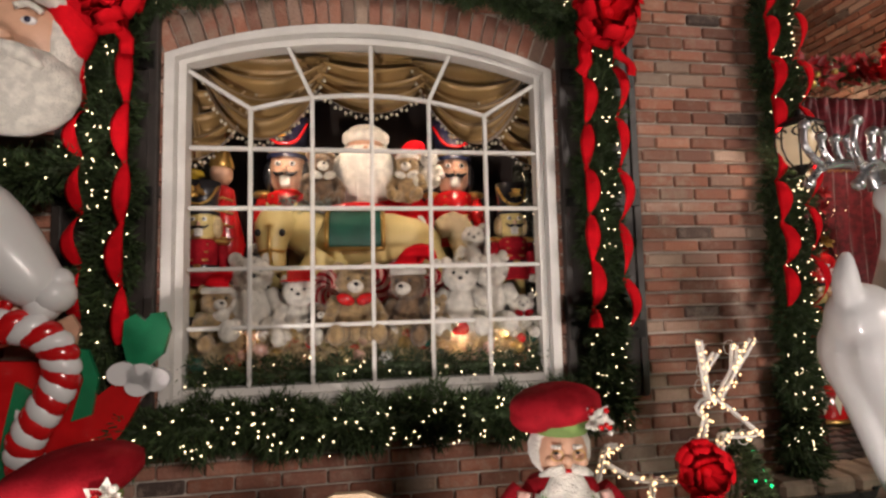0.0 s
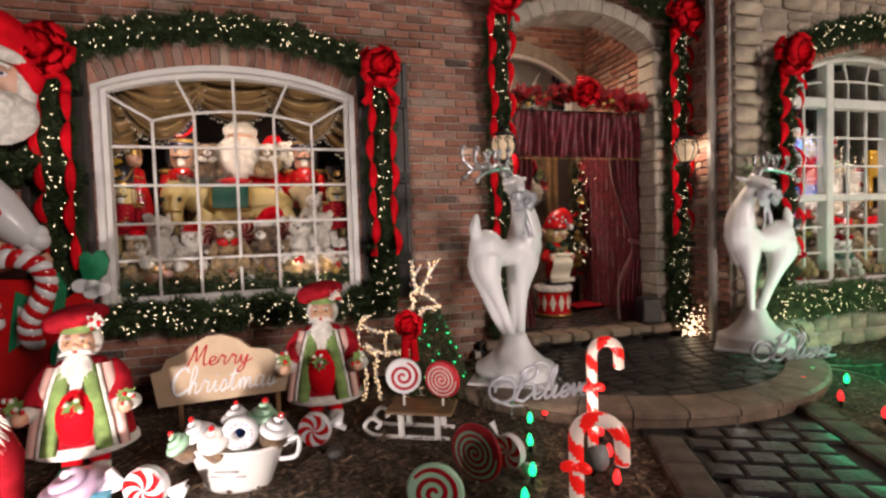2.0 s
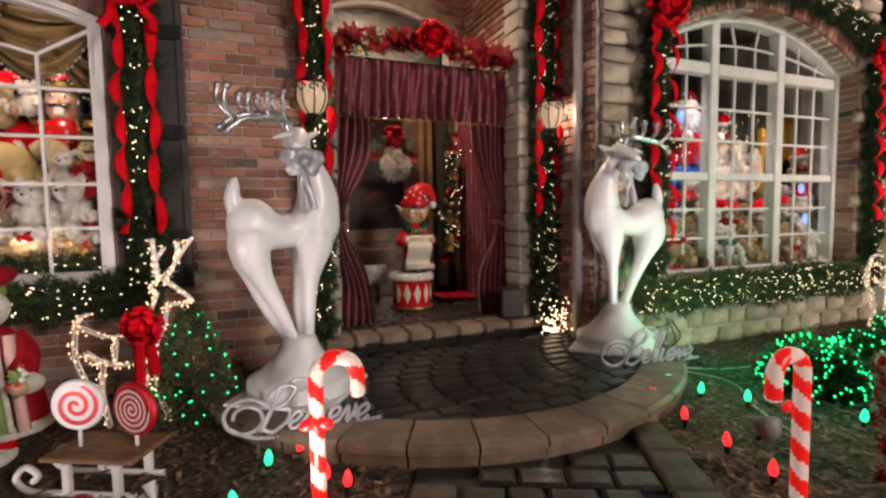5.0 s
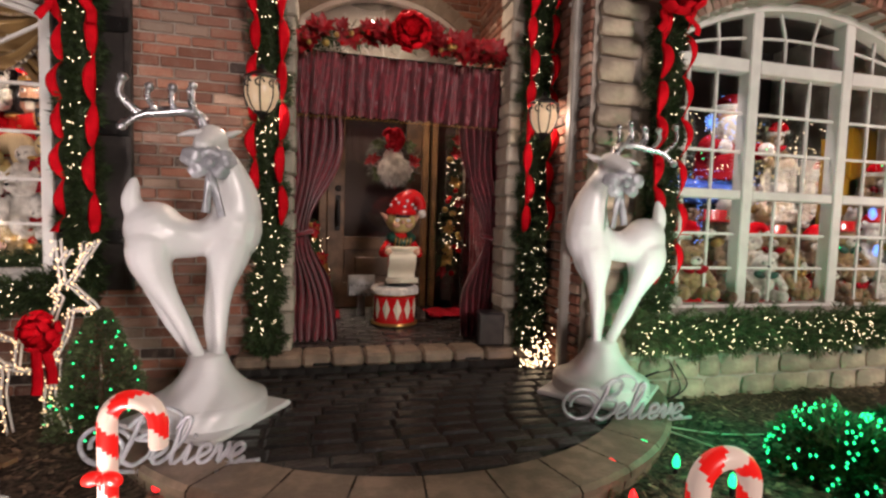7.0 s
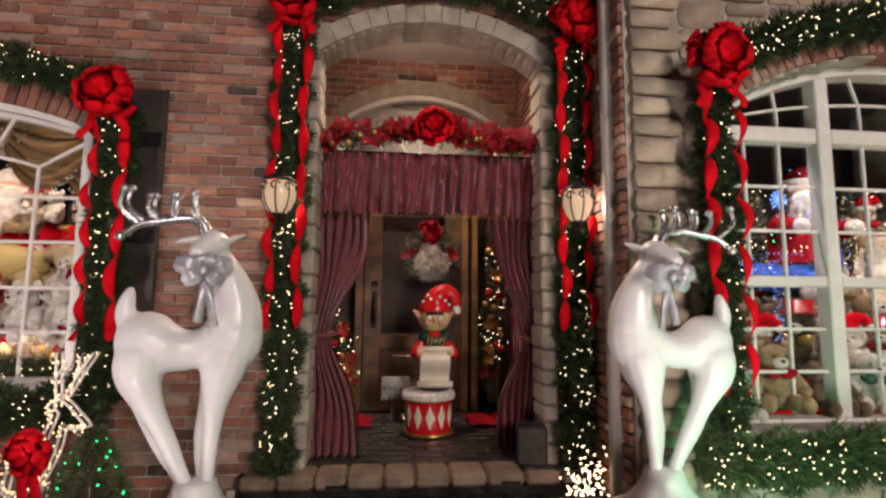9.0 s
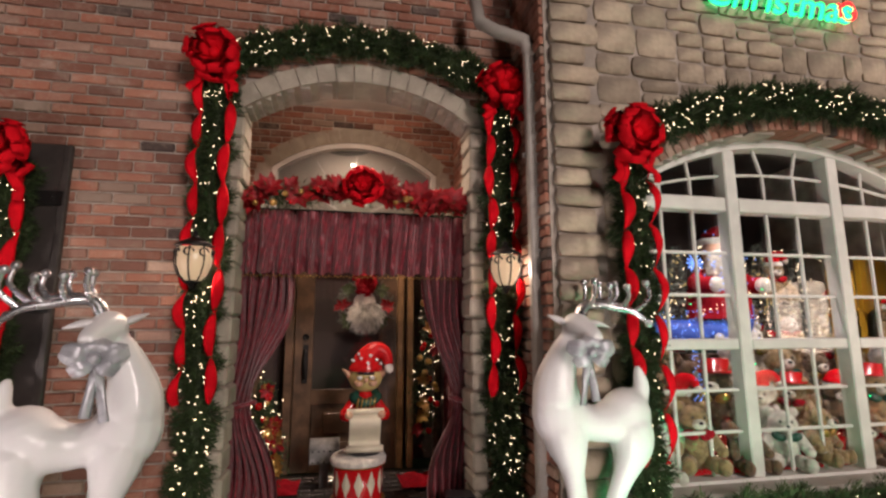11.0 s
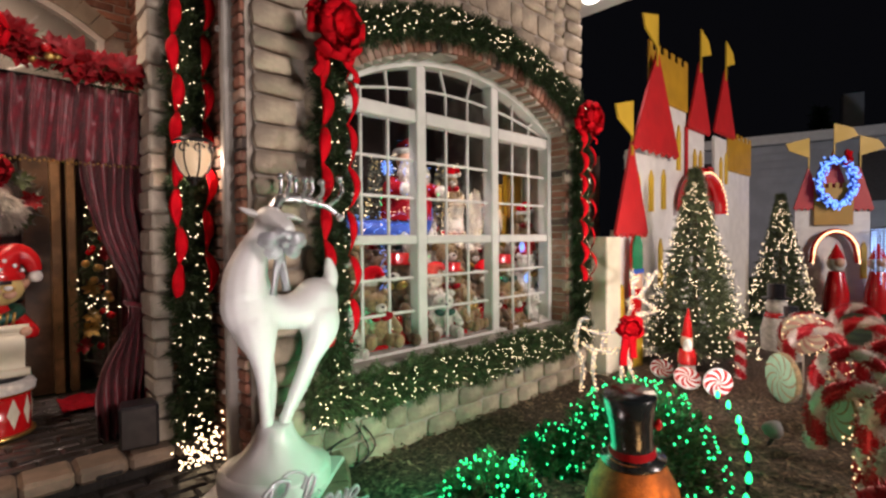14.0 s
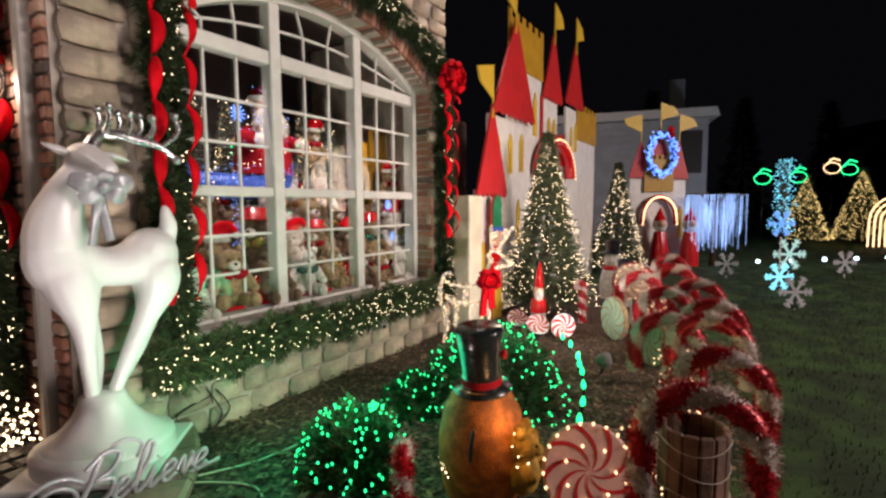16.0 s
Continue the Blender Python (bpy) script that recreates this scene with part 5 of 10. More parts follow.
    s.ell((-0.075, 0.0, 0.865), (0.095, 0.12, 0.058), K["red_cloth"], rot=(4, -22, 0))
    petals(s, (0.10, -0.09, 0.86), 0.055, 8, K["fur_white"])
    for _ in range(9):
        s.ell((0.10 + rng.uniform(-0.035, 0.04), -0.11, 0.86 + rng.uniform(-0.05, 0.04)), 0.010, K[("red_gloss", "fur_white")[_ % 2]], seg=6, rings=5)
    return finish(s, "santa_doll", label, "doll", pose(x, y, z, 0, 0, rz) @ Matrix.Scale(k, 4), "santa dolls")


santa_doll(0.58, -0.84, -0.035, 0.90, -8, "cloth Santa doll in red velvet coat and beret on the bed")
santa_doll(-0.67, -1.14, -0.045, 0.89, 6, "cloth Santa doll in red coat with green sash by the planter")


def bear(x, y, z, k, rz, fur, hat=None, label="plush teddy bear sitting among the toys", bowm=None):
    s = Shape()
    F = K[fur]
    s.ell((0, 0, 0.13), (0.10, 0.09, 0.13), F)
    s.ell((0, -0.02, 0.31), (0.095, 0.085, 0.085), F)
    s.ell((0, -0.095, 0.29), (0.042, 0.035, 0.034), K["fur_white"] if fur != "fur_white" else F)
    s.ell((0, -0.128, 0.302), (0.014, 0.010, 0.010), K["black_paint"], seg=7, rings=5)
    for sd in (-1, 1):
        s.ell((sd * 0.075, 0, 0.385), (0.036, 0.018, 0.036), F, seg=10, rings=7)
        s.ell((sd * 0.036, -0.095, 0.33), (0.009, 0.007, 0.009), K["black_paint"], seg=6, rings=5)
        s.tube([(sd * 0.085, 0, 0.22), (sd * 0.13, -0.06, 0.14)], [0.042, 0.036], F, 9)
        s.ell((sd * 0.135, -0.07, 0.125), 0.038, F, seg=9, rings=6)
        s.tube([(sd * 0.06, -0.03, 0.06), (sd * 0.10, -0.15, 0.05)], [0.052, 0.048], F, 9)
        s.ell((sd * 0.105, -0.165, 0.055), (0.045, 0.03, 0.052), F, seg=9, rings=6)
    if hat == "santa":
        s.lathe((0, -0.01, 0.36), [(0.095, 0.0), (0.10, 0.02), (0.09, 0.04)], K["fur_white"], 14)
        s.tube(curve([(0, 0, 0.39), (0.03, 0, 0.46), (0.10, 0, 0.48), (0.14, 0, 0.43)], 9), [0.088, 0.07, 0.05, 0.035, 0.02], K["red_velvet"], 12)
        s.ell((0.145, 0, 0.415), 0.03, K["fur_white"], seg=9, rings=6)
    elif hat == "top":
        s.lathe((0, 0, 0.375), [(0.11, 0), (0.112, 0.012), (0.075, 0.014), (0.078, 0.085), (0.001, 0.09)], K["red_gloss"], 16)
    if bowm:
        s.ell((-0.05, -0.085, 0.225), (0.05, 0.02, 0.03), K[bowm], rot=(0, 20, 0), seg=9, rings=6)
        s.ell((0.05, -0.085, 0.225), (0.05, 0.02, 0.03), K[bowm], rot=(0, -20, 0), seg=9, rings=6)
    n = 260
    d = rng.normal(size=(n, 3))
    d /= np.linalg.norm(d, axis=1, keepdims=True)
    blades(s, np.array((0, 0, 0.13)) + d * np.array((0.10, 0.09, 0.13)), d, 0.014, 0.004, F)
    blades(s, np.array((0, -0.02, 0.31)) + d * np.array((0.095, 0.085, 0.085)), d, 0.012, 0.004, F)
    return finish(s, "teddy_bear", label, "teddy bear", pose(x, y, z, 0, 0, rz) @ Matrix.Scale(k, 4), "window bears")


def soldier(x, y, z, k, label, body="red_gloss", hair="black_paint", legs="cream", hat="black_paint"):
    """A wooden nutcracker with a tall hat."""
    s = Shape()
    s.lathe((0, 0, 0), [(0.001, 0), (0.10, 0), (0.10, 0.03), (0.001, 0.035)], K["gold"], 16)
    for sd in (-1, 1):
        s.tube([(sd * 0.045, 0, 0.03), (sd * 0.045, 0, 0.30)], [0.040, 0.042], K[legs], 12)
        s.ell((sd * 0.045, -0.03, 0.055), (0.045, 0.06, 0.03), K["black_paint"])
        s.tube([(sd * 0.115, 0, 0.52), (sd * 0.135, -0.01, 0.40), (sd * 0.125, -0.04, 0.30)], [0.034, 0.032, 0.030], K[body], 10)
        s.ell((sd * 0.125, -0.05, 0.28), 0.032, K["fur_white"], seg=9, rings=6)
        s.ell((sd * 0.115, 0, 0.545), (0.05, 0.055, 0.022), K["gold"])
    s.lathe((0, 0, 0), [(0.115, 0.27), (0.105, 0.34), (0.088, 0.38), (0.10, 0.46), (0.105, 0.54), (0.05, 0.57)], K[body], 18)
    s.lathe((0, 0, 0), [(0.094, 0.365), (0.097, 0.38), (0.092, 0.40)], K["black_paint"], 18)
    s.box((0, -0.097, 0.382), (0.045, 0.012, 0.04), K["gold"], bev=0.004)
    for zz in (0.43, 0.48, 0.525):
        s.tube([(-0.06, -0.085, zz), (0.06, -0.085, zz)], 0.007, K["gold"], 6)
    s.lathe((0, 0, 0), [(0.06, 0.565), (0.082, 0.60), (0.085, 0.66), (0.082, 0.72)], K["skin_paint" if hair != "straw" else "cream"], 16)
    s.box((0, -0.08, 0.60), (0.05, 0.02, 0.05), K["fur_white"], bev=0.005)
    s.ell((0, -0.088, 0.655), (0.014, 0.02, 0.018), K["skin_paint"], seg=8, rings=6)
    for sd in (-1, 1):
        s.ell((sd * 0.034, -0.079, 0.685), (0.015, 0.008, 0.013), K["white_gloss"], seg=8, rings=6)
        s.ell((sd * 0.034, -0.087, 0.685), (0.007, 0.004, 0.008), K["black_paint"], seg=6, rings=5)
        s.tube(curve([(sd * 0.005, -0.092, 0.637), (sd * 0.035, -0.09, 0.63), (sd * 0.06, -0.08, 0.648)], 6), [0.009, 0.010, 0.003], K["black_paint"], 6)
        s.ell((sd * 0.085, 0.01, 0.64), (0.032, 0.055, 0.075), K[hair])
    s.lathe((0, 0, 0), [(0.098, 0.715), (0.10, 0.735), (0.086, 0.74), (0.092, 0.83), (0.104, 0.93), (0.001, 0.945)], K[hat], 18)
    s.lathe((0, 0, 0), [(0.088, 0.738), (0.091, 0.752), (0.088, 0.766)], K["gold"], 18)
    petals(s, (0, -0.095, 0.85), 0.055, 7, K["gold"])
    s.tube(curve([(-0.10, -0.03, 0.90), (-0.06, -0.09, 0.80), (0, -0.105, 0.775), (0.06, -0.09, 0.80), (0.10, -0.03, 0.90)], 12), 0.009, K["red_gloss" if hair != "straw" else "gold"], 6)
    return finish(s, "nutcracker", label, "nutcracker", pose(x, y, z) @ Matrix.Scale(k, 4), "nutcracker soldiers")


# ---- left display window ----
DZ = 0.73
def deeper(px, pz, y):
    """From a place seen in the glass plane to one farther in, along the same line of sight."""
    f = 1 + y / 4.3
    return 0.40 + (px - 0.40) * f, 1.10 + (pz - 1.10) * f


# big seated Santa
sx, sz = deeper(0.03, 1.60, 0.75)
s = Shape()
s.lathe((0, 0, 0), [(0.001, -0.6), (0.30, -0.6), (0.30, -0.2), (0.25, 0.05), (0.16, 0.16), (0.001, 0.2)], K["red_velvet"], 20, squash=0.7)
s.box((0, -0.21, -0.02), (0.13, 0.03, 0.40), K["fur_white"], bev=0.012)
s.ell((0, -0.03, 0.34), (0.13, 0.12, 0.14), K["skin_paint"])
s.ell((0, -0.06, 0.19), (0.225, 0.17, 0.23), K["fur_white"])
s.ell((0, 0.02, 0.36), (0.15, 0.12, 0.13), K["fur_white"])
tuft(s, (0, -0.08, 0.19), (0.225, 0.16, 0.22), 350, 0.045, K["fur_white"], 0.5)
s.lathe((0, -0.01, 0.42), [(0.125, 0), (0.145, 0.02), (0.145, 0.06), (0.12, 0.08)], K["fur_white"], 18)
s.ell((0, 0.0, 0.49), (0.12, 0.12, 0.06), K["fur_white"])
s.ell((0, -0.155, 0.36), (0.022, 0.022, 0.02), K["skin_paint"], seg=8, rings=6)
s.ell((0, -0.19, 0.28), (0.035, 0.02, 0.014), K["red_gloss"], seg=8, rings=6)
for sd in (-1, 1):
    s.ell((sd * 0.06, -0.13, 0.345), (0.035, 0.03, 0.03), K["skin_paint"], seg=8, rings=6)
    s.tube(curve([(sd * 0.22, 0, 0.06), (sd * 0.32, -0.06, -0.08), (sd * 0.22, -0.22, -0.14)], 9), [0.11, 0.10, 0.09], K["red_velvet"], 12)
    s.ell((sd * 0.22, -0.24, -0.13), (0.10, 0.07, 0.05), K["dark_green"])
    s.ell((sd * 0.29, -0.17, -0.11), (0.07, 0.07, 0.07), K["fur_white"])
finish(s, "santa_figure", "large plush Santa with a full white beard in the window", "doll", pose(sx, 0.75, sz - 0.02) @ Matrix.Scale(1.02, 4))

for px, lab in ((-0.385, "black-moustached nutcracker soldier in a tall hat behind the rocking horse"), (0.50, "red-coated nutcracker soldier in a tall black hat behind the horse")):
    nx, nz_ = deeper(px, 1.09, 0.70)
    soldier(nx, 0.70, nz_, 1.24, lab, hat="navy")
for px in (-0.79, 0.755):
    nx, nz_ = deeper(px, 1.00, 0.30)
    soldier(nx, 0.30, nz_, 0.82, "blond nutcracker soldier with cream breeches at the window edge", body="red_cloth", hair="straw")
    sh = Shape()
    sh.box((nx, 0.30, (DZ + nz_) / 2), (0.2, 0.2, nz_ - DZ), bev=0.006)
    tagged(sh.build("plinth", "dark_wood"), "dark wooden box plinth under a nutcracker", "plinth")
for px, y in ((-0.385, 0.70), (0.50, 0.70), (0.03, 0.85)):
    nx, nz_ = deeper(px, 1.09, y)
    hh = nz_ - DZ if px != 0.03 else sz - 0.6 - DZ
    if hh > 0.05:
        sh = Shape()
        sh.box((nx, y, DZ + hh / 2), (0.34, 0.3, hh), bev=0.006)
        tagged(sh.build("plinth", "dark_wood"), "dark wooden box plinth behind the toys", "plinth")

# rocking horse
hx, hz = deeper(0.02, 1.42, 0.48)
horse = thing("rocking_horse", "cream carved rocking horse with green saddle cloth", "rocking horse", pose(hx, 0.50, hz) @ Matrix.Scale(1.14, 4))
s = Shape()
s.ell((0.02, 0, 0), (0.36, 0.13, 0.15), 0)
s.tube(curve([(-0.24, 0, 0.02), (-0.34, 0, 0.06), (-0.41, -0.02, 0.09)], 8), [0.13, 0.11, 0.085], 0, 12)
s.tube(curve([(-0.41, -0.02, 0.13), (-0.45, -0.09, 0.05), (-0.445, -0.14, -0.07), (-0.43, -0.15, -0.16)], 12), [0.06, 0.098, 0.094, 0.074, 0.058, 0.052, 0.028], 0, 14)
for sd in (-1, 1):
    s.tube([(-0.42 + sd * 0.045, -0.05, 0.12), (-0.42 + sd * 0.07, -0.06, 0.19)], [0.024, 0.005], 0, 7)
    s.tube(curve([(-0.22, sd * 0.08, -0.06), (-0.32, sd * 0.09, -0.20), (-0.40, sd * 0.09, -0.28)], 8), [0.075, 0.05, 0.035], 0, 10)
    s.tube(curve([(0.28, sd * 0.08, -0.05), (0.36, sd * 0.09, -0.18), (0.34, sd * 0.09, -0.29)], 8), [0.085, 0.055, 0.035], 0, 10)
s.build("body", "cream", horse)
for sd in (-1, 1):
    s = Shape()
    s.ell((-0.452 + sd * 0.055, -0.175, 0.03), (0.015, 0.012, 0.018), 0, seg=10, rings=7)
    s.build("eye", "black_paint", horse)
s = Shape()
pos_, tan, _ = along([(-0.42, -0.03, 0.17), (-0.33, -0.03, 0.17), (-0.22, -0.03, 0.16), (-0.10, -0.05, 0.16)], 600)
blades(s, pos_ + rng.normal(0, 0.02, pos_.shape), rng.normal(size=pos_.shape) + np.array([0, -0.6, 0.1]), 0.05, 0.004)
s.build("mane_garland", "fir_silver", horse, fix=False)
s = Shape()
s.tube(curve([(0.36, 0, 0.06), (0.46, 0, 0.08), (0.50, 0, -0.08), (0.47, 0, -0.22)], 12), [0.05, 0.07, 0.075, 0.05, 0.02], 0, 10)
s.build("tail", "straw", horse)
rows = []
for i in range(13):
    a = -1.9 + 3.8 * i / 12
    rows.append([(-0.06 + 0.27 * (j / 8 - 0.5), 0.145 * math.sin(a), 0.005 + 0.165 * math.cos(a)) for j in range(9)])
s = Shape()
s.grid(rows, 0, True)
s.build("saddle_cloth", "dark_green", horse)
s = Shape()
for e in (0, 8):
    s.tube([(x - 0.004, y * 1.02, z * 1.02) for x, y, z in [r[e] for r in rows]], 0.012, 0, 7)
for i in (0, 12):
    s.tube([(x, y * 1.03, z) for x, y, z in rows[i]], 0.012, 0, 7)
s.build("saddle_trim", "gold", horse)
s = Shape()
s.ell((-0.05, 0, 0.17), (0.15, 0.10, 0.035))
s.build("saddle", "red_gloss", horse)
s = Shape()
s.tube([(-0.50, -0.18, -0.06), (-0.445, -0.205, -0.05), (-0.385, -0.18, -0.06)], 0.008, 0, 6)
s.tube([(-0.455, -0.18, 0.07), (-0.452, -0.205, -0.02), (-0.44, -0.205, -0.12)], 0.008, 0, 6)
s.tube([(-0.53, -0.12, 0.06), (-0.455, -0.185, 0.06), (-0.375, -0.12, 0.06)], 0.008, 0, 6)
s.build("bridle", "gold", horse)
s = Shape()
for sd in (-1, 1):
    s.tube([(0.62 * math.sin(a), sd * 0.10, -0.12 - 0.62 * math.cos(a) + 0.42) for a in np.linspace(-0.85, 0.85, 14)], 0.022, 0, 8)
s.build("rocker", "gold", horse)
s = Shape()
s.box((0, 0, ((DZ - hz) / 1.14 - 0.33) / 2), (0.75, 0.28, abs((DZ - hz) / 1.14 + 0.33)), bev=0.01)
s.build("stand", "gold", horse)

# plush bears and round candies round the horse
for px, pz, y, k, rz, fur, hat, bw_ in (
        (-0.70, 1.16, 0.42, 0.72, 20, "fur_white", None, None), (-0.56, 0.95, 0.26, 1.05, 15, "fur_white", None, None), (-0.34, 0.92, 0.22, 0.84, 5, "fur_white", "top", None),
        (-0.08, 0.92, 0.20, 0.98, 8, "fur_tan", None, "red_gloss"), (0.20, 0.90, 0.22, 1.0, -25, "fur_brown", "santa", None), (0.46, 0.94, 0.22, 0.98, -10, "fur_white", None, None),
        (0.63, 0.95, 0.28, 1.05, -20, "fur_white", None, None), (0.57, 1.22, 0.44, 0.76, -10, "fur_white", None, None), (-0.22, 1.60, 0.55, 0.80, 15, "fur_brown", None, "fur_white"), (0.36, 1.70, 0.58, 0.6, -20, "fur_white", None, None),
        (0.24, 1.62, 0.56, 0.74, -15, "fur_tan", "santa", "fur_white"), (-0.72, 0.91, 0.18, 0.76, 30, "fur_tan", "santa", None), (0.32, 0.92, 0.15, 0.55, -10, "fur_tan", None, None), (-0.24, 0.92, 0.15, 0.5, 5, "fur_brown", None, None), (0.78, 0.92, 0.16, 0.55, -20, "fur_white", None, "red_cloth")):
    bx, bz = deeper(px, pz, y)
    bear(bx, y, bz, k, rz, fur, hat, {"fur_white": "white plush bear among the toys in the window", "fur_tan": "tan plush bear with a bow in the window", "fur_brown": "brown plush bear in the display window"}[fur], bw_)
# bank of snow cloth that carries the bears
s = Shape()
s.grid([[(-1.3 + 2.6 * i / 40, 0.12 + 0.6 * j / 12, DZ + 0.03 + 0.24 * min(1, j / 4) + 0.02 * math.sin(i * 1.3 + j)) for j in range(13)] for i in range(41)], 0, True)
tagged(s.build("snow_cloth", "fur_white"), "white fleece bank under the display toys", "cloth")
garland([(-0.95, 0.11, 0.80), (-0.4, 0.10, 0.78), (0.1, 0.11, 0.80), (0.5, 0.10, 0.78), (0.95, 0.11, 0.80)], 0.07, "green fir garland along the inner window sill", tufts=700, lights=40)
# lollipop discs under the horse
def swirl_disc(parent, c, r, mats, thick=0.03, turns=3.0, rot=(0, 0, 0), arms=1, name="disc", fill=0.5):
    """A round candy whose spiral stripe stands proud of the disc."""
    m = pose(*c, *rot)
    s2 = Shape()
    prof = [(0.001, -thick / 2), (r * 0.94, -thick / 2), (r, -thick * 0.3), (r, thick * 0.3), (r * 0.94, thick / 2), (0.001, thick / 2)]
    s2.lathe((0, 0, 0), prof, 0, 36, rot=(90, 0, 0), smooth=False)
    a_ = s2.build(name, mats[0], parent, place=m)
    for k in range(arms):
        s2 = Shape()
        n = int(60 * max(turns, 0.6))
        for sd in (-1, 1):
            rows = []
            for i in range(n + 1):
                u = i / n
                if arms == 1:
                    rr, w, an = r * (0.04 + 0.92 * u), r * 0.42 / turns * 0.5, u * turns * 2 * math.pi
                    inr, our = max(rr - w, 0.002), min(rr + w, r * 0.985)
                    rows.append([(inr * math.cos(an), sd * (thick / 2 + 0.003), inr * math.sin(an)), (our * math.cos(an), sd * (thick / 2 + 0.003), our * math.sin(an))])
                else:
                    rr = r * (0.05 + 0.93 * u)
                    an = 2 * math.pi * k / arms + turns * 2 * math.pi * u
                    hw = math.pi / arms * fill
                    rows.append([(rr * math.cos(an - hw), sd * (thick / 2 + 0.003), rr * math.sin(an - hw)), (rr * math.cos(an + hw), sd * (thick / 2 + 0.003), rr * math.sin(an + hw))])
            s2.grid(rows, 0, False)
        s2.build("swirl", mats[1], a_)
    return a_


for px, pz, r in ((-0.18, 1.18, 0.11), (0.02, 1.20, 0.12), (0.18, 1.22, 0.12), (0.33, 1.19, 0.12), (-0.32, 1.14, 0.10), (0.44, 1.15, 0.10)):
    cx, cz = deeper(px, pz, 0.36)
    t = thing("candy_disc", "large pink and cream swirl candy under the rocking horse", "candy", pose(cx, 0.36, cz), "window candies")
    swirl_disc(t, (0, 0, 0), r, ("pink_candy", "red_cloth"), 0.04, 0.25, (0, 0, rng.uniform(-15, 15)), 8)
# trumpeter elf
ex, ez = deeper(-0.71, 1.35, 0.40)
s = Shape()
s.lathe((0, 0, 0), [(0.12, 0), (0.13, 0.06), (0.085, 0.25), (0.07, 0.36), (0.03, 0.39)], K["red_gloss"], 16, squash=0.7)
for zz in (0.08, 0.15, 0.22, 0.29):
    s.tube([(-0.02, -0.085, zz), (0.03, -0.09, zz + 0.015), (0.08, -0.07, zz)], 0.006, K["gold"], 6)
s.ell((0, 0, 0.45), (0.06, 0.06, 0.07), K["skin_paint"])
s.lathe((0, 0, 0.48), [(0.065, 0), (0.068, 0.015), (0.04, 0.10), (0.001, 0.17)], K["gold"], 14)
s.tube(curve([(-0.07, 0, 0.33), (-0.13, -0.06, 0.20), (-0.10, -0.12, 0.30)], 8), [0.035, 0.03, 0.025], K["red_gloss"], 9)
s.lathe((-0.10, -0.13, 0.36), [(0.008, -0.12), (0.014, 0.02), (0.03, 0.045), (0.055, 0.05), (0.05, 0.075), (0.001, 0.09)], K["yellow_paint"], 16)
s.lathe((0, 0, -0.5), [(0.03, 0), (0.03, 0.5)], K["dark_green"], 8)
finish(s, "elf_doll", "red-coated elf doll with a yellow horn", "doll", pose(ex, 0.40, ez))

# silvered fir trees at the window's sides
def small_tree(x, y, z, h, r, mt, label, lights=0, bulb="bulb_warm", group="", br=0.006, n=3500, blen=0.05, star=False):
    t = thing("christmas_tree", label, "tree", pose(x, y, z), group)
    s2 = Shape()
    s2.tube([(0, 0, 0), (0, 0, h * 0.95)], [r * 0.07, r * 0.02], 0, 8)
    s2.build("trunk", "dark_wood", t)
    s2 = Shape()
    tiers = int(h / (blen * 1.6))
    n_ = n
    zz = h * (0.08 + 0.92 * rng.uniform(0, 1, n_) ** 1.35)
    tier = (zz / h * tiers) % 1
    a = rng.uniform(0, 2 * math.pi, n_)
    rr = r * (1 - zz / h) * (1.0 - 0.35 * tier) * (0.85 + 0.2 * np.sin(a * 7 + zz * 9)) * np.sqrt(rng.uniform(0.25, 1, n_)) + 0.01
    base_ = np.stack([rr * np.cos(a), rr * np.sin(a), zz], -1)
    way = np.stack([np.cos(a), np.sin(a), rng.uniform(-0.45, 0.35, n_)], -1) + rng.normal(0, 0.35, (n_, 3))
    blades(s2, base_, way, blen, blen * 0.075)
    for i in range(tiers):
        z_ = h * (0.08 + 0.9 * i / tiers)
        rad = r * (1 - z_ / h) * 0.85
        for j in range(9):
            an = 2 * math.pi * (j + 0.5 * (i % 2)) / 9 + rng.uniform(-0.2, 0.2)
            s2.tube([(0, 0, z_ + rad * 0.1), (rad * math.cos(an), rad * math.sin(an), z_ - rad * 0.05)], [r * 0.022, r * 0.006], 0, 5)
    s2.build("foliage", mt, t, fix=False)
    if lights:
        zz = h * (0.06 + 0.9 * rng.uniform(0, 1, lights) ** 1.3)
        a = rng.uniform(0, 2 * math.pi, lights)
        rr = r * (1 - zz / h) * rng.uniform(0.8, 1.03, lights) + 0.01
        s2 = Shape()
        bulbs(s2, np.stack([rr * np.cos(a), rr * np.sin(a), zz], -1), br)
        tagged(s2.build("light_string", bulb, t, fix=False), kind="stuff")
    return t


small_tree(0.95, 0.62, DZ, 1.25, 0.22, "fir_silver", "silver-frosted small fir tree in the window corner", 60, br=0.005)
small_tree(-1.0, 0.72, DZ, 1.25, 0.22, "fir_silver", "silver-frosted small fir tree behind the dolls", 40, br=0.005)

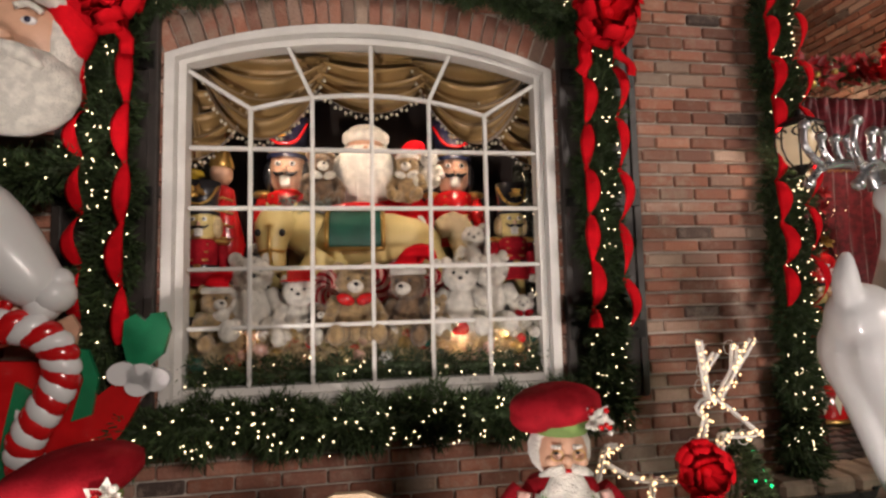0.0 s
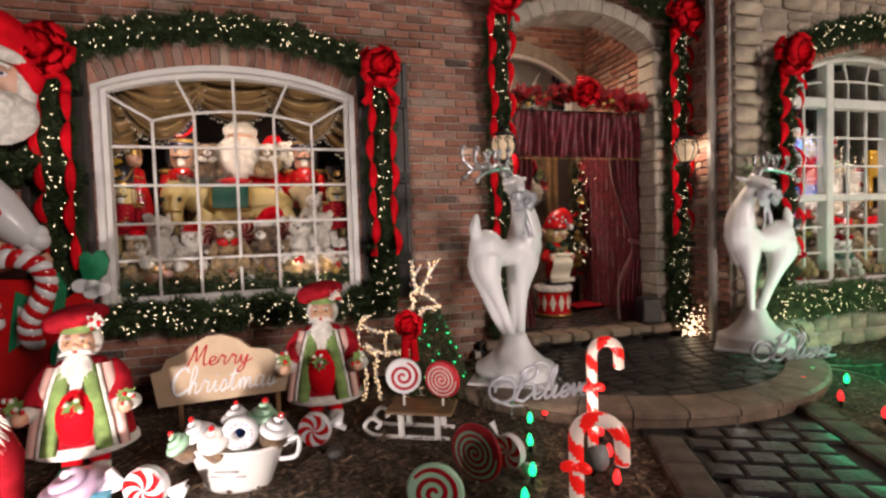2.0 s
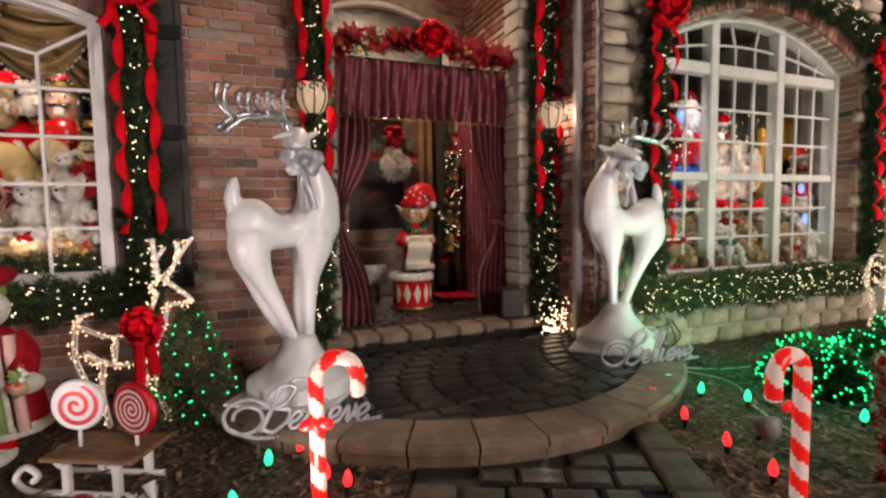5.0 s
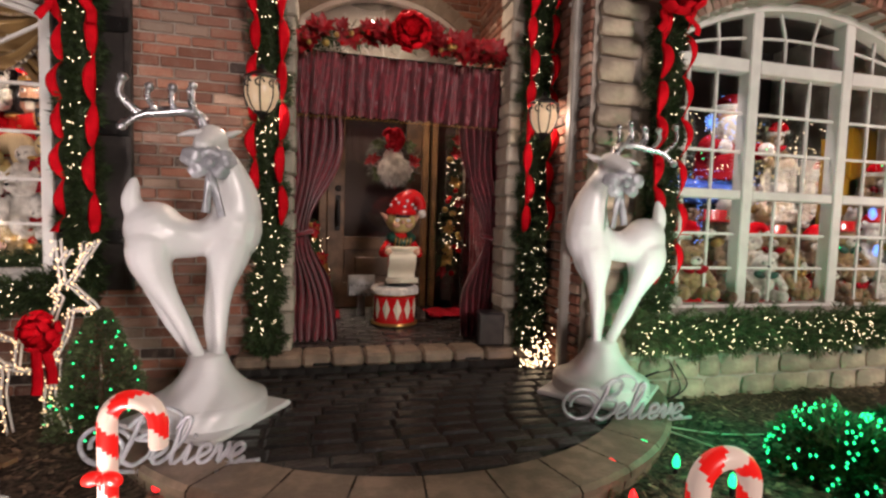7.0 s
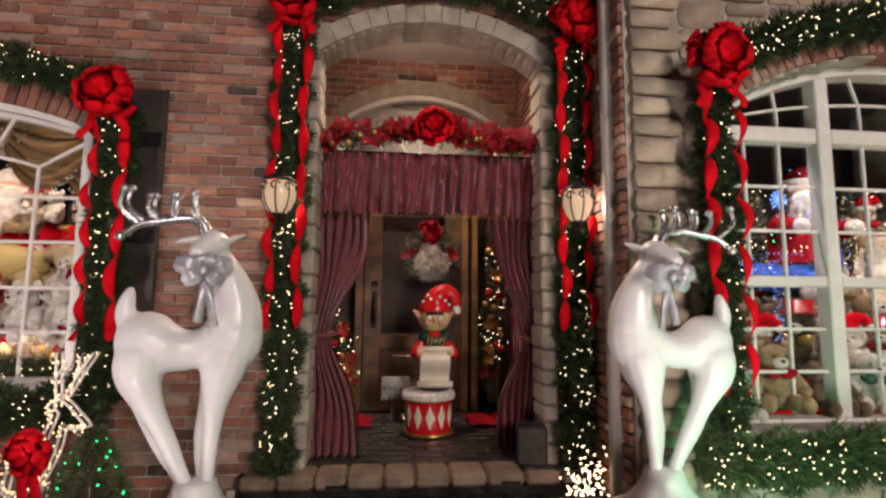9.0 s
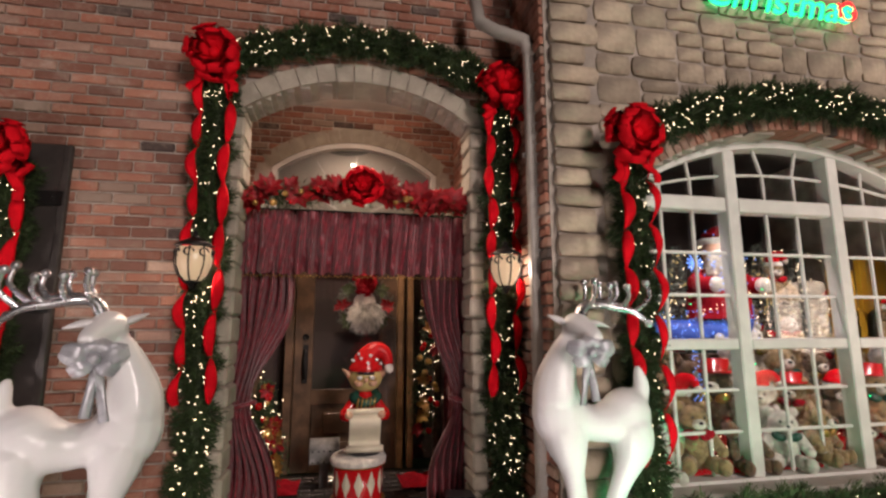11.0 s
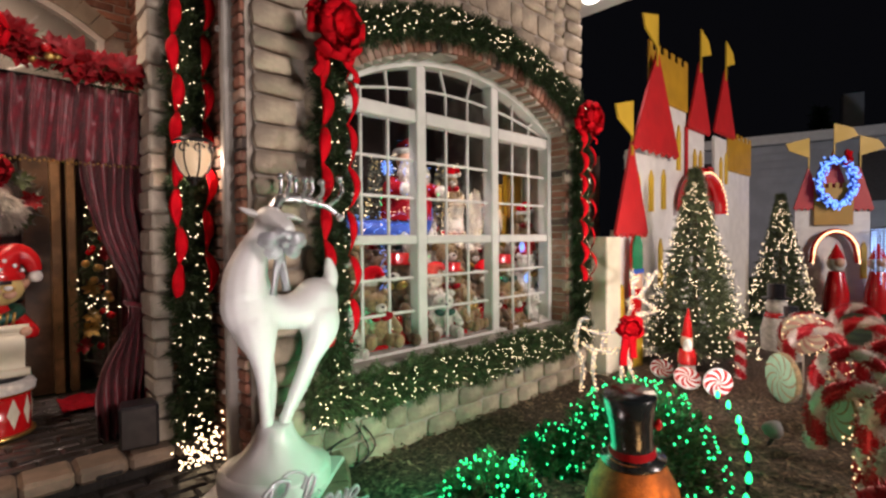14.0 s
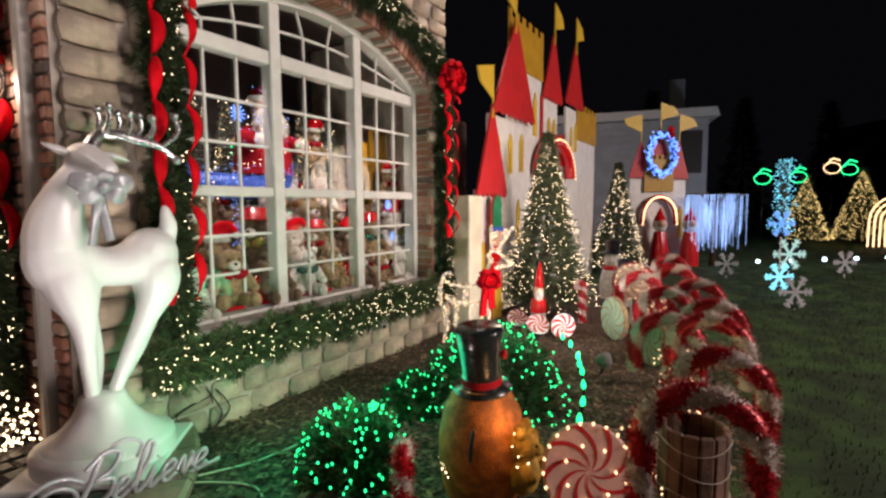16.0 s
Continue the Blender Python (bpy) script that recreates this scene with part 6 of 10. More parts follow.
# gold swag drapery at the top of the window
t = thing("swag_curtain", "gold satin swag drapery with tasselled fringe", "curtain")
def swag(x0, x1, ztop, dip, y, tilt=0.0):
    s2 = Shape()
    rows = []
    for i in range(25):
        v_ = i / 24
        row = []
        for j in range(33):
            u = j / 32
            sag = dip * (v_ ** 0.85) * (1 - (2 * u - 1) ** 2) ** 0.9
            row.append((x0 + (x1 - x0) * u, y - 0.045 * math.sin(v_ * 2 * math.pi * 4.2) * (1 - (2 * u - 1) ** 4) - 0.05 * v_ * (1 - (2 * u - 1) ** 2), ztop - sag - 0.05 * v_ + tilt * u))
        rows.append(row)
    s2.grid(rows, 0, True)
    s2.grid([[(a, b + 0.006, c) for a, b, c in r][::-1] for r in rows], 0, True)
    s2.build("swag", "gold_satin", t, fix=False)
    s2 = Shape()
    bulbs(s2, [(a, b - 0.005, c - 0.018 - 0.012 * (k % 2)) for k, (a, b, c) in enumerate(rows[-1])], 0.010)
    tagged(s2.build("tassels", "pale_cream", t, fix=False), "cream bead tassels", kind="stuff")


swag(-0.88, -0.22, 2.42, 0.44, 0.20)
swag(-0.42, 0.42, 2.48, 0.34, 0.23)
swag(0.22, 0.88, 2.42, 0.44, 0.20)
swag(-1.22, -0.55, 2.36, 0.50, 0.25, 0.05)
swag(0.55, 1.22, 2.40, 0.50, 0.25, -0.05)
for sd in (-1, 1):
    s2 = Shape()
    rows = [[(sd * (0.93 - 0.05 * i / 20) + sd * 0.10 * (u - 0.5) * (1 - 0.3 * i / 20), 0.20 + 0.02 * math.sin(u * 14), 2.35 - 0.50 * i / 20 - 0.08 * abs(u - 0.5)) for u in np.linspace(0, 1, 20)] for i in range(21)]
    s2.grid(rows, 0, True)
    s2.build("side_fall", "gold_satin", t, fix=False)

# ornaments and dry grass along the glass
for k in range(74):
    px = -0.82 + 1.64 * ((k * 0.618) % 1)
    y = rng.uniform(0.10, 0.20)
    cx, cz = deeper(px, rng.uniform(0.80, 0.99), y)
    s = Shape()
    r = rng.uniform(0.020, 0.042)
    s.ell((0, 0, 0), (r, r, r), 0, seg=12, rings=8)
    s.lathe((0, 0, r * 0.95), [(r * 0.25, 0), (r * 0.25, r * 0.25), (0.001, r * 0.3)], 1, 8)
    tagged(s.build("ornament", [("red_gloss", "gold", "white_gloss", "pink_candy", "red_gloss", "cream", "dark_green")[k % 7], "gold"], place=pose(cx, y, max(cz, DZ + r), rng.uniform(-40, 40), rng.uniform(-40, 40), 0)), ("shiny red glass ball ornament", "gold glass ball ornament", "white glass ball ornament", "pink candy ball ornament", "glossy red ball ornament", "cream ball ornament", "dark green ball ornament")[k % 7] + " behind the glass", "ornament", "window ornaments")
n = 4200
s = Shape()
bx = rng.uniform(-0.85, 0.85, n)
b_ = np.stack([bx, rng.uniform(0.10, 0.20, n), DZ + 0.05 + 0.20 * (0.35 + 0.65 * np.abs(np.sin(bx * 5.3 + 0.6))) * rng.uniform(0, 1, n)], -1)
blades(s, b_, np.stack([rng.normal(0, 0.8, n), rng.normal(-0.2, 0.3, n), np.abs(rng.normal(0.4, 0.3, n))], -1), 0.13, 0.0018)
tagged(s.build("dry_grass", "straw", fix=False), "tufts of dry pale grass along the glass", "dry grass", kind="stuff")
s = Shape()
bulbs(s, np.stack([rng.uniform(-0.84, 0.84, 60), rng.uniform(0.09, 0.16, 60), rng.uniform(0.74, 0.86, 60)], -1), 0.005)
tagged(s.build("window_lights", "bulb_warm", fix=False), "warm mini lights along the window floor", "string lights", kind="stuff")
for wx in (-0.5, -0.1, 0.5):
    t = thing("spot_lamp", "small glowing spot lamp on the display floor", "spot lamp", pose(wx, 0.16, DZ + 0.10), "display spots")
    s = Shape()
    s.lathe((0, 0, 0), [(0.001, 0.03), (0.03, 0.032), (0.036, 0.028)], 0, 14, rot=(-35, 0, 0))
    s.build("lens", "lamp_face", t)
    s = Shape()
    s.lathe((0, 0, 0), [(0.038, 0.028), (0.034, -0.02), (0.015, -0.045), (0.012, -0.09)], 0, 14, rot=(-35, 0, 0))
    s.build("can", "black_iron", t)

# ---- entry figures ----
drum = thing("toy_drum", "red and white diamond toy drum with gold rims", "drum", pose(3.17, 0.82, ZU) @ Matrix.Scale(1.06, 4))
s = Shape()
s.lathe((0, 0, 0), [(0.001, 0.0), (0.165, 0.0), (0.175, 0.03), (0.175, 0.27), (0.001, 0.272)], 0, 32)
shell = s.build("shell", "red_gloss", drum)
for k in range(12):
    a0 = 2 * math.pi * k / 12
    s = Shape()
    pts = []
    for da, zz in ((0, 0.06), (math.pi / 12 * 0.72, 0.15), (0, 0.24), (-math.pi / 12 * 0.72, 0.15)):
        pts.append((0.178 * math.cos(a0 + da), 0.178 * math.sin(a0 + da), zz))
    c = (0.182 * math.cos(a0), 0.182 * math.sin(a0), 0.15)
    s.add(pts + [c], [(0, 1, 4), (1, 2, 4), (2, 3, 4), (3, 0, 4)], 0, False)
    s.build("diamond", "pale_cream", shell)
for zz, rr in ((0.02, 0.185), (0.27, 0.185)):
    s = Shape()
    s.tube([(rr * math.cos(a), rr * math.sin(a), zz) for a in np.linspace(0, 2 * math.pi, 33)], 0.014, 0, 8, cap=False)
    s.build("rim", "gold", drum)
s = Shape()
s.lathe((0, 0, 0.27), [(0.20, 0.0), (0.205, 0.03), (0.19, 0.055), (0.001, 0.06)], 0, 28)
s.build("drumhead", "fur_white", drum)
# elf statue reading a scroll
s = Shape()
s.lathe((0, 0, 0.0), [(0.001, 0), (0.12, 0), (0.12, 0.03), (0.10, 0.05)], K["black_paint"], 20)
s.lathe((0, 0.02, 0.05), [(0.09, 0), (0.10, 0.12), (0.095, 0.26), (0.07, 0.36), (0.03, 0.40)], K["red_gloss"], 18)
s.tube(curve([(-0.09, -0.04, 0.40), (0, -0.085, 0.36), (0.09, -0.04, 0.40), (0, 0.08, 0.42), (-0.09, -0.04, 0.40)], 20), 0.034, K["dark_green"], 9)
for k in range(5):
    s.tube([(-0.06 + 0.03 * k, -0.105, 0.33), (-0.05 + 0.03 * k, -0.115, 0.40)], 0.007, K["gold"], 6)
rows = [[(-0.11 + 0.22 * j / 8, -0.13 - 0.035 * math.sin(u * 5.5), 0.30 - 0.24 * u) for j in range(9)] for u in np.linspace(0, 1, 16)]
s.grid(rows, K["pale_cream"], True)
s.grid([[(x, y + 0.012, z) for x, y, z in r][::-1] for r in rows], K["pale_cream"], True)
s.tube([(-0.13, -0.13, 0.31), (0.13, -0.13, 0.31)], 0.022, K["pale_cream"], 10)
s.tube([(-0.13, -0.135, 0.055), (0.13, -0.135, 0.055)], 0.024, K["pale_cream"], 10)
for sd in (-1, 1):
    s.tube(curve([(sd * 0.085, 0, 0.36), (sd * 0.15, -0.04, 0.27), (sd * 0.12, -0.13, 0.28)], 8), [0.04, 0.038, 0.03], K["red_gloss"], 10)
    s.ell((sd * 0.115, -0.14, 0.29), 0.03, K["skin_paint"], seg=9, rings=6)
    s.tube([(sd * 0.11, 0, 0.55), (sd * 0.17, 0, 0.60)], [0.03, 0.004], K["skin_paint"], 8)
    s.ell((sd * 0.045, -0.105, 0.545), (0.022, 0.012, 0.018), K["white_gloss"], seg=9, rings=6)
    s.tube([(sd * 0.045 + 0.03 * math.cos(a), -0.118, 0.54 + 0.022 * math.sin(a)) for a in np.linspace(0, 2 * math.pi, 14)], 0.004, K["gold"], 5, cap=False)
    s.ell((sd * 0.05, -0.095, 0.505), (0.034, 0.025, 0.028), K["skin_paint"], seg=9, rings=6)
s.ell((0, 0, 0.535), (0.125, 0.11, 0.105), K["cream"])
s.tube([(-0.06, -0.115, 0.575), (0.06, -0.115, 0.575)], 0.012, K["black_paint"], 7)
s.ell((0, -0.12, 0.525), 0.018, K["skin_paint"], seg=8, rings=6)
s.lathe((0, 0, 0.585), [(0.125, 0), (0.132, 0.02), (0.12, 0.045)], K["red_gloss"], 20)
s.tube(curve([(0, 0.0, 0.60), (0.02, 0, 0.68), (0.09, 0, 0.735), (0.15, -0.01, 0.70), (0.17, -0.02, 0.63)], 16), [0.122, 0.105, 0.08, 0.06, 0.045, 0.035], K["red_gloss"], 14)
for a in range(14):
    s.ell((0.11 * math.cos(a * 2.4) * (1 - a / 30), -0.03 + 0.095 * math.sin(a * 2.4) * (1 - a / 30) - 0.02, 0.64 + 0.006 * a), 0.012, K["white_gloss"], seg=6, rings=5)
s.ell((0.172, -0.02, 0.60), 0.036, K["fur_white"], seg=10, rings=7)
finish(s, "elf_statue", "painted elf statue with spectacles reading a long scroll", "statue", pose(3.21, 0.82, ZU + 0.35) @ Matrix.Scale(1.07, 4))
# grey riveted letter box behind
t = thing("letter_box", "small grey riveted metal letter box beside the door", "letter box", pose(2.90, 1.20, ZU) @ Matrix.Scale(0.72, 4))
s = Shape()
s.box((0, 0, 0.36), (0.34, 0.22, 0.16), bev=0.01)
s.build("body", "grey_plastic", t)
s = Shape()
s.tube([(-0.17, 0, 0.44), (0.17, 0, 0.44)], 0.11, 0, 16)
s.build("lid", "grey_plastic", t)
s = Shape()
s.box((0, 0, 0.14), (0.10, 0.10, 0.28), bev=0.01)
s.build("post", "grey_plastic", t)
for k in range(5):
    for zz in (0.30, 0.42):
        s = Shape()
        s.ell((-0.13 + 0.065 * k, -0.112, zz), (0.012, 0.005, 0.012), seg=8, rings=5)
        s.build("rivet", "black_iron", t)
# wreath with Santa face on the door
t = thing("wreath", "red ribboned Santa wreath hung on the door glass", "wreath", pose(3.22, 1.56, 1.70) @ Matrix.Scale(1.25, 4))
s = Shape()
pos_, tan, _ = along([(0.17 * math.cos(a), 0, 0.17 * math.sin(a)) for a in np.linspace(0, 2 * math.pi, 24)], 1300)
blades(s, pos_ + rng.normal(0, 0.02, pos_.shape), rng.normal(size=pos_.shape) + np.array([0, -0.5, 0]), 0.055, 0.004)
s.build("greenery", "fir_silver", t, fix=False)
bow(0, -0.06, 0.17, 0.10, "", parent=t, mt="red_cloth")
for k in range(8):
    a = 2 * math.pi * k / 8
    s = Shape()
    petals(s, (0.17 * math.cos(a), -0.04, 0.17 * math.sin(a)), 0.075, 7, 0)
    s.build("flower", ("leaf_red", "fir_light")[k % 2], t, fix=False)
s = Shape()
s.ell((0, -0.04, 0.02), (0.085, 0.05, 0.09), 0)
n = 700
d = rng.normal(size=(n, 3))
d[:, 1] = -np.abs(d[:, 1])
d /= np.linalg.norm(d, axis=1, keepdims=True)
blades(s, np.array((0.01, -0.05, -0.07)) + d * np.array((0.11, 0.05, 0.10)), d * 0.5 + np.array([0, -0.1, -0.5]), 0.06, 0.006, 0)
s.ell((0.01, -0.05, -0.07), (0.11, 0.05, 0.10), 0)
s.build("santa_face", "fur_white", t, fix=False)

# ---- lettered signs ----
def words(text, size, extrude, mt, parent, place, shear=0.0, bevel=0.0, name="lettering"):
    cu = bpy.data.curves.new(name, "FONT")
    cu.body, cu.size, cu.extrude, cu.align_x, cu.shear, cu.bevel_depth = text, size, extrude, "CENTER", shear, bevel
    tmp = new("letters_tmp", cu)
    dg = bpy.context.evaluated_depsgraph_get()
    me = bpy.data.meshes.new_from_object(tmp.evaluated_get(dg))
    bpy.data.objects.remove(tmp)
    bpy.data.curves.remove(cu)
    me.materials.clear()
    me.materials.append(MATS[mt])
    ob = new(name, me)
    ob.parent = parent
    ob.matrix_basis = place
    return ob


PEN = {
    "B": (0.62, [[(0.16, 1.0), (0.11, 0.5), (0.02, 0.0)], [(-0.05, 0.8), (0.2, 1.06), (0.52, 0.98), (0.46, 0.68), (0.2, 0.54), (0.54, 0.48), (0.58, 0.2), (0.32, -0.03), (0.02, 0.08)]]),
    "M": (0.80, [[(0.0, 0.0), (0.15, 0.5), (0.25, 1.0), (0.3, 0.5), (0.34, 0.22), (0.5, 0.7), (0.62, 1.0), (0.6, 0.4), (0.66, 0.02), (0.8, 0.12)]]),
    "C": (0.62, [[(0.55, 0.8), (0.45, 1.0), (0.2, 0.85), (0.05, 0.4), (0.2, 0.02), (0.45, 0.05), (0.62, 0.2)]]),
    "e": (0.36, [[(0.0, 0.12), (0.2, 0.2), (0.28, 0.33), (0.18, 0.42), (0.06, 0.3), (0.08, 0.08), (0.2, 0.0), (0.36, 0.12)]]),
    "l": (0.32, [[(0.0, 0.12), (0.2, 0.5), (0.24, 0.9), (0.14, 1.0), (0.08, 0.8), (0.1, 0.15), (0.18, 0.0), (0.32, 0.12)]]),
    "i": (0.28, [[(0.0, 0.12), (0.1, 0.42), (0.09, 0.1), (0.15, 0.0), (0.28, 0.12)], [(0.12, 0.58), (0.14, 0.61)]]),
    "v": (0.36, [[(0.0, 0.15), (0.08, 0.4), (0.14, 0.3), (0.18, 0.02), (0.3, 0.3), (0.28, 0.44), (0.36, 0.12)]]),
    "r": (0.42, [[(0.0, 0.12), (0.1, 0.42), (0.14, 0.48), (0.2, 0.38), (0.28, 0.4), (0.26, 0.1), (0.32, 0.0), (0.42, 0.12)]]),
    "y": (0.42, [[(0.0, 0.15), (0.06, 0.4), (0.08, 0.1), (0.18, 0.03), (0.3, 0.4), (0.24, -0.2), (0.1, -0.42), (0.02, -0.3), (0.2, -0.05), (0.5, 0.2)]]),
    "h": (0.44, [[(0.0, 0.12), (0.2, 0.55), (0.22, 0.95), (0.13, 1.0), (0.08, 0.75), (0.06, 0.0), (0.12, 0.3), (0.22, 0.42), (0.28, 0.28), (0.28, 0.06), (0.34, 0.0), (0.44, 0.12)]]),
    "s": (0.32, [[(0.0, 0.12), (0.14, 0.44), (0.22, 0.2), (0.14, 0.0), (0.03, 0.06), (0.2, 0.05), (0.32, 0.12)]]),
    "t": (0.30, [[(0.0, 0.12), (0.15, 0.8), (0.1, 0.1), (0.16, 0.0), (0.3, 0.12)], [(-0.02, 0.55), (0.28, 0.6)]]),
    "m": (0.58, [[(0.0, 0.12), (0.08, 0.4), (0.08, 0.0), (0.16, 0.38), (0.24, 0.36), (0.24, 0.0), (0.34, 0.38), (0.42, 0.34), (0.42, 0.06), (0.48, 0.0), (0.58, 0.12)]]),
    "a": (0.44, [[(0.28, 0.36), (0.14, 0.42), (0.04, 0.2), (0.1, 0.02), (0.24, 0.15), (0.29, 0.4), (0.28, 0.06), (0.34, 0.0), (0.44, 0.12)]]),
}


def pen_text(text, width, height, nib, mt, parent, place, slant=0.28, flat=0.5):
    """A word in joined handwriting, each letter a part made of rounded strokes."""
    total = sum(PEN[c][0] for c in text)
    kx, x = width / total, -width / 2
    for c in text:
        s2 = Shape()
        for st in PEN[c][1]:
            s2.tube(curve([(x + u * kx + slant * v * height, 0, v * height) for u, v in st], 5 * len(st)), nib, 0, 7, flat=flat)
        s2.build("letter", mt, parent, place=place)
        x += PEN[c][0] * kx


def believe(x, y, z, rz, label):
    t = thing("word_sign", label, "sign", pose(x, y, z, 0, 0, rz), "glitter word signs")
    pen_text("Believe", 0.50, 0.20, 0.011, "silver_glitter", t, pose(0.06, 0, 0.035), 0.35, 0.9)
    s2 = Shape()
    s2.tube([(-0.25 + 0.115 * math.cos(a) * (1 - a / 18), 0.012, 0.10 + 0.10 * math.sin(a) * (1 - a / 18)) for a in np.linspace(0.4, 9.5, 44)], 0.010, 0, 7)
    s2.tube(curve([(-0.33, 0.01, 0.06), (-0.2, 0.01, 0.0), (0.0, 0.01, 0.005), (0.2, 0.01, 0.02), (0.38, 0.01, 0.04)], 20), 0.009, 0, 7)
    s2.tube(curve([(-0.10, 0.012, 0.20), (-0.02, 0.012, 0.27), (0.06, 0.012, 0.24), (0.04, 0.012, 0.18)], 14), 0.008, 0, 7)
    s2.build("flourish", "silver_glitter", t)
    for sx_ in (-0.2, 0.2):
        s2 = Shape()
        s2.box((sx_, 0.012, -0.02), (0.012, 0.012, 0.13), bev=0.002)
        s2.build("stake", "silver", t)


believe(1.92, -1.30, 0.03, -8, "silver glitter word sign reading Believe before a reindeer")
believe(4.17, -1.20, 0.03, -10, "silver glitter word sign reading Believe on the rim")

t = thing("wooden_sign", "arched pale wooden sign with painted Merry Christmas", "sign", pose(-0.04, -0.80, 0.0, 0, 0, -17))
out = [(-0.43, 0.10), (0.46, 0.20), (0.46, 0.38), (0.36, 0.40), (0.30, 0.46), (0.18, 0.47), (0.10, 0.53), (0.0, 0.56), (-0.10, 0.55), (-0.20, 0.49), (-0.28, 0.44), (-0.36, 0.41), (-0.40, 0.34), (-0.47, 0.32)]
s = Shape()
s.plate(out, 0.022)
s.build("board", "sign_board", t)
pen_text("Merry", 0.40, 0.13, 0.0085, "red_paint", t, pose(-0.03, -0.003, 0.37, 0, -3, 0), 0.3)
pen_text("Christmas", 0.68, 0.17, 0.0105, "white_gloss", t, pose(-0.01, -0.003, 0.205, 0, -5, 0), 0.3)
for sx_ in (-0.3, 0.33):
    s = Shape()
    s.box((sx_, 0.03, 0.03), (0.025, 0.02, 0.36), bev=0.003)
    s.build("stake", "light_wood", t)

# ---- planter of cupcakes ----
t = thing("tub_planter", "white oval tub with twin handles holding cupcakes", "planter", pose(0.12, -1.55, Z0, 0, 0, -18))
s = Shape()
s.lathe((0, 0, 0), [(0.001, 0.005), (0.15, 0.0), (0.165, 0.02), (0.235, 0.20), (0.25, 0.215), (0.24, 0.225), (0.222, 0.215), (0.16, 0.06), (0.001, 0.055)], 0, 32, squash=0.55)
s.build("tub", "white_paint", t)
for sd in (-1, 1):
    s = Shape()
    s.tube(curve([(sd * 0.235, 0, 0.20), (sd * 0.31, 0, 0.24), (sd * 0.30, 0, 0.15), (sd * 0.215, 0, 0.13)], 12), 0.012, 0, 8)
    s.build("handle", "white_gloss", t)
for k, (bw_, bz) in enumerate(((0.12, 0.125), (0.17, 0.095), (0.13, 0.07))):
    s = Shape()
    s.box((0.0, -0.118 + 0.016 * k, bz), (bw_, 0.006, 0.012), bev=0.001)
    s.build("print_bar", "grey_plastic", t)


def cupcake(x, y, z, k, tilt, top, label):
    t = thing("cupcake", label, "cupcake", pose(x, y, z, tilt[0], tilt[1], 0) @ Matrix.Scale(k, 4), "cupcakes")
    s2 = Shape()
    s2.lathe((0, 0, 0), [(0.001, 0), (0.045, 0), (0.065, 0.06), (0.001, 0.062)], 0, 20)
    cup = s2.build("cup", ("light_wood", "blue_paint", "fur_brown")[int(k * 100) % 3], t)
    s2 = Shape()
    pts = [((0.06 - 0.055 * u) * math.cos(u * 19), (0.06 - 0.055 * u) * math.sin(u * 19), 0.075 + 0.085 * u) for u in np.linspace(0, 1, 60)]
    s2.tube(pts, [0.026 - 0.018 * u for u in np.linspace(0, 1, 60)], 0, 8)
    icing = s2.build("icing", top, t)
    s2 = Shape()
    s2.ell((0, 0, 0.17), 0.014, seg=8, rings=6)
    s2.build("cherry", "red_gloss", icing)


for k, (x, y, z, kk, tl) in enumerate(((-0.03, -1.52, 0.13, 1.05, (10, -15)), (0.05, -1.60, 0.12, 1.1, (25, -5)), (0.12, -1.50, 0.17, 1.0, (0, 0)), (0.23, -1.54, 0.16, 1.15, (5, 10)), (0.28, -1.60, 0.13, 1.1, (15, 20)), (-0.08, -1.56, 0.12, 0.95, (10, -30)))):
    cupcake(x, y, z, kk, tl, ("white_gloss", "snow_lit", "white_gloss", "mint")[k % 4 if k != 5 else 3], ("white-iced toy cupcake in the tub", "swirl-iced toy cupcake in the tub")[k % 2])
t = thing("cupcake", "large toy cupcake with blue and lilac icing on the mulch", "cupcake", pose(-0.52, -1.60, Z0, 8, -10, 0), "cupcakes")
s = Shape()
s.lathe((0, 0, 0), [(0.001, 0), (0.095, 0), (0.135, 0.09), (0.001, 0.10)], 0, 24)
s.build("cup", "blue_icing", t)
s = Shape()
s.tube([((0.125 - 0.11 * u) * math.cos(u * 16), (0.125 - 0.11 * u) * math.sin(u * 16), 0.11 + 0.11 * u) for u in np.linspace(0, 1, 60)], [0.048 - 0.030 * u for u in np.linspace(0, 1, 60)], 0, 9)
s.build("icing", "lilac_icing", t)
t = thing("toy_doughnut", "white-iced toy doughnut standing in the tub", "doughnut", pose(0.15, -1.64, 0.235))
s = Shape()
s.tube([(0.055 * math.cos(a), 0, 0.055 * math.sin(a)) for a in np.linspace(0, 2 * math.pi, 28)], 0.030, 0, 12, cap=False)
s.build("ring", "white_gloss", t)
for k in range(16):
    s = Shape()
    a = k * 2.4
    s.box((0.055 * math.cos(a), -0.031, 0.055 * math.sin(a)), (0.012, 0.004, 0.004), rot=(0, k * 50, 0))
    s.build("sprinkle", ("red_gloss", "blue_paint")[k % 2], t)


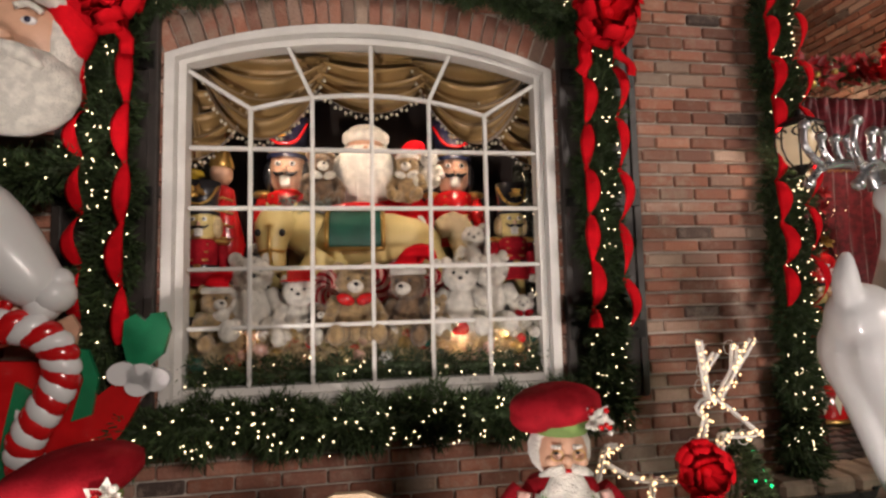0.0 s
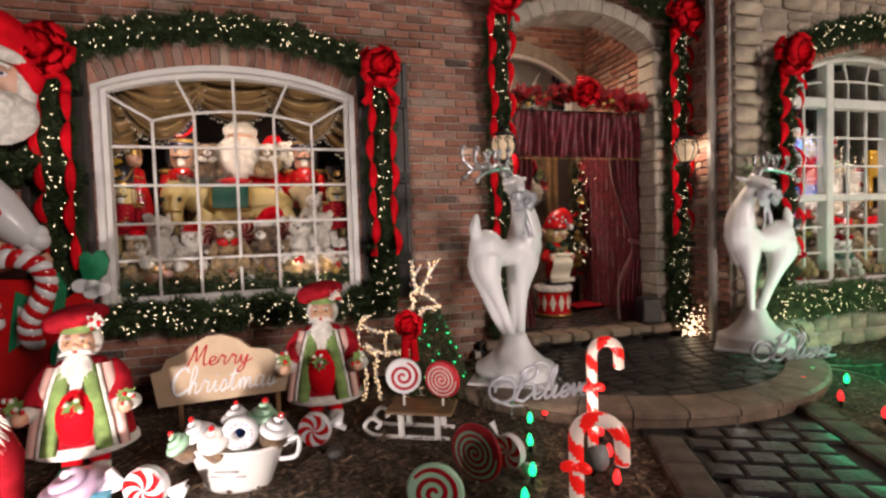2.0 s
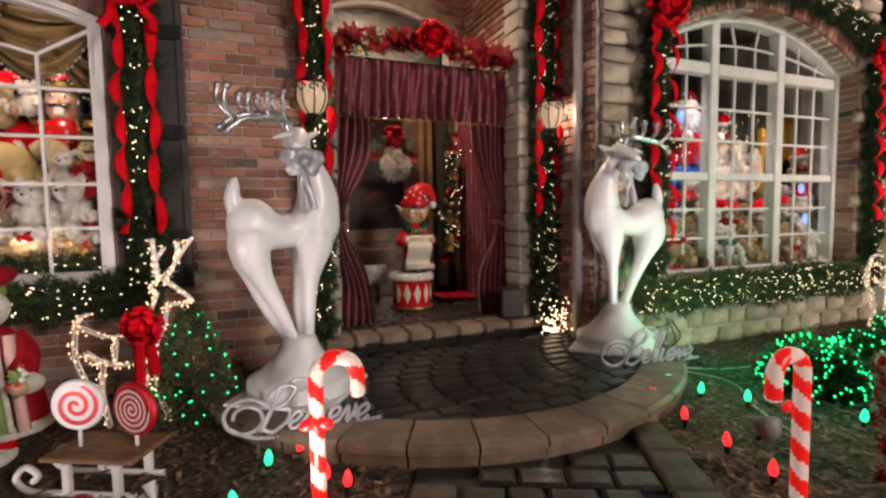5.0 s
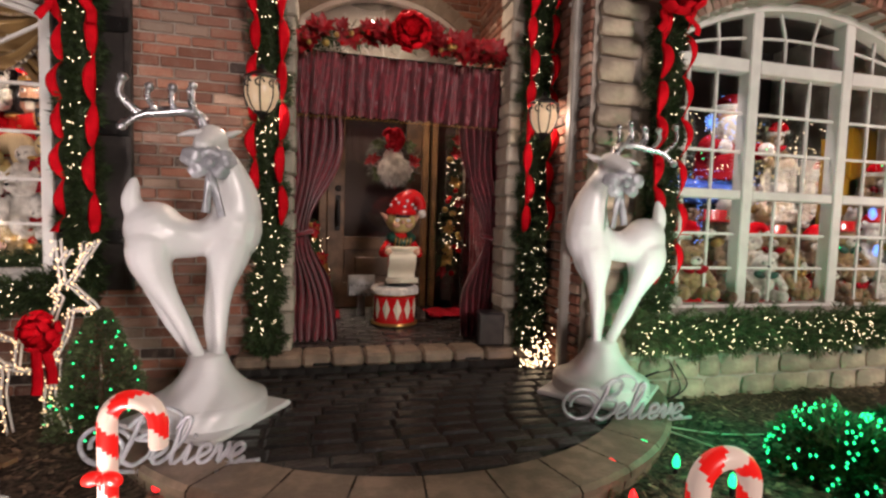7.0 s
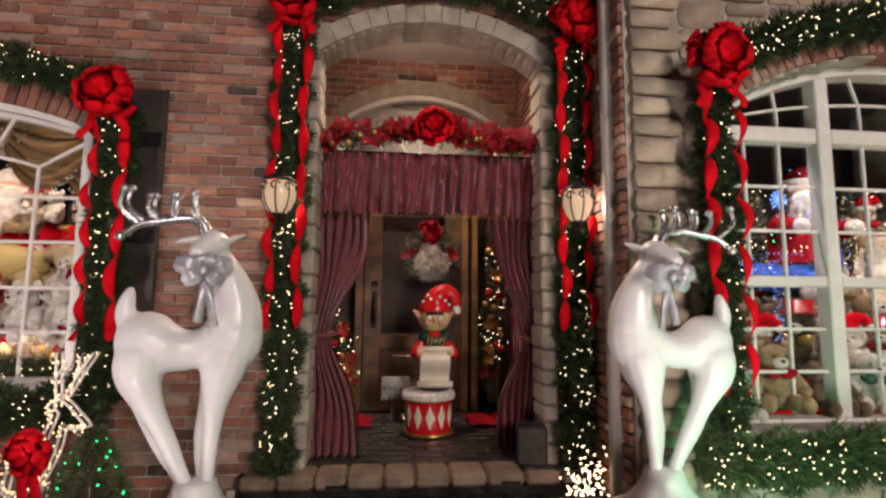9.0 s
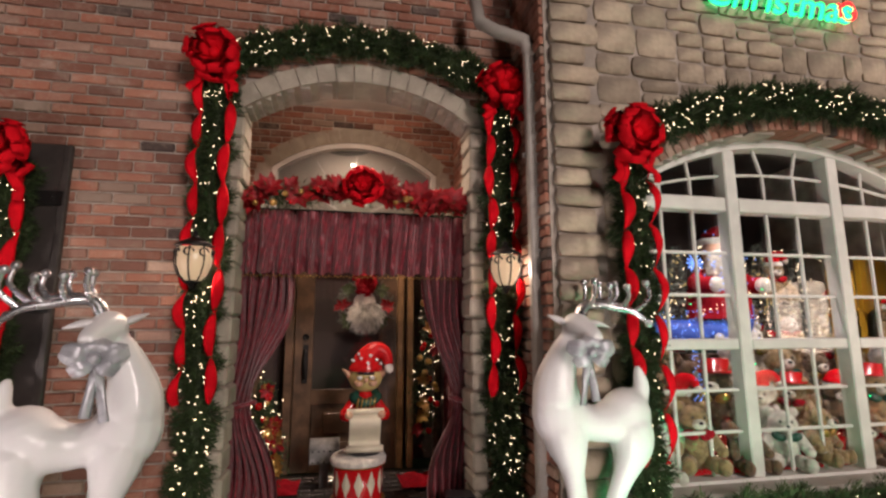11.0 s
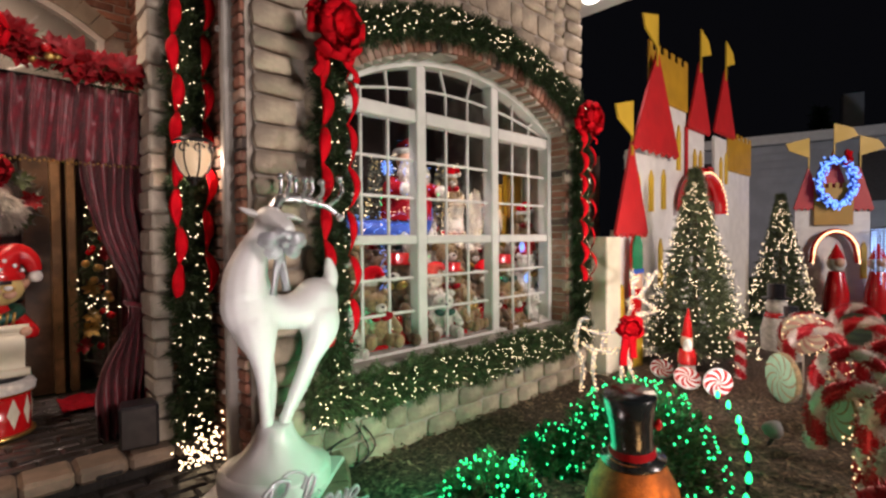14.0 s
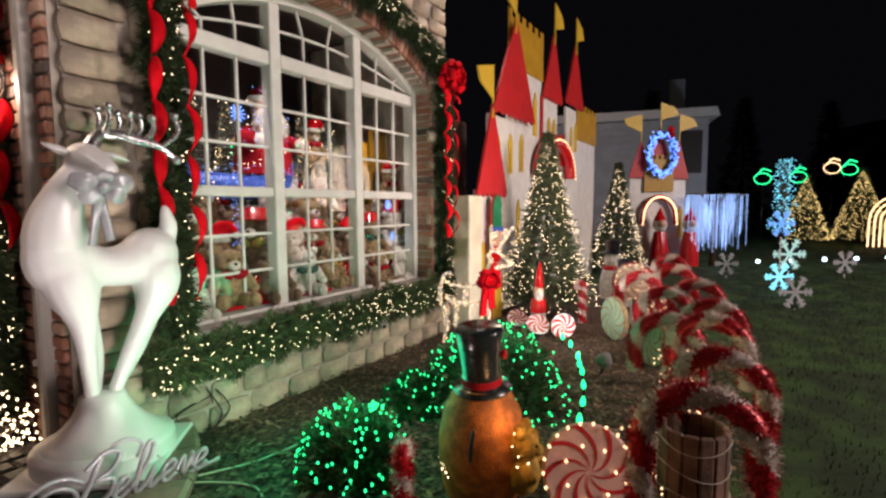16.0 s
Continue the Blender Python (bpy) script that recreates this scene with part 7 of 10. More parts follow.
def wrapped_mint(x, y, z, r, rz, label, ry=0, lit=False):
    t = thing("wrapped_peppermint", label, "peppermint", pose(x, y, z, 0, ry, rz), "wrapped peppermints")
    swirl_disc(t, (0, 0, 0), r, ("white_gloss", "red_gloss"), r * 0.55, 0.16, (0, 0, 0), 6)
    for sd in (-1, 1):
        s2 = Shape()
        rows = []
        for i in range(7):
            u = i / 6
            rows.append([(sd * (r * 0.95 + r * 0.85 * u), 0.02 * math.sin(a * 5) * u + (r * 0.12 + r * 0.30 * u) * math.cos(a) * 0.35, (r * 0.12 + r * 0.5 * u) * math.sin(a)) for a in np.linspace(0, 2 * math.pi, 22)])
        s2.grid(rows, 0, True)
        s2.build("wrapper_end", "white_gloss", t)


wrapped_mint(0.50, -1.27, 0.06, 0.095, -22, "red and white wrapped peppermint on the mulch", -18)
wrapped_mint(-0.25, -1.66, 0.05, 0.10, -18, "red and white wrapped peppermint beside the tub", 10)
wrapped_mint(1.43, -1.90, 0.06, 0.085, -60, "red and white wrapped peppermint by the path", 30)
t = thing("boulder_stub", "dark rounded plastic stake cap on the mulch", "stake cap", pose(0.60, -1.42, Z0))
s = Shape()
s.ell((0, 0, 0.03), (0.05, 0.05, 0.045))
s.build("cap", "shutter_paint", t)

# ---- sled with lollipops ----
sled = thing("sled", "small whitewashed wooden sled with curled runners", "sled", pose(1.08, -1.24, Z0, 0, 0, -27))
for sd in (-1, 1):
    s = Shape()
    s.tube(curve([(0.24, sd * 0.09, 0.012), (-0.05, sd * 0.09, 0.012), (-0.22, sd * 0.09, 0.014), (-0.28, sd * 0.09, 0.06), (-0.235, sd * 0.09, 0.115), (-0.18, sd * 0.09, 0.085), (-0.205, sd * 0.09, 0.055)], 36), 0.013, 0, 8)
    s.build("runner", "white_paint", sled)
    for xx in (-0.05, 0.17):
        s = Shape()
        s.box((xx, sd * 0.09, 0.085), (0.035, 0.025, 0.14), bev=0.004)
        s.build("leg", "white_paint", sled)
for k in range(4):
    s = Shape()
    s.box((0.06, -0.096 + 0.064 * k, 0.165), (0.40, 0.058, 0.02), bev=0.004)
    s.build("slat", "light_wood", sled)
for xx in (-0.05, 0.17):
    s = Shape()
    s.box((xx, 0, 0.147), (0.03, 0.25, 0.014), bev=0.003)
    s.build("crossbar", "white_paint", sled)


def lollipop(x, y, zc, r, rz, mats, label, turns=3.2, stem=None, tilt=0, thick=0.03):
    t = thing("lollipop", label, "lollipop", pose(x, y, zc, tilt, 0, rz), "lollipops")
    swirl_disc(t, (0, 0, 0), r, mats, thick, turns)
    s2 = Shape()
    s2.tube([(r * math.cos(a), 0, r * math.sin(a)) for a in np.linspace(0, 2 * math.pi, 40)], thick * 0.5, 0, 8, cap=False)
    s2.build("rim", mats[0], t)
    s2 = Shape()
    b = (stem if stem is not None else Z0) - zc
    s2.tube([(0, 0, -r * 0.98), (0, 0, b)], 0.008, 0, 7)
    s2.build("stick", "white_paint", t)


lollipop(1.03, -1.23, 0.295, 0.095, -20, ("white_gloss", "tinsel_red"), "white and red swirl lollipop on the sled", 2.2, 0.115)
lollipop(1.25, -1.32, 0.275, 0.10, -40, ("tinsel_red", "tinsel_white"), "red and white glitter swirl lollipop on the sled", 4.0, 0.115)
lollipop(1.235, -1.95, 0.105, 0.125, -52, ("tinsel_red", "mint"), "large red and green swirl lollipop by the path", 4.0)
lollipop(0.99, -2.09, 0.03, 0.115, -25, ("mint", "tinsel_red"), "green scalloped swirl lollipop on the mulch", 2.4)

# ---- candy canes ----
def candy_cane(x, y, h, rz, label, rad=0.028, hook=0.075, mats=("candy_white", "candy_red"), bowm=True, z=Z0, turns=None, tinsel=False):
    t = thing("candy_cane", label, "candy cane", pose(x, y, z, 0, 0, rz), "candy canes")
    path = [Vector((0, 0, zz)) for zz in np.linspace(0, h - hook, 26)] + [Vector((hook - hook * math.cos(a), 0, h - hook + hook * math.sin(a))) for a in np.linspace(0.1, math.pi, 18)] + [Vector((2 * hook, 0, h - hook - dd)) for dd in np.linspace(0.02, hook * 0.9, 5)]
    seg = 14
    s2 = Shape()
    rows, up, acc = [], None, 0
    cum = [0]
    for a, b in zip(path, path[1:]):
        cum.append(cum[-1] + (b - a).length)
    fine = int(cum[-1] / (0.012 if not tinsel else 0.02))
    P = np.array([list(p) for p in path])
    ss = np.linspace(0, cum[-1], fine)
    Q = np.stack([np.interp(ss, cum, P[:, i]) for i in range(3)], -1)
    for i in range(fine):
        d = Vector(Q[min(i + 1, fine - 1)] - Q[max(i - 1, 0)]).normalized()
        e1 = Vector((0, 1, 0))
        e2 = d.cross(e1)
        rows.append([Vector(Q[i]) + rad * (math.cos(2 * math.pi * j / seg) * e1 + math.sin(2 * math.pi * j / seg) * e2) for j in range(seg)])
    k0 = s2.n
    s2.grid(rows, 0, True, False, True)
    tw = turns or cum[-1] / 0.13
    for i in range(fine - 1):
        for j in range(seg):
            ph = (ss[i] / cum[-1] * tw + j / seg) % 1
            s2.m[i * seg + j] = 1 if ph < (0.57 if tinsel else 0.5) else 0
    staff = s2.build("staff", list(mats), t)
    s2 = Shape()
    s2.ell((2 * hook, 0, h - hook - hook * 0.9), (rad, rad, rad * 0.5), 0, seg=12, rings=6)
    s2.build("tip", mats[0], staff)
    if tinsel:
        s2 = Shape()
        n = int(cum[-1] * 2600)
        si = rng.uniform(0, cum[-1], n)
        base_ = np.stack([np.interp(si, cum, P[:, i]) for i in range(3)], -1)
        idx = np.clip(np.searchsorted(cum, si), 1, len(path) - 1)
        tanv = P[idx] - P[idx - 1]
        tanv /= np.linalg.norm(tanv, axis=1, keepdims=True)
        an = rng.uniform(0, 2 * math.pi, n)
        e1 = np.tile([0.0, 1.0, 0.0], (n, 1))
        e2 = np.cross(tanv, e1)
        outw = np.cos(an)[:, None] * e1 + np.sin(an)[:, None] * e2
        ph = (si / cum[-1] * tw + an / (2 * math.pi)) % 1
        for mi, sel in ((1, ph < 0.57), (0, ph >= 0.57)):
            blades(s2, (base_ + outw * rad * 0.9)[sel], (outw + rng.normal(0, 0.5, (n, 3)))[sel], 0.028, 0.003, mi)
        s2.build("tinsel", list(mats), staff, fix=False)
    if bowm:
        for sd in (-1, 1):
            s2 = Shape()
            s2.ell((sd * 0.03, -rad, h * 0.62), (0.032, 0.018, 0.022), 0, rot=(0, sd * 20, 0), seg=12, rings=8)
            s2.build("bow_loop", "candy_red", t)
        s2 = Shape()
        s2.ell((0, -rad * 1.2, h * 0.62), 0.015, 0, seg=10, rings=7)
        s2.build("bow_knot", "candy_red", t)
    return t


candy_cane(1.925, -1.87, 0.615, -10, "lit red and white candy cane with red bow beside the porch", 0.028, 0.075)
candy_cane(1.47, -2.46, 0.49, -35, "lit red and white candy cane beside the walkway", 0.029, 0.085)
candy_cane(3.68, -2.46, 0.58, 180, "lit red and white candy cane with red bow on the bed", 0.030, 0.082)

# ---- wire frame reindeer with lights ----
def wire_deer(x, y, z, rz, k, label, long=1.0, bow_size=0.085):
    t = thing("lighted_reindeer", label, "reindeer light", pose(x, y, z, 0, 0, rz) @ Matrix.Diagonal((k * long, k, k, 1)), "wire reindeer")
    lines = [("hind_leg", [(-0.22, 0, 0.0), (-0.20, 0, 0.22), (-0.25, 0, 0.40), (-0.22, 0, 0.60), (-0.16, 0, 0.62)]), ("hind_leg", [(-0.10, 0, 0.0), (-0.13, 0, 0.20), (-0.12, 0, 0.34), (-0.20, 0, 0.42)]),
             ("back", [(-0.22, 0, 0.56), (-0.10, 0, 0.50), (0.02, 0, 0.50), (0.10, 0, 0.52)]), ("belly", [(-0.20, 0, 0.40), (-0.05, 0, 0.34), (0.08, 0, 0.36), (0.14, 0, 0.42)]), ("rib", [(-0.06, 0, 0.35), (-0.04, 0, 0.51)]),
             ("front_leg", [(0.10, 0, 0.0), (0.09, 0, 0.20), (0.13, 0, 0.40)]), ("front_leg", [(0.20, 0, 0.02), (0.15, 0, 0.20), (0.15, 0, 0.40)]),
             ("neck", [(0.10, 0, 0.52), (0.14, 0, 0.64), (0.17, 0, 0.72)]), ("chest", [(0.14, 0, 0.42), (0.20, 0, 0.55), (0.22, 0, 0.66)]),
             ("head", [(0.17, 0, 0.72), (0.14, 0, 0.76), (0.20, 0, 0.80), (0.29, 0, 0.73), (0.35, 0, 0.67), (0.28, 0, 0.66), (0.22, 0, 0.66)]),
             ("antler", [(0.18, 0, 0.80), (0.17, 0, 0.90), (0.16, 0, 1.02)]), ("antler", [(0.22, 0, 0.80), (0.28, 0, 0.90), (0.36, 0, 1.02)]), ("antler_tine", [(0.17, 0, 0.90), (0.22, 0, 0.97)]), ("antler_tine", [(0.28, 0, 0.90), (0.29, 0, 1.0)])]
    pts_all = []
    for nm, ln in lines:
        s2 = Shape()
        pth = curve(ln, 16)
        for oy in (-0.018, 0.018):
            s2.tube([Vector((p.x, p.y + oy, p.z)) for p in pth], 0.007, 0, 5)
        s2.build(nm, "white_paint", t)
        d = [0]
        for a, b in zip(pth, pth[1:]):
            d.append(d[-1] + (b - a).length)
        m = max(2, int(d[-1] / 0.013))
        for q in np.linspace(0, d[-1], m):
            pts_all.append([np.interp(q, d, [p[i] for p in pth]) + rng.uniform(-0.018, 0.018) - (0.02 if i == 1 else 0) for i in range(3)])
    s2 = Shape()
    bulbs(s2, pts_all, 0.0055)
    tagged(s2.build("light_string", "bulb_wire", t, fix=False), kind="stuff")
    s2 = Shape()
    for k_ in range(14):
        p = pts_all[int(rng.integers(len(pts_all)))]
        s2 = Shape()
        s2.tube([(p[0] + 0.022 * math.cos(a), p[1] + 0.03, p[2] + 0.028 * math.sin(a)) for a in np.linspace(0, 5.5, 10)], 0.0015, 0, 4)
        s2.build("loose_wire", "white_paint", t)
    bow(0.12, -0.05, 0.56, bow_size, "", parent=t)
    for sd in (-1, 1):
        s2 = Shape()
        strip(s2, [(0.12 + sd * 0.02 + 0.02 * sd * j / 6, -0.06 - 0.01 * math.sin(j), 0.53 - 0.30 * j / 6 * (1 if sd < 0 else 0.8)) for j in range(7)], (0, -1, 0.1), 0.06)
        s2.build("bow_tail", "red_velvet", t)


wire_deer(1.08, -0.60, Z0, -12, 1.0, "white wire reindeer wrapped in warm lights with red bow", 1.0, 0.11)
wire_deer(7.37, -1.09, Z0, -40, 1.10, "white wire reindeer wrapped in warm lights by the castle", 1.16, 0.115)

# clipped cone shrub with green lights
t = thing("cone_shrub", "clipped green cone shrub with green lights", "shrub", pose(1.40, -0.58, Z0))
s = Shape()
s.tube([(0, 0, 0), (0, 0, 0.5)], [0.02, 0.008], 0, 7)
s.build("trunk", "dark_wood", t)
n = 9000
zz = 0.02 + 0.62 * rng.uniform(0, 1, n) ** 1.25
a = rng.uniform(0, 2 * math.pi, n)
rr = (0.235 * (1 - (zz / 0.68) ** 1.5) + 0.01) * rng.uniform(0.75, 1.03, n) * (0.95 + 0.1 * np.sin(a * 5 + zz * 20))
s = Shape()
blades(s, np.stack([rr * np.cos(a), rr * np.sin(a), zz], -1), np.stack([np.cos(a), np.sin(a), rng.uniform(-0.2, 0.9, n)], -1) + rng.normal(0, 0.3, (n, 3)), 0.028, 0.004)
s.build("foliage", "fir_light", t, fix=False)
m = 38
zz = 0.04 + 0.60 * rng.uniform(0, 1, m)
a = rng.uniform(math.pi, 2 * math.pi, m)
rr = 0.24 * (1 - (zz / 0.68) ** 1.5) + 0.012
s = Shape()
bulbs(s, np.stack([rr * np.cos(a), rr * np.sin(a), zz], -1), 0.0065)
tagged(s.build("light_string", "bulb_green", t, fix=False), "green mini lights", kind="stuff")


# ---- stake lights along the bed ----
def stake_bulb(x, y, mt, label):
    t = thing("stake_light", label, "stake light", pose(x, y, Z0, rng.uniform(-5, 5), rng.uniform(-5, 5), 0), "bed edge bulbs")
    s2 = Shape()
    s2.lathe((0, 0, 0.045), [(0.012, 0), (0.017, 0.012), (0.018, 0.028), (0.010, 0.055), (0.001, 0.066)], 0, 12)
    s2.build("bulb", mt, t)
    s2 = Shape()
    s2.lathe((0, 0, 0), [(0.004, -0.03), (0.006, 0.0), (0.012, 0.018), (0.012, 0.046)], 0, 8)
    s2.build("socket", "cable", t)


for x, y in ((3.92, -1.47), (3.80, -1.82), (3.74, -2.11), (3.67, -2.37), (3.58, -2.63), (3.42, -2.88), (3.30, -3.13), (1.90, -1.36), (2.05, -1.75), (1.95, -1.98), (1.82, -2.22), (1.98, -1.66)):
    stake_bulb(x, y, "bulb_red", "glowing red bulb on a stake along the walkway")
for x, y in ((4.20, -1.33), (4.19, -1.58), (4.32, -1.78), (1.76, -1.44), (1.63, -1.72), (1.49, -2.02), (1.36, -2.22), (1.61, -0.72), (4.60, -2.2), (6.83, -2.35), (6.55, -2.44), (6.25, -2.51), (5.99, -2.57), (5.70, -2.56), (7.20, -2.20), (7.50, -2.05), (7.72, -1.90), (7.0, -2.28)):
    stake_bulb(x, y, "bulb_green", "glowing green bulb on a stake along the bed edge")

# floodlight fixtures at the lamps' places, the added one at x 7.0 too
for fx, fy, aim, power in FLOODS:
    t = thing("flood_light", "grey landscape floodlight on a stake in the bed", "floodlight", look((fx, fy, 0.10), aim), "landscape floods")
    s = Shape()
    s.lathe((0, 0, 0.012), [(0.055, -0.005), (0.062, 0.0), (0.060, 0.03), (0.045, 0.07), (0.02, 0.09), (0.001, 0.092)], 0, 18)
    housing = s.build("housing", "grey_plastic", t)
    s = Shape()
    s.lathe((0, 0, 0.020), [(0.001, 0), (0.052, 0), (0.053, 0.004)], 0, 18)
    s.build("lens", "lamp_face", housing)
    s = Shape()
    s.box((0, -0.09, 0.07), (0.02, 0.12, 0.02), bev=0.003)
    s.build("stake", "cable", t)

# cables on the ground
def cable(pts, r, mt, label):
    s2 = Shape()
    s2.tube(curve(pts, 60), r, 0, 6)
    tagged(s2.build("cable", mt), label, "cable", "outdoor cables")


cable([(4.40, -1.10, -0.03), (4.6, -1.45, -0.05), (4.35, -1.8, -0.045), (4.2, -2.1, -0.04)], 0.005, "pale_cream", "pale outdoor cable lying on the bed")
cable([(4.5, -1.15, -0.03), (4.75, -1.25, -0.045), (5.0, -1.30, -0.045)], 0.005, "pale_cream", "pale outdoor cable beside the word sign")
for k in range(2):
    cable([(4.85 + 0.06 * k, SY - 0.085, 0.20 - 0.02 * k), (4.92 + 0.05 * k, SY - 0.12, 0.02 + 0.02 * k), (4.75 + 0.03 * k, SY - 0.15, -0.03), (4.6 + 0.05 * k, SY - 0.11, 0.08 + 0.02 * k), (4.8 + 0.07 * k, SY - 0.09, 0.15)], 0.005, "cable", "black extension cable looped at the plinth")
for x in (5.05, 6.5, 7.2):
    t = thing("outlet_box", "grey weatherproof outlet box on the plinth", "outlet", pose(x, SY - 0.075, 0.23), "outlet boxes")
    s = Shape()
    s.box((0, 0, 0), (0.08, 0.05, 0.06), bev=0.008)
    s.build("cover", "grey_plastic", t)
    s = Shape()
    s.box((0.0, -0.03, -0.01), (0.03, 0.02, 0.03), bev=0.004)
    s.build("plug", "cable", t)

# ---- figures at the near end of the bed ----
# elf yard figure: painted cut-out body, moulded glossy cap and candy braids
s = Shape()
s.plate([(-0.45, 0.0), (0.14, 0.0), (0.20, 0.35), (0.17, 0.58), (0.27, 0.70), (0.35, 0.86), (0.27, 0.92), (0.17, 0.84), (0.10, 0.98), (-0.45, 1.02)], 0.03, Matrix.Translation((0, 0.06, 0)), K["red_gloss"])
s.plate([(0.285, 0.97), (0.36, 0.95), (0.415, 1.00), (0.44, 1.10), (0.415, 1.17), (0.37, 1.165), (0.345, 1.135), (0.31, 1.165), (0.27, 1.14), (0.265, 1.05)], 0.03, Matrix.Translation((0, 0.045, 0)), K["green_gloss"])
for cx_, cz_, r_ in ((0.27, 0.93, 0.055), (0.335, 0.925, 0.05), (0.39, 0.90, 0.055), (0.33, 0.88, 0.05)):
    s.plate([(cx_ + r_ * math.cos(a), cz_ + r_ * 0.85 * math.sin(a)) for a in np.linspace(0, 2 * math.pi, 16, endpoint=False)], 0.03, Matrix.Translation((0, 0.035, 0)), K["white_gloss"])
for poly, mt_ in (([(0.10, 0.76), (0.17, 0.78), (0.19, 0.92), (0.15, 1.03), (0.10, 1.04), (0.14, 0.92)], "green_gloss"), ([(-0.15, 0.52), (-0.02, 0.60), (0.0, 0.86), (-0.09, 0.92), (-0.12, 0.75)], "green_gloss"),
                  ([(0.06, 0.30), (0.17, 0.26), (0.19, 0.46), (0.14, 0.60), (0.08, 0.52)], "green_gloss"), ([(0.09, 0.33), (0.15, 0.31), (0.16, 0.44), (0.12, 0.50)], "white_gloss"), ([(-0.10, 0.56), (-0.06, 0.58), (-0.04, 0.80), (-0.08, 0.82)], "white_gloss"), ([(0.02, 1.06), (0.10, 1.02), (0.12, 1.12), (0.09, 1.17), (0.03, 1.14)], "orange")):
    s.plate(poly, 0.02, Matrix.Translation((0, 0.03 if mt_ != "white_gloss" else 0.022, 0)), K["skin_paint"] if mt_ == "orange" else K[mt_])
s.ell((-0.17, -0.02, 1.18), (0.20, 0.11, 0.13), K["skin_paint"])
for rr_ in (0.115, 0.085):
    s.tube([(-0.155 + rr_ * math.cos(a), -0.115, 1.225 + 0.55 * rr_ * math.sin(a)) for a in np.linspace(math.pi, 2.05 * math.pi, 14)], 0.017, K["red_gloss"], 8)
s.tube(curve([(-0.34, 0.0, 1.66), (-0.22, -0.06, 1.58), (-0.09, -0.09, 1.43), (0.02, -0.09, 1.30), (0.085, -0.08, 1.235)], 18), [0.05, 0.10, 0.135, 0.14, 0.125, 0.105, 0.085, 0.04], K["white_gloss"], 16)
for bx_, bz_, r_ in ((0.09, 1.25, 0.07), (0.055, 1.21, 0.06), (0.10, 1.30, 0.05)):
    s.ell((bx_, -0.09, bz_), r_, K["white_gloss"])
for dx in (-0.024, 0.024):
    s.ell((-0.095 + dx, -0.215, 1.425), (0.036, 0.022, 0.034), K["red_gloss"], seg=12, rings=8)
s.lathe((-0.095, -0.215, 1.405), [(0.001, -0.045), (0.048, 0.012)], K["red_gloss"], 12, squash=0.45)
for path_ in ([(-0.42, -0.08, 1.06), (-0.20, -0.12, 1.12), (-0.02, -0.13, 1.14), (0.10, -0.12, 1.08), (0.13, -0.11, 0.96), (0.08, -0.11, 0.84), (0.02, -0.10, 0.72), (0.03, -0.09, 0.60)], [(-0.44, -0.06, 0.92), (-0.28, -0.10, 0.90), (-0.16, -0.11, 0.80), (-0.20, -0.10, 0.66), (-0.30, -0.08, 0.56)]):
    rope = curve(path_, 7 * (len(path_) - 1) // 2)
    for j, p in enumerate(rope):
        q = rope[min(j + 1, len(rope) - 1)] - rope[max(j - 1, 0)]
        an = math.degrees(math.atan2(q.z, q.x))
        s.ell(p, (0.050, 0.052, 0.072), K[("red_gloss", "white_gloss")[j % 2]], rot=(0, -an + 38, 0), seg=12, rings=8)
s.box((-0.1, 0.11, 0.25), (0.05, 0.05, 0.6), K["shutter_paint"])
finish(s, "elf_figure", "glossy red elf figure with white cap and green mitten", "yard figure", pose(-1.26, -0.30, Z0, 0, 0, 4))
# large Santa face plaque on the wall
s = Shape()
s.ell((0, 0, 0), (0.20, 0.10, 0.24), K["skin_paint"])
s.ell((0.0, -0.03, -0.20), (0.25, 0.12, 0.20), K["fur_white"])
s.ell((0.16, 0.02, -0.02), (0.07, 0.09, 0.22), K["fur_white"])
s.ell((-0.16, 0.02, -0.02), (0.07, 0.09, 0.22), K["fur_white"])
s.tube(curve([(0.19, 0.02, -0.02), (0.20, 0.0, 0.18), (0.05, 0.0, 0.36), (-0.15, 0.0, 0.30)], 14), [0.05, 0.10, 0.16, 0.14], K["red_velvet"], 14)
s.tube(curve([(-0.22, -0.05, 0.20), (0, -0.11, 0.22), (0.20, -0.05, 0.18)], 10), 0.05, K["fur_white"], 10)
s.ell((0.0, -0.12, -0.02), (0.04, 0.04, 0.035), K["skin_paint"])
for sd in (-1, 1):
    s.ell((sd * 0.075, -0.088, 0.07), (0.03, 0.015, 0.018), K["white_gloss"], seg=10, rings=6)
    s.ell((sd * 0.075, -0.10, 0.07), (0.013, 0.008, 0.013), K["navy"], seg=8, rings=6)
    s.tube(curve([(sd * 0.03, -0.10, 0.12), (sd * 0.08, -0.10, 0.135), (sd * 0.12, -0.085, 0.11)], 6), 0.014, K["fur_white"], 7)
    s.tube(curve([(sd * 0.01, -0.14, -0.07), (sd * 0.08, -0.14, -0.09), (sd * 0.14, -0.11, -0.14)], 6), [0.03, 0.035, 0.012], K["fur_white"], 8)
finish(s, "santa_mask", "large painted Santa face hung on the brick wall", "wall decoration", pose(-1.40, -0.26, 2.19, 0, 0, 8) @ Matrix.Scale(0.95, 4))
# garland spray behind the mask
garland([(-1.75, -0.12, 1.72), (-1.5, -0.14, 1.66), (-1.2, -0.12, 1.74)], 0.10, "green fir spray with lights under the Santa face", tufts=500, lights=26)
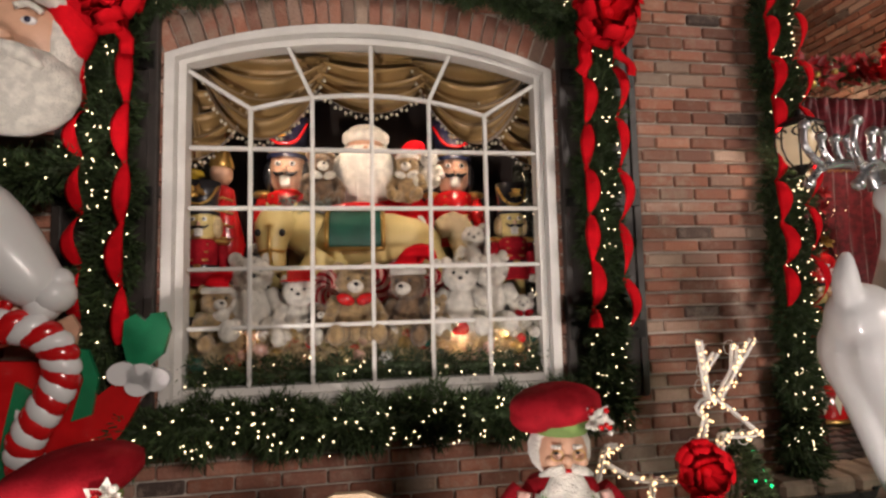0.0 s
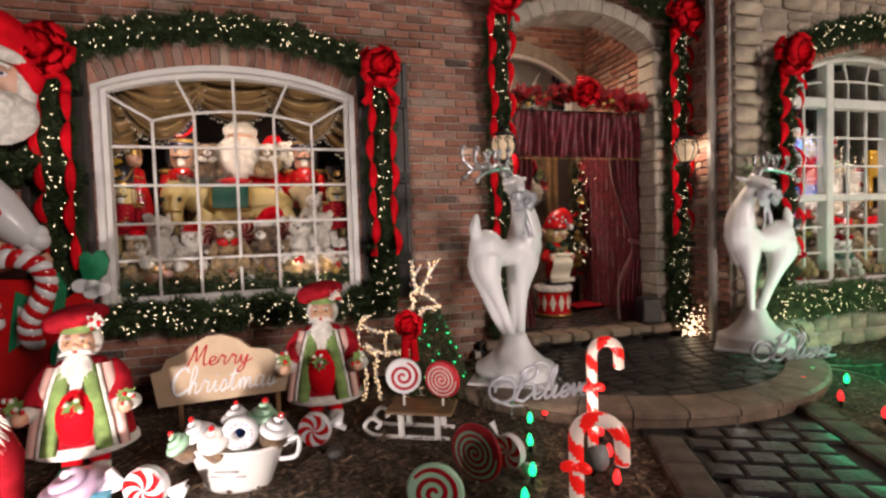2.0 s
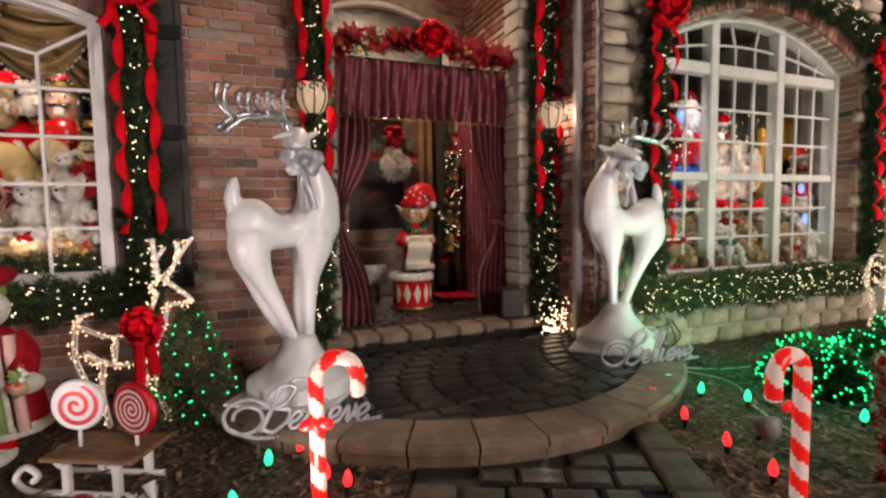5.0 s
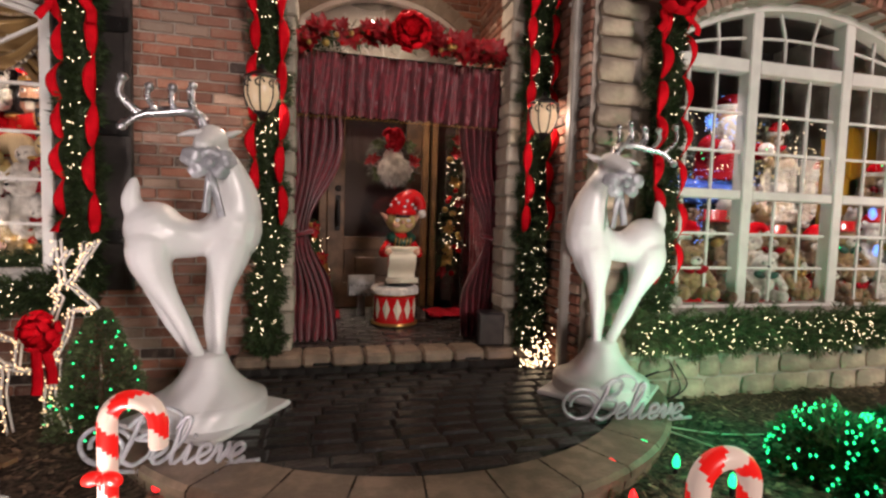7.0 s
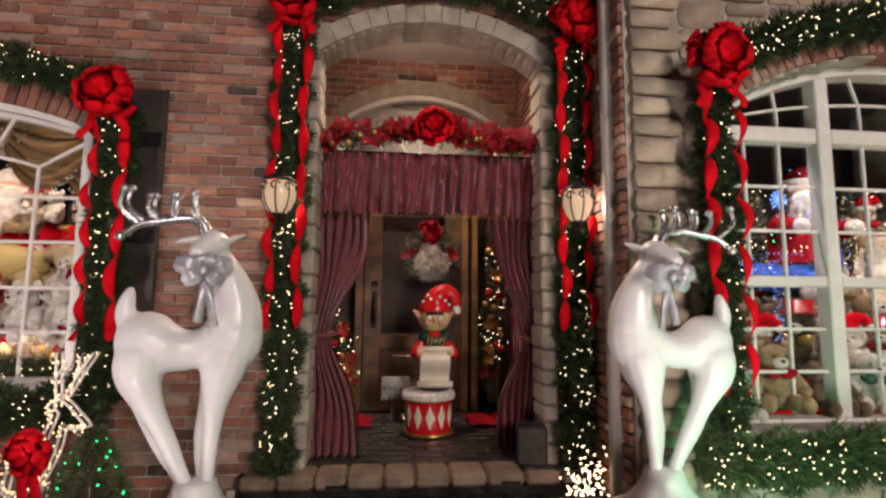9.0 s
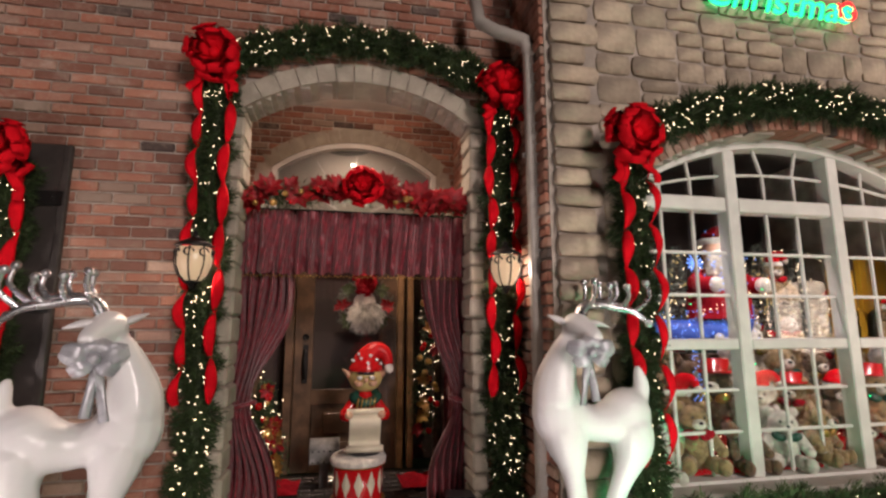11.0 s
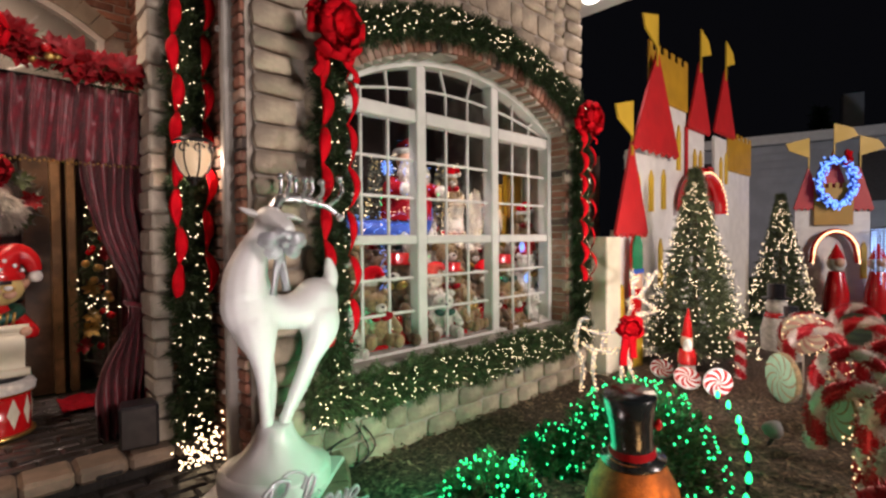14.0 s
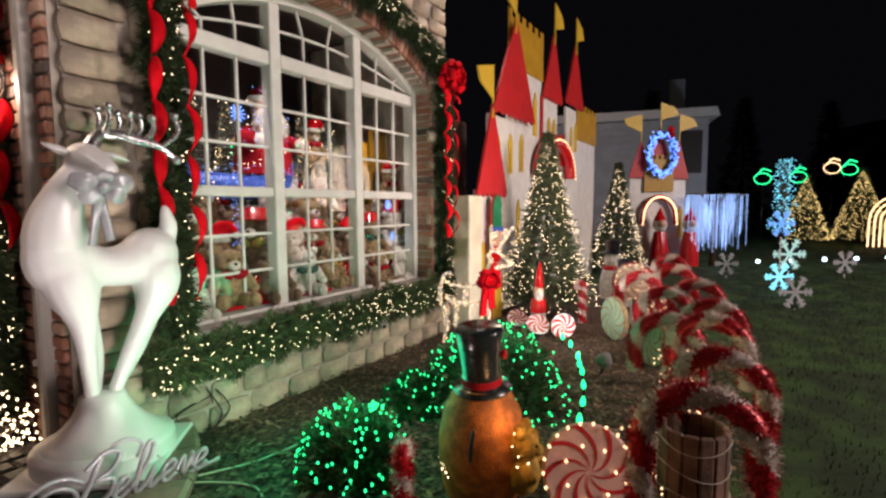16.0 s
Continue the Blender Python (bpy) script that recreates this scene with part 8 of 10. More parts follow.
# white-bearded doll with a grey cap at the corner
s = Shape()
s.lathe((0, 0, 0), [(0.20, 0), (0.22, 0.3), (0.14, 0.52), (0.001, 0.56)], K["red_cloth"], 20, squash=0.8)
s.ell((0, -0.02, 0.62), (0.10, 0.10, 0.11), K["skin_paint"])
s.ell((0, -0.08, 0.47), (0.13, 0.09, 0.17), K["fur_white"])
tuft(s, (0, -0.09, 0.48), (0.13, 0.08, 0.15), 600, 0.08, K["fur_white"])
s.lathe((0, 0, 0.68), [(0.125, 0), (0.14, 0.03), (0.12, 0.06)], K["fur_white"], 18)
s.ell((0, 0, 0.78), (0.15, 0.13, 0.075), K["fur_white"])
petals(s, (0.08, -0.11, 0.72), 0.05, 8, K["green_cloth"])
finish(s, "santa_doll", "white-capped cloth Santa doll at the bed corner", "doll", pose(-0.97, -1.60, Z0, 0, 0, 20), "santa dolls")

# ---- picture window toys ----
RZ = 0.43
def at_back(x, z, y):
    """From the glass plane of the big window to y, along the usual line of sight."""
    f = (y + 3.35) / (WY + 3.35)
    return 3.0 + (x - 3.0) * f, 1.25 + (z - 1.25) * f


k = 0
for row, (y, z) in enumerate(((-0.27, 0.50), (-0.12, 0.68), (0.08, 0.88), (0.30, 1.02))):
    for i in range(9):
        px = 4.95 + i * 0.31 + 0.15 * (row % 2) + rng.uniform(-0.05, 0.05)
        bx = 3.0 + (px - 3.0) * (y + 3.35) / 2.95
        if bx > 7.52:
            continue
        fur = ("fur_white", "fur_tan", "fur_brown", "fur_white", "fur_tan", "fur_brown", "fur_tan")[k % 7]
        hat = (None, "santa", None, None, "top", None)[(k * 3 + row) % 6]
        bear(bx, y, z + rng.uniform(-0.03, 0.07), rng.uniform(0.80, 1.20), rng.uniform(-60, 20), fur, hat, {"fur_white": "white plush bear heaped in the picture window", "fur_tan": "tan plush bear heaped in the picture window", "fur_brown": "brown plush bear heaped in the picture window"}[fur], (None, "red_cloth", None, "dark_green", "gold")[k % 5])
        k += 1
s = Shape()
s.grid([[(4.7 + 3.6 * i / 30, -0.34 + 1.3 * j / 10, RZ + 0.02 + 0.06 * min(j, 8) + 0.015 * math.sin(i * 1.7 + j)) for j in range(11)] for i in range(31)], 0, True)
tagged(s.build("display_cloth", "red_velvet"), "red velvet cloth over the display steps", "cloth")
# big Santa with sleigh
x, z = at_back(5.50, 1.75, 0.35)
s = Shape()
s.lathe((0, 0, -0.35), [(0.30, 0), (0.28, 0.25), (0.17, 0.45), (0.001, 0.5)], K["red_cloth"], 20, squash=0.8)
s.ell((0, -0.03, 0.26), (0.13, 0.12, 0.14), K["skin_paint"])
s.ell((0, -0.09, 0.13), (0.17, 0.12, 0.17), K["fur_white"])
s.lathe((0, 0, 0.33), [(0.135, 0), (0.15, 0.03), (0.13, 0.06)], K["fur_white"], 18)
s.tube(curve([(0, 0, 0.37), (0.08, 0, 0.44), (0.19, 0, 0.38)], 8), [0.12, 0.085, 0.03], K["red_cloth"], 12)
s.ell((0.20, 0, 0.36), 0.04, K["fur_white"])
tuft(s, (0, -0.10, 0.13), (0.17, 0.11, 0.16), 600, 0.08, K["fur_white"])
for sd in (-1, 1):
    s.tube(curve([(sd * 0.16, 0, 0.02), (sd * 0.28, -0.10, -0.05), (sd * 0.24, -0.26, -0.06)], 8), [0.09, 0.085, 0.07], K["red_cloth"], 10)
    s.ell((sd * 0.24, -0.27, -0.06), 0.07, K["fur_white"])
finish(s, "santa_figure", "large red Santa figure with white beard in the picture window", "doll", pose(x, 0.35, z) @ Matrix.Scale(0.92, 4))
sl = thing("toy_sleigh", "blue glitter toy sleigh with lights under the Santa", "sleigh", pose(x - 0.25, 0.25, z - 0.42))
s = Shape()
s.tube(curve([(-0.55, 0, 0.16), (-0.5, 0, 0.02), (-0.2, 0, -0.02), (0.3, 0, 0.0), (0.42, 0, 0.22)], 20), [0.05, 0.09, 0.11, 0.10, 0.06], 0, 12)
s.build("body", "blue_paint", sl)
s = Shape()
bulbs(s, np.stack([rng.uniform(-0.5, 0.4, 160), rng.uniform(-0.2, -0.12, 160), rng.uniform(-0.12, 0.16, 160)], -1), 0.005)
tagged(s.build("light_string", "bulb_blue", sl, fix=False), "blue mini lights", kind="stuff")
s = Shape()
s.box((0, 0, (RZ - z + 0.42 - 0.15) / 2 - 0.05), (0.5, 0.2, abs(RZ - z + 0.42) - 0.1), bev=0.01)
s.build("stand", "dark_wood", sl)
x, z = at_back(6.15, 1.55, 0.55)
small_tree(x, 0.55, RZ, z - RZ + 0.55, 0.34, "fir_silver", "frosted silver fir tree with lights in the picture window", 150, br=0.006)
x, z = at_back(5.0, 1.6, 0.62)
small_tree(x, 0.62, RZ, z - RZ + 0.5, 0.36, "fir_silver", "frosted fir tree with gold baubles at the window side", 50)
for px_, h_, y_ in ((5.20, 1.66, 0.50), (6.48, 1.50, 0.42), (5.85, 1.70, 0.50), (7.05, 1.45, 0.42)):
    x, z = at_back(px_, 1.5, y_)
    small_tree(min(x, 7.75), y_, RZ + 0.1, h_, 0.33, "fir_silver", "frosted fir tree with gold lights behind the window toys", 130, "bulb_gold", "window fir trees", 0.007, 2600)
x, z = at_back(6.80, 1.5, 0.12)
t = thing("toy_castle", "mustard yellow toy castle with towers in the window", "toy castle", pose(x - 0.12, 0.12, RZ))
for dx, w, h in ((-0.18, 0.24, z - RZ + 0.42), (0.16, 0.30, z - RZ + 0.55), (0.0, 0.5, z - RZ + 0.1)):
    s = Shape()
    s.plate([(dx - w / 2, 0), (dx + w / 2, 0), (dx + w / 2, h)] + [(dx + w / 2 - w * (i + 1) / 7, h - 0.05 * ((i + 1) % 2)) for i in range(6)] + [(dx - w / 2, h)], 0.04 + 0.03 * abs(dx))
    s.build("tower", "ochre_paint", t)
for px, pz, r in ((5.33, 1.90, 0.06), (6.95, 1.28, 0.05), (7.03, 0.98, 0.05)):
    x, z = at_back(px, pz, -0.25)
    t = thing("snowflake_light", "blue lighted snowflake hung inside the window", "snowflake light", pose(x, -0.25, z), "window snowflakes")
    s = Shape()
    pts = []
    for a in range(0, 360, 30):
        c_, s_ = math.cos(radians(a)), math.sin(radians(a))
        s.tube([(0, 0, 0), (r * c_, 0, r * s_)], 0.002, 0, 4)
        for q in np.linspace(0.15, 1, 7):
            pts.append((r * q * c_, -0.005, r * q * s_))
    s.build("arms", "white_paint", t)
    s = Shape()
    bulbs(s, pts, 0.006)
    tagged(s.build("light_string", "bulb_blue", t, fix=False), kind="stuff")
    s = Shape()
    s.tube([(0, 0, r), (0, 0, 2.75 - z)], 0.0012, 0, 4)
    s.build("thread", "white_paint", t)
s = Shape()
bulbs(s, np.stack([rng.uniform(4.95, 7.5, 170), rng.uniform(-0.3, -0.1, 170), rng.uniform(0.50, 0.78, 170)], -1), 0.0048)
bulbs(s, np.stack([5.42 + rng.normal(0, 0.02, 60), rng.uniform(-0.25, -0.2, 60), rng.uniform(0.75, 1.4, 60)], -1), 0.0048, 1)
bulbs(s, np.stack([rng.uniform(4.95, 7.5, 16), rng.uniform(-0.28, -0.1, 16), rng.uniform(0.6, 1.8, 16)], -1), 0.007, 2)
bulbs(s, np.stack([rng.uniform(5.05, 7.3, 150), rng.uniform(0.0, 0.3, 150), 1.3 + rng.uniform(0, 1, 150) ** 1.4 * 0.85], -1), 0.0050)
bulbs(s, np.stack([rng.normal(5.95, 0.10, 70), rng.uniform(-0.05, 0.1, 70), rng.normal(1.95, 0.09, 70)], -1), 0.0055, 1)
tagged(s.build("window_lights", ["bulb_warm", "bulb_blue", "bulb_green"], fix=False), "coloured mini lights strung among the window toys", "string lights", kind="stuff")
for k in range(26):
    x, y = rng.uniform(5.0, 7.4), rng.uniform(-0.30, -0.05)
    s = Shape()
    r = rng.uniform(0.025, 0.05)
    s.ell((0, 0, 0), r, 0, seg=12, rings=8)
    tagged(s.build("ornament", ("red_gloss", "cream", "gold", "white_gloss", "green_gloss")[k % 5], place=pose(x, y, RZ + 0.10 + r + rng.uniform(0, 0.04))), ("red", "cream", "gold", "white", "green")[k % 5] + " glass ball ornament on the display cloth", "ornament", "picture window ornaments")
for px, pz, mt, hat in ((5.28, 1.42, "fur_brown", None), (6.42, 1.50, "fur_white", "santa"), (5.72, 1.42, "fur_brown", None), (6.02, 1.38, "fur_white", None), (6.95, 1.45, "fur_tan", "santa"), (5.15, 1.15, "fur_tan", "santa"), (5.85, 1.20, "fur_white", "santa"), (6.35, 1.15, "fur_tan", None), (7.15, 1.25, "fur_brown", None), (5.95, 1.75, "fur_tan", "santa")):
    x, z = at_back(px, pz - 0.15, 0.5 if px < 6.6 else 0.0)
    bear(min(x, 7.5), 0.5 if px < 6.6 else 0.0, z, 0.9, -15, mt, hat, "plush bear propped high in the picture window", "red_cloth")
for px in (6.55, 7.0):
    x, z = at_back(px, 1.15, 0.2)
    x = min(x, 7.5)
    soldier(x, 0.2, z - 0.25, 0.7, "small painted nutcracker standing in the picture window")
    sh = Shape()
    sh.box((x, 0.2, (RZ + z - 0.25) / 2), (0.2, 0.2, z - 0.25 - RZ), bev=0.006)
    tagged(sh.build("plinth", "dark_wood"), "dark wooden box plinth in the picture window", "plinth")

# ---- lighted word sign on the stone gable ----
t = thing("lighted_word_sign", "green rope-light sign reading Christmas with red letters", "lighted sign", pose(5.98, SY - 0.06, 3.72))
words("Christmas", 0.30, 0.008, "bulb_green", t, pose(0.0, 0, -0.05, 90, 0, 0), 0.35)
words("Merry", 0.26, 0.008, "bulb_red", t, pose(0.15, 0, 0.25, 90, 0, 0), 0.35)
s = Shape()
s.tube(curve([(0.5, 0, 0.05), (0.62, 0, 0.12), (0.66, 0, 0.02), (0.56, 0, -0.03), (0.52, 0, 0.10)], 20), 0.012, 0, 6)
s.build("bell", "bulb_red", t)
s = Shape()
s.box((0, 0.03, 0.0), (1.2, 0.01, 0.012))
s.box((0, 0.03, 0.3), (1.0, 0.01, 0.012))
s.build("frame", "black_iron", t)

# ---- net-lit shrubs ----
def shrub(x, y, r, h, label, lights=170):
    t = thing("net_lit_shrub", label, "shrub", pose(x, y, Z0), "green lit shrubs")
    n = 6000
    d = rng.normal(size=(n, 3))
    d[:, 2] = np.abs(d[:, 2])
    d /= np.linalg.norm(d, axis=1, keepdims=True)
    lump = 0.88 + 0.16 * np.sin(d[:, 0] * 6 + 1) * np.sin(d[:, 1] * 7)
    rad = (lump * rng.uniform(0.7, 1.0, n))[:, None] * np.array((r, r, h))
    s2 = Shape()
    blades(s2, d * rad, d + rng.normal(0, 0.45, (n, 3)), 0.045, 0.008)
    s2.build("foliage", "fir_light", t, fix=False)
    s2 = Shape()
    for k in range(7):
        a = 2 * math.pi * k / 7
        s2.tube([(0, 0, 0), (r * 0.5 * math.cos(a), r * 0.5 * math.sin(a), h * 0.7)], [0.012, 0.005], 0, 5)
    s2.build("stems", "dark_wood", t)
    d = rng.normal(size=(lights, 3))
    d[:, 2] = np.abs(d[:, 2])
    d /= np.linalg.norm(d, axis=1, keepdims=True)
    s2 = Shape()
    bulbs(s2, d * np.array((r, r, h)) * rng.uniform(0.92, 1.04, (lights, 1)), 0.0085)
    tagged(s2.build("light_net", "bulb_green", t, fix=False), "green net lights", kind="stuff")


shrub(4.98, -1.72, 0.30, 0.34, "low round shrub under a net of green lights")
shrub(6.10, -1.95, 0.50, 0.54, "round shrub thick with green net lights", 230)
shrub(5.75, -1.55, 0.22, 0.24, "low shrub with green lights near the plinth", 60)
# the green lights' glow on ground and plinth
for gx, gy in ((5.0, -1.75), (6.1, -1.95), (4.75, -1.3)):
    lamp("green_net_glow", "POINT", (gx, gy - 0.05, 0.42), 8.0, (0.02, 1.0, 0.42), 0.25)

# ---- glowing figures at the bed edge ----
bear_fig = thing("lit_figure", "orange flocked bear figure in a tall black top hat", "yard figure", pose(5.07, -2.40, Z0, 0, 0, -40))
s = Shape()
s.lathe((0, 0, 0), [(0.001, 0.0), (0.13, 0.0), (0.17, 0.08), (0.190, 0.20), (0.192, 0.32), (0.172, 0.43), (0.130, 0.51), (0.08, 0.55), (0.001, 0.56)], 0, 26)
d = rng.normal(size=(1500, 3))
d /= np.linalg.norm(d, axis=1, keepdims=True)
blades(s, np.array((0, 0, 0.28)) + d * np.array((0.18, 0.18, 0.28)), d + np.array((0, 0, -0.4)), 0.018, 0.003)
s.build("body", "orange_flock", bear_fig)
for q in ([(-0.10, -0.155, 0.42), (-0.115, -0.165, 0.36), (-0.12, -0.165, 0.29)], [(0.12, -0.14, 0.36), (0.135, -0.14, 0.33), (0.13, -0.14, 0.30)]):
    s = Shape()
    s.tube(curve(q, 8), [0.006, 0.011, 0.006], 0, 7)
    s.build("seam", "black_paint", bear_fig)
s = Shape()
s.lathe((0, 0, 0.525), [(0.001, 0.0), (0.128, 0.004), (0.130, 0.014), (0.094, 0.020), (0.084, 0.09), (0.093, 0.19), (0.106, 0.275), (0.100, 0.285), (0.001, 0.28)], 0, 26, rot=(4, -5, 0))
hat_ = s.build("top_hat", "hat_gloss", bear_fig)
s = Shape()
s.lathe((0, 0, 0.525), [(0.093, 0.022), (0.090, 0.06), (0.087, 0.065)], 0, 26, rot=(4, -5, 0))
s.build("hat_band", "red_cloth", hat_)
s = Shape()
s.ell((0.075, -0.065, 0.69), (0.016, 0.012, 0.024), seg=10, rings=7)
s.build("hat_badge", "red_gloss", hat_)
s = Shape()
a_ = rng.uniform(0, 2 * math.pi, 46)
z_ = rng.uniform(0.05, 0.48, 46)
r_ = np.interp(z_, [0.0, 0.2, 0.44, 0.52], [0.14, 0.19, 0.155, 0.12])
bulbs(s, np.stack([r_ * np.cos(a_), r_ * np.sin(a_), z_], -1), 0.0055)
tagged(s.build("light_string", "bulb_warm", bear_fig, fix=False), "warm mini lights under the flocking", kind="stuff")
cub = thing("lit_figure", "small golden flocked bear figure hugging the orange bear", "yard figure", pose(5.06, -2.60, Z0 + 0.13, 0, 0, 10) @ Matrix.Scale(0.74, 4))
s = Shape()
s.ell((0, 0, 0.27), (0.100, 0.090, 0.105), 0)
s.ell((0, 0, 0.10), (0.11, 0.10, 0.13), 0)
s.ell((0.0, -0.085, 0.245), (0.040, 0.035, 0.034), 0)
for sd in (-1, 1):
    s.ell((sd * 0.075, 0, 0.355), 0.034, 0, seg=9, rings=6)
    s.tube([(sd * 0.09, -0.02, 0.17), (sd * 0.14, -0.08, 0.12)], [0.04, 0.034], 0, 9)
d = rng.normal(size=(700, 3))
d /= np.linalg.norm(d, axis=1, keepdims=True)
blades(s, np.array((0, 0, 0.27)) + d * np.array((0.10, 0.09, 0.105)), d, 0.014, 0.003)
s.build("body", "gold_flock", cub)
for sd in (-1, 1):
    s = Shape()
    s.ell((sd * 0.038, -0.085, 0.285), 0.010, 0, seg=8, rings=6)
    s.build("eye", "black_paint", cub)
s = Shape()
d = rng.normal(size=(16, 3))
d /= np.linalg.norm(d, axis=1, keepdims=True)
bulbs(s, np.array((0, 0, 0.22)) + d * np.array((0.105, 0.10, 0.16)), 0.0055)
tagged(s.build("light_string", "bulb_warm", cub, fix=False), "warm mini lights", kind="stuff")
lamp("figure_glow", "POINT", (4.93, -2.62, 0.42), 1.2, (1.0, 0.55, 0.2), 0.05)


def peppermint_disc(x, y, z, r, rz, mats, label, lights=0, tilt=0, arms=8, fill=0.5):
    t = thing("peppermint", label, "peppermint", pose(x, y, z, tilt, 0, rz), "peppermint discs")
    swirl_disc(t, (0, 0, 0), r, mats, r * 0.24, 0.18, (0, 0, 0), arms, fill=fill)
    if lights:
        s2 = Shape()
        bulbs(s2, [(r * q * math.cos(a), -r * 0.2, r * q * math.sin(a)) for q, m in ((1.0, lights), (0.55, lights // 3)) for a in np.linspace(0, 2 * math.pi, m, endpoint=False)], 0.008)
        tagged(s2.build("light_string", "bulb_wire", t, fix=False), kind="stuff")
    s2 = Shape()
    s2.tube([(0, 0.01, -r * 0.9), (0, 0.01, -z + Z0)], 0.008, 0, 6)
    s2.build("stake", "white_paint", t)


peppermint_disc(5.25, -2.82, 0.12, 0.20, -58, ("pink_candy", "red_paint"), "large pink and red peppermint rimmed with lights", 22, -18, 9, 0.22)
peppermint_disc(7.86, -1.86, 0.08, 0.125, -50, ("white_gloss", "red_paint"), "white and red peppermint disc before the tree")
peppermint_disc(7.92, -1.58, 0.05, 0.12, -50, ("white_gloss", "red_paint"), "white and red peppermint disc lying by the tree", 0, -50)
peppermint_disc(8.15, -1.25, 0.03, 0.11, -50, ("white_gloss", "red_paint"), "white and red peppermint disc by the reindeer", 0, -50)
peppermint_disc(8.14, -2.29, 0.15, 0.215, -136, ("fur_tan", "mint"), "green and white swirl lollipop on the candy fence", 0, 0, 9, 0.78)
peppermint_disc(7.50, -2.74, 0.14, 0.215, -138, ("fur_tan", "mint"), "green and white swirl lollipop among the tinsel canes", 0, 0, 9, 0.78)
peppermint_disc(8.9, -2.30, 0.42, 0.19, -60, ("pale_cream", "pink_candy"), "pink and white swirl disc behind the canes", 18, 0, 9)

# tinsel candy cane fence that curves away along the lawn
TM = ("tinsel_white", "tinsel_red")
fence = [(5.08, -3.06, 0.66, -84), (5.66, -3.10, 0.64, -78), (6.28, -3.02, 0.68, -86), (6.95, -3.00, 0.64, -80), (7.80, -2.84, 0.66, -82), (8.75, -2.56, 0.66, -76), (9.7, -2.40, 0.68, -80), (6.62, -3.14, 0.60, 98), (7.55, -3.00, 0.62, 104), (8.42, -2.66, 0.62, 100), (9.2, -2.46, 0.62, 104)]
for x, y, h, rz in fence:
    candy_cane(x, y, h, rz, "red and white tinsel candy cane in the lawn fence", 0.044, 0.19, TM, False, Z0, h / 0.125, True)
candy_cane(4.12, -2.54, 0.46, 30, "red and white tinsel candy stick on the bed", 0.032, 0.02, TM, False, Z0, 4, True)
candy_cane(8.67, -1.82, 0.45, 120, "red and white tinsel candy stick by the tree", 0.04, 0.03, TM, False, Z0, 4, True)
candy_cane(4.72, -2.22, 0.34, 30, "short red and white tinsel stick beside the bear", 0.04, 0.03, TM, False, Z0, 3, True)
pth = []
for x, y, h, rz in fence:
    pth += [(x - 0.05, y + 0.03, 0.0), (x, y + 0.05, 0.30), (x + 0.06, y + 0.03, 0.45), (x + 0.10, y + 0.04, 0.12)]
s = Shape()
lp, _, _ = along(curve(pth, 240), 640)
bulbs(s, lp + rng.normal(0, 0.03, lp.shape), 0.0058)
tagged(s.build("fence_lights", "bulb_wire", fix=False), "warm lights wound along the candy cane fence", "string lights", kind="stuff")
lamp("fence_glow", "POINT", (5.8, -3.2, 0.30), 3.0, (1.0, 0.62, 0.35), 0.25)
lamp("fence_glow", "POINT", (8.2, -2.95, 0.75), 3.5, (1.0, 0.62, 0.35), 0.25)
t = thing("planter_barrel", "brown ribbed wooden stand wound with light wires", "stand", pose(5.55, -3.20, Z0, 0, 0, -50))
for k in range(14):
    s = Shape()
    a = 2 * math.pi * k / 14
    s.box((0.13 * math.cos(a), 0.13 * math.sin(a), 0.18), (0.025, 0.056, 0.36), rot=(0, 0, math.degrees(a)), bev=0.006)
    s.build("stave", "edging_wood", t)
for zz in (0.08, 0.19, 0.30):
    s = Shape()
    s.tube([(0.148 * math.cos(a), 0.148 * math.sin(a), zz + 0.02 * math.sin(a * 2 + zz * 9)) for a in np.linspace(0, 2 * math.pi, 24)], 0.003, 0, 5, cap=False)
    s.build("wire", "cable_white", t)

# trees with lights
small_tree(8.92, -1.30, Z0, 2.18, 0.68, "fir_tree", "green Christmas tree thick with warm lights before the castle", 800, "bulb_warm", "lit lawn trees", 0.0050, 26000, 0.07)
small_tree(13.2, -1.20, Z0, 2.15, 0.62, "fir_tree", "green Christmas tree with warm lights near the small castle", 480, "bulb_warm", "lit lawn trees", 0.0075, 14000, 0.08)
# unseen lamp added before the first tree, standing in for its string lights
lamp("tree_fill", "POINT", (8.05, -1.95, 1.6), 34, WARM, 0.4)
# gnome by the tree
s = Shape()
s.lathe((0, 0, 0), [(0.001, 0), (0.10, 0), (0.115, 0.08), (0.10, 0.17)], K["fur_white"], 16)
s.lathe((0, 0, 0.15), [(0.115, 0), (0.12, 0.06), (0.09, 0.12)], K["red_gloss"], 16)
s.ell((0, 0, 0.32), 0.075, K["skin_paint"])
s.ell((0, -0.06, 0.28), (0.06, 0.04, 0.07), K["fur_white"])
s.tube([(0, 0, 0.36), (0.01, 0, 0.48), (0.02, 0, 0.58)], [0.075, 0.045, 0.005], K["red_gloss"], 12)
finish(s, "gnome_figure", "small red-hatted gnome figure before the lit tree", "yard figure", pose(8.13, -1.50, Z0, 0, 0, -60) @ Matrix.Diagonal((0.74, 0.74, 1.28, 1)))
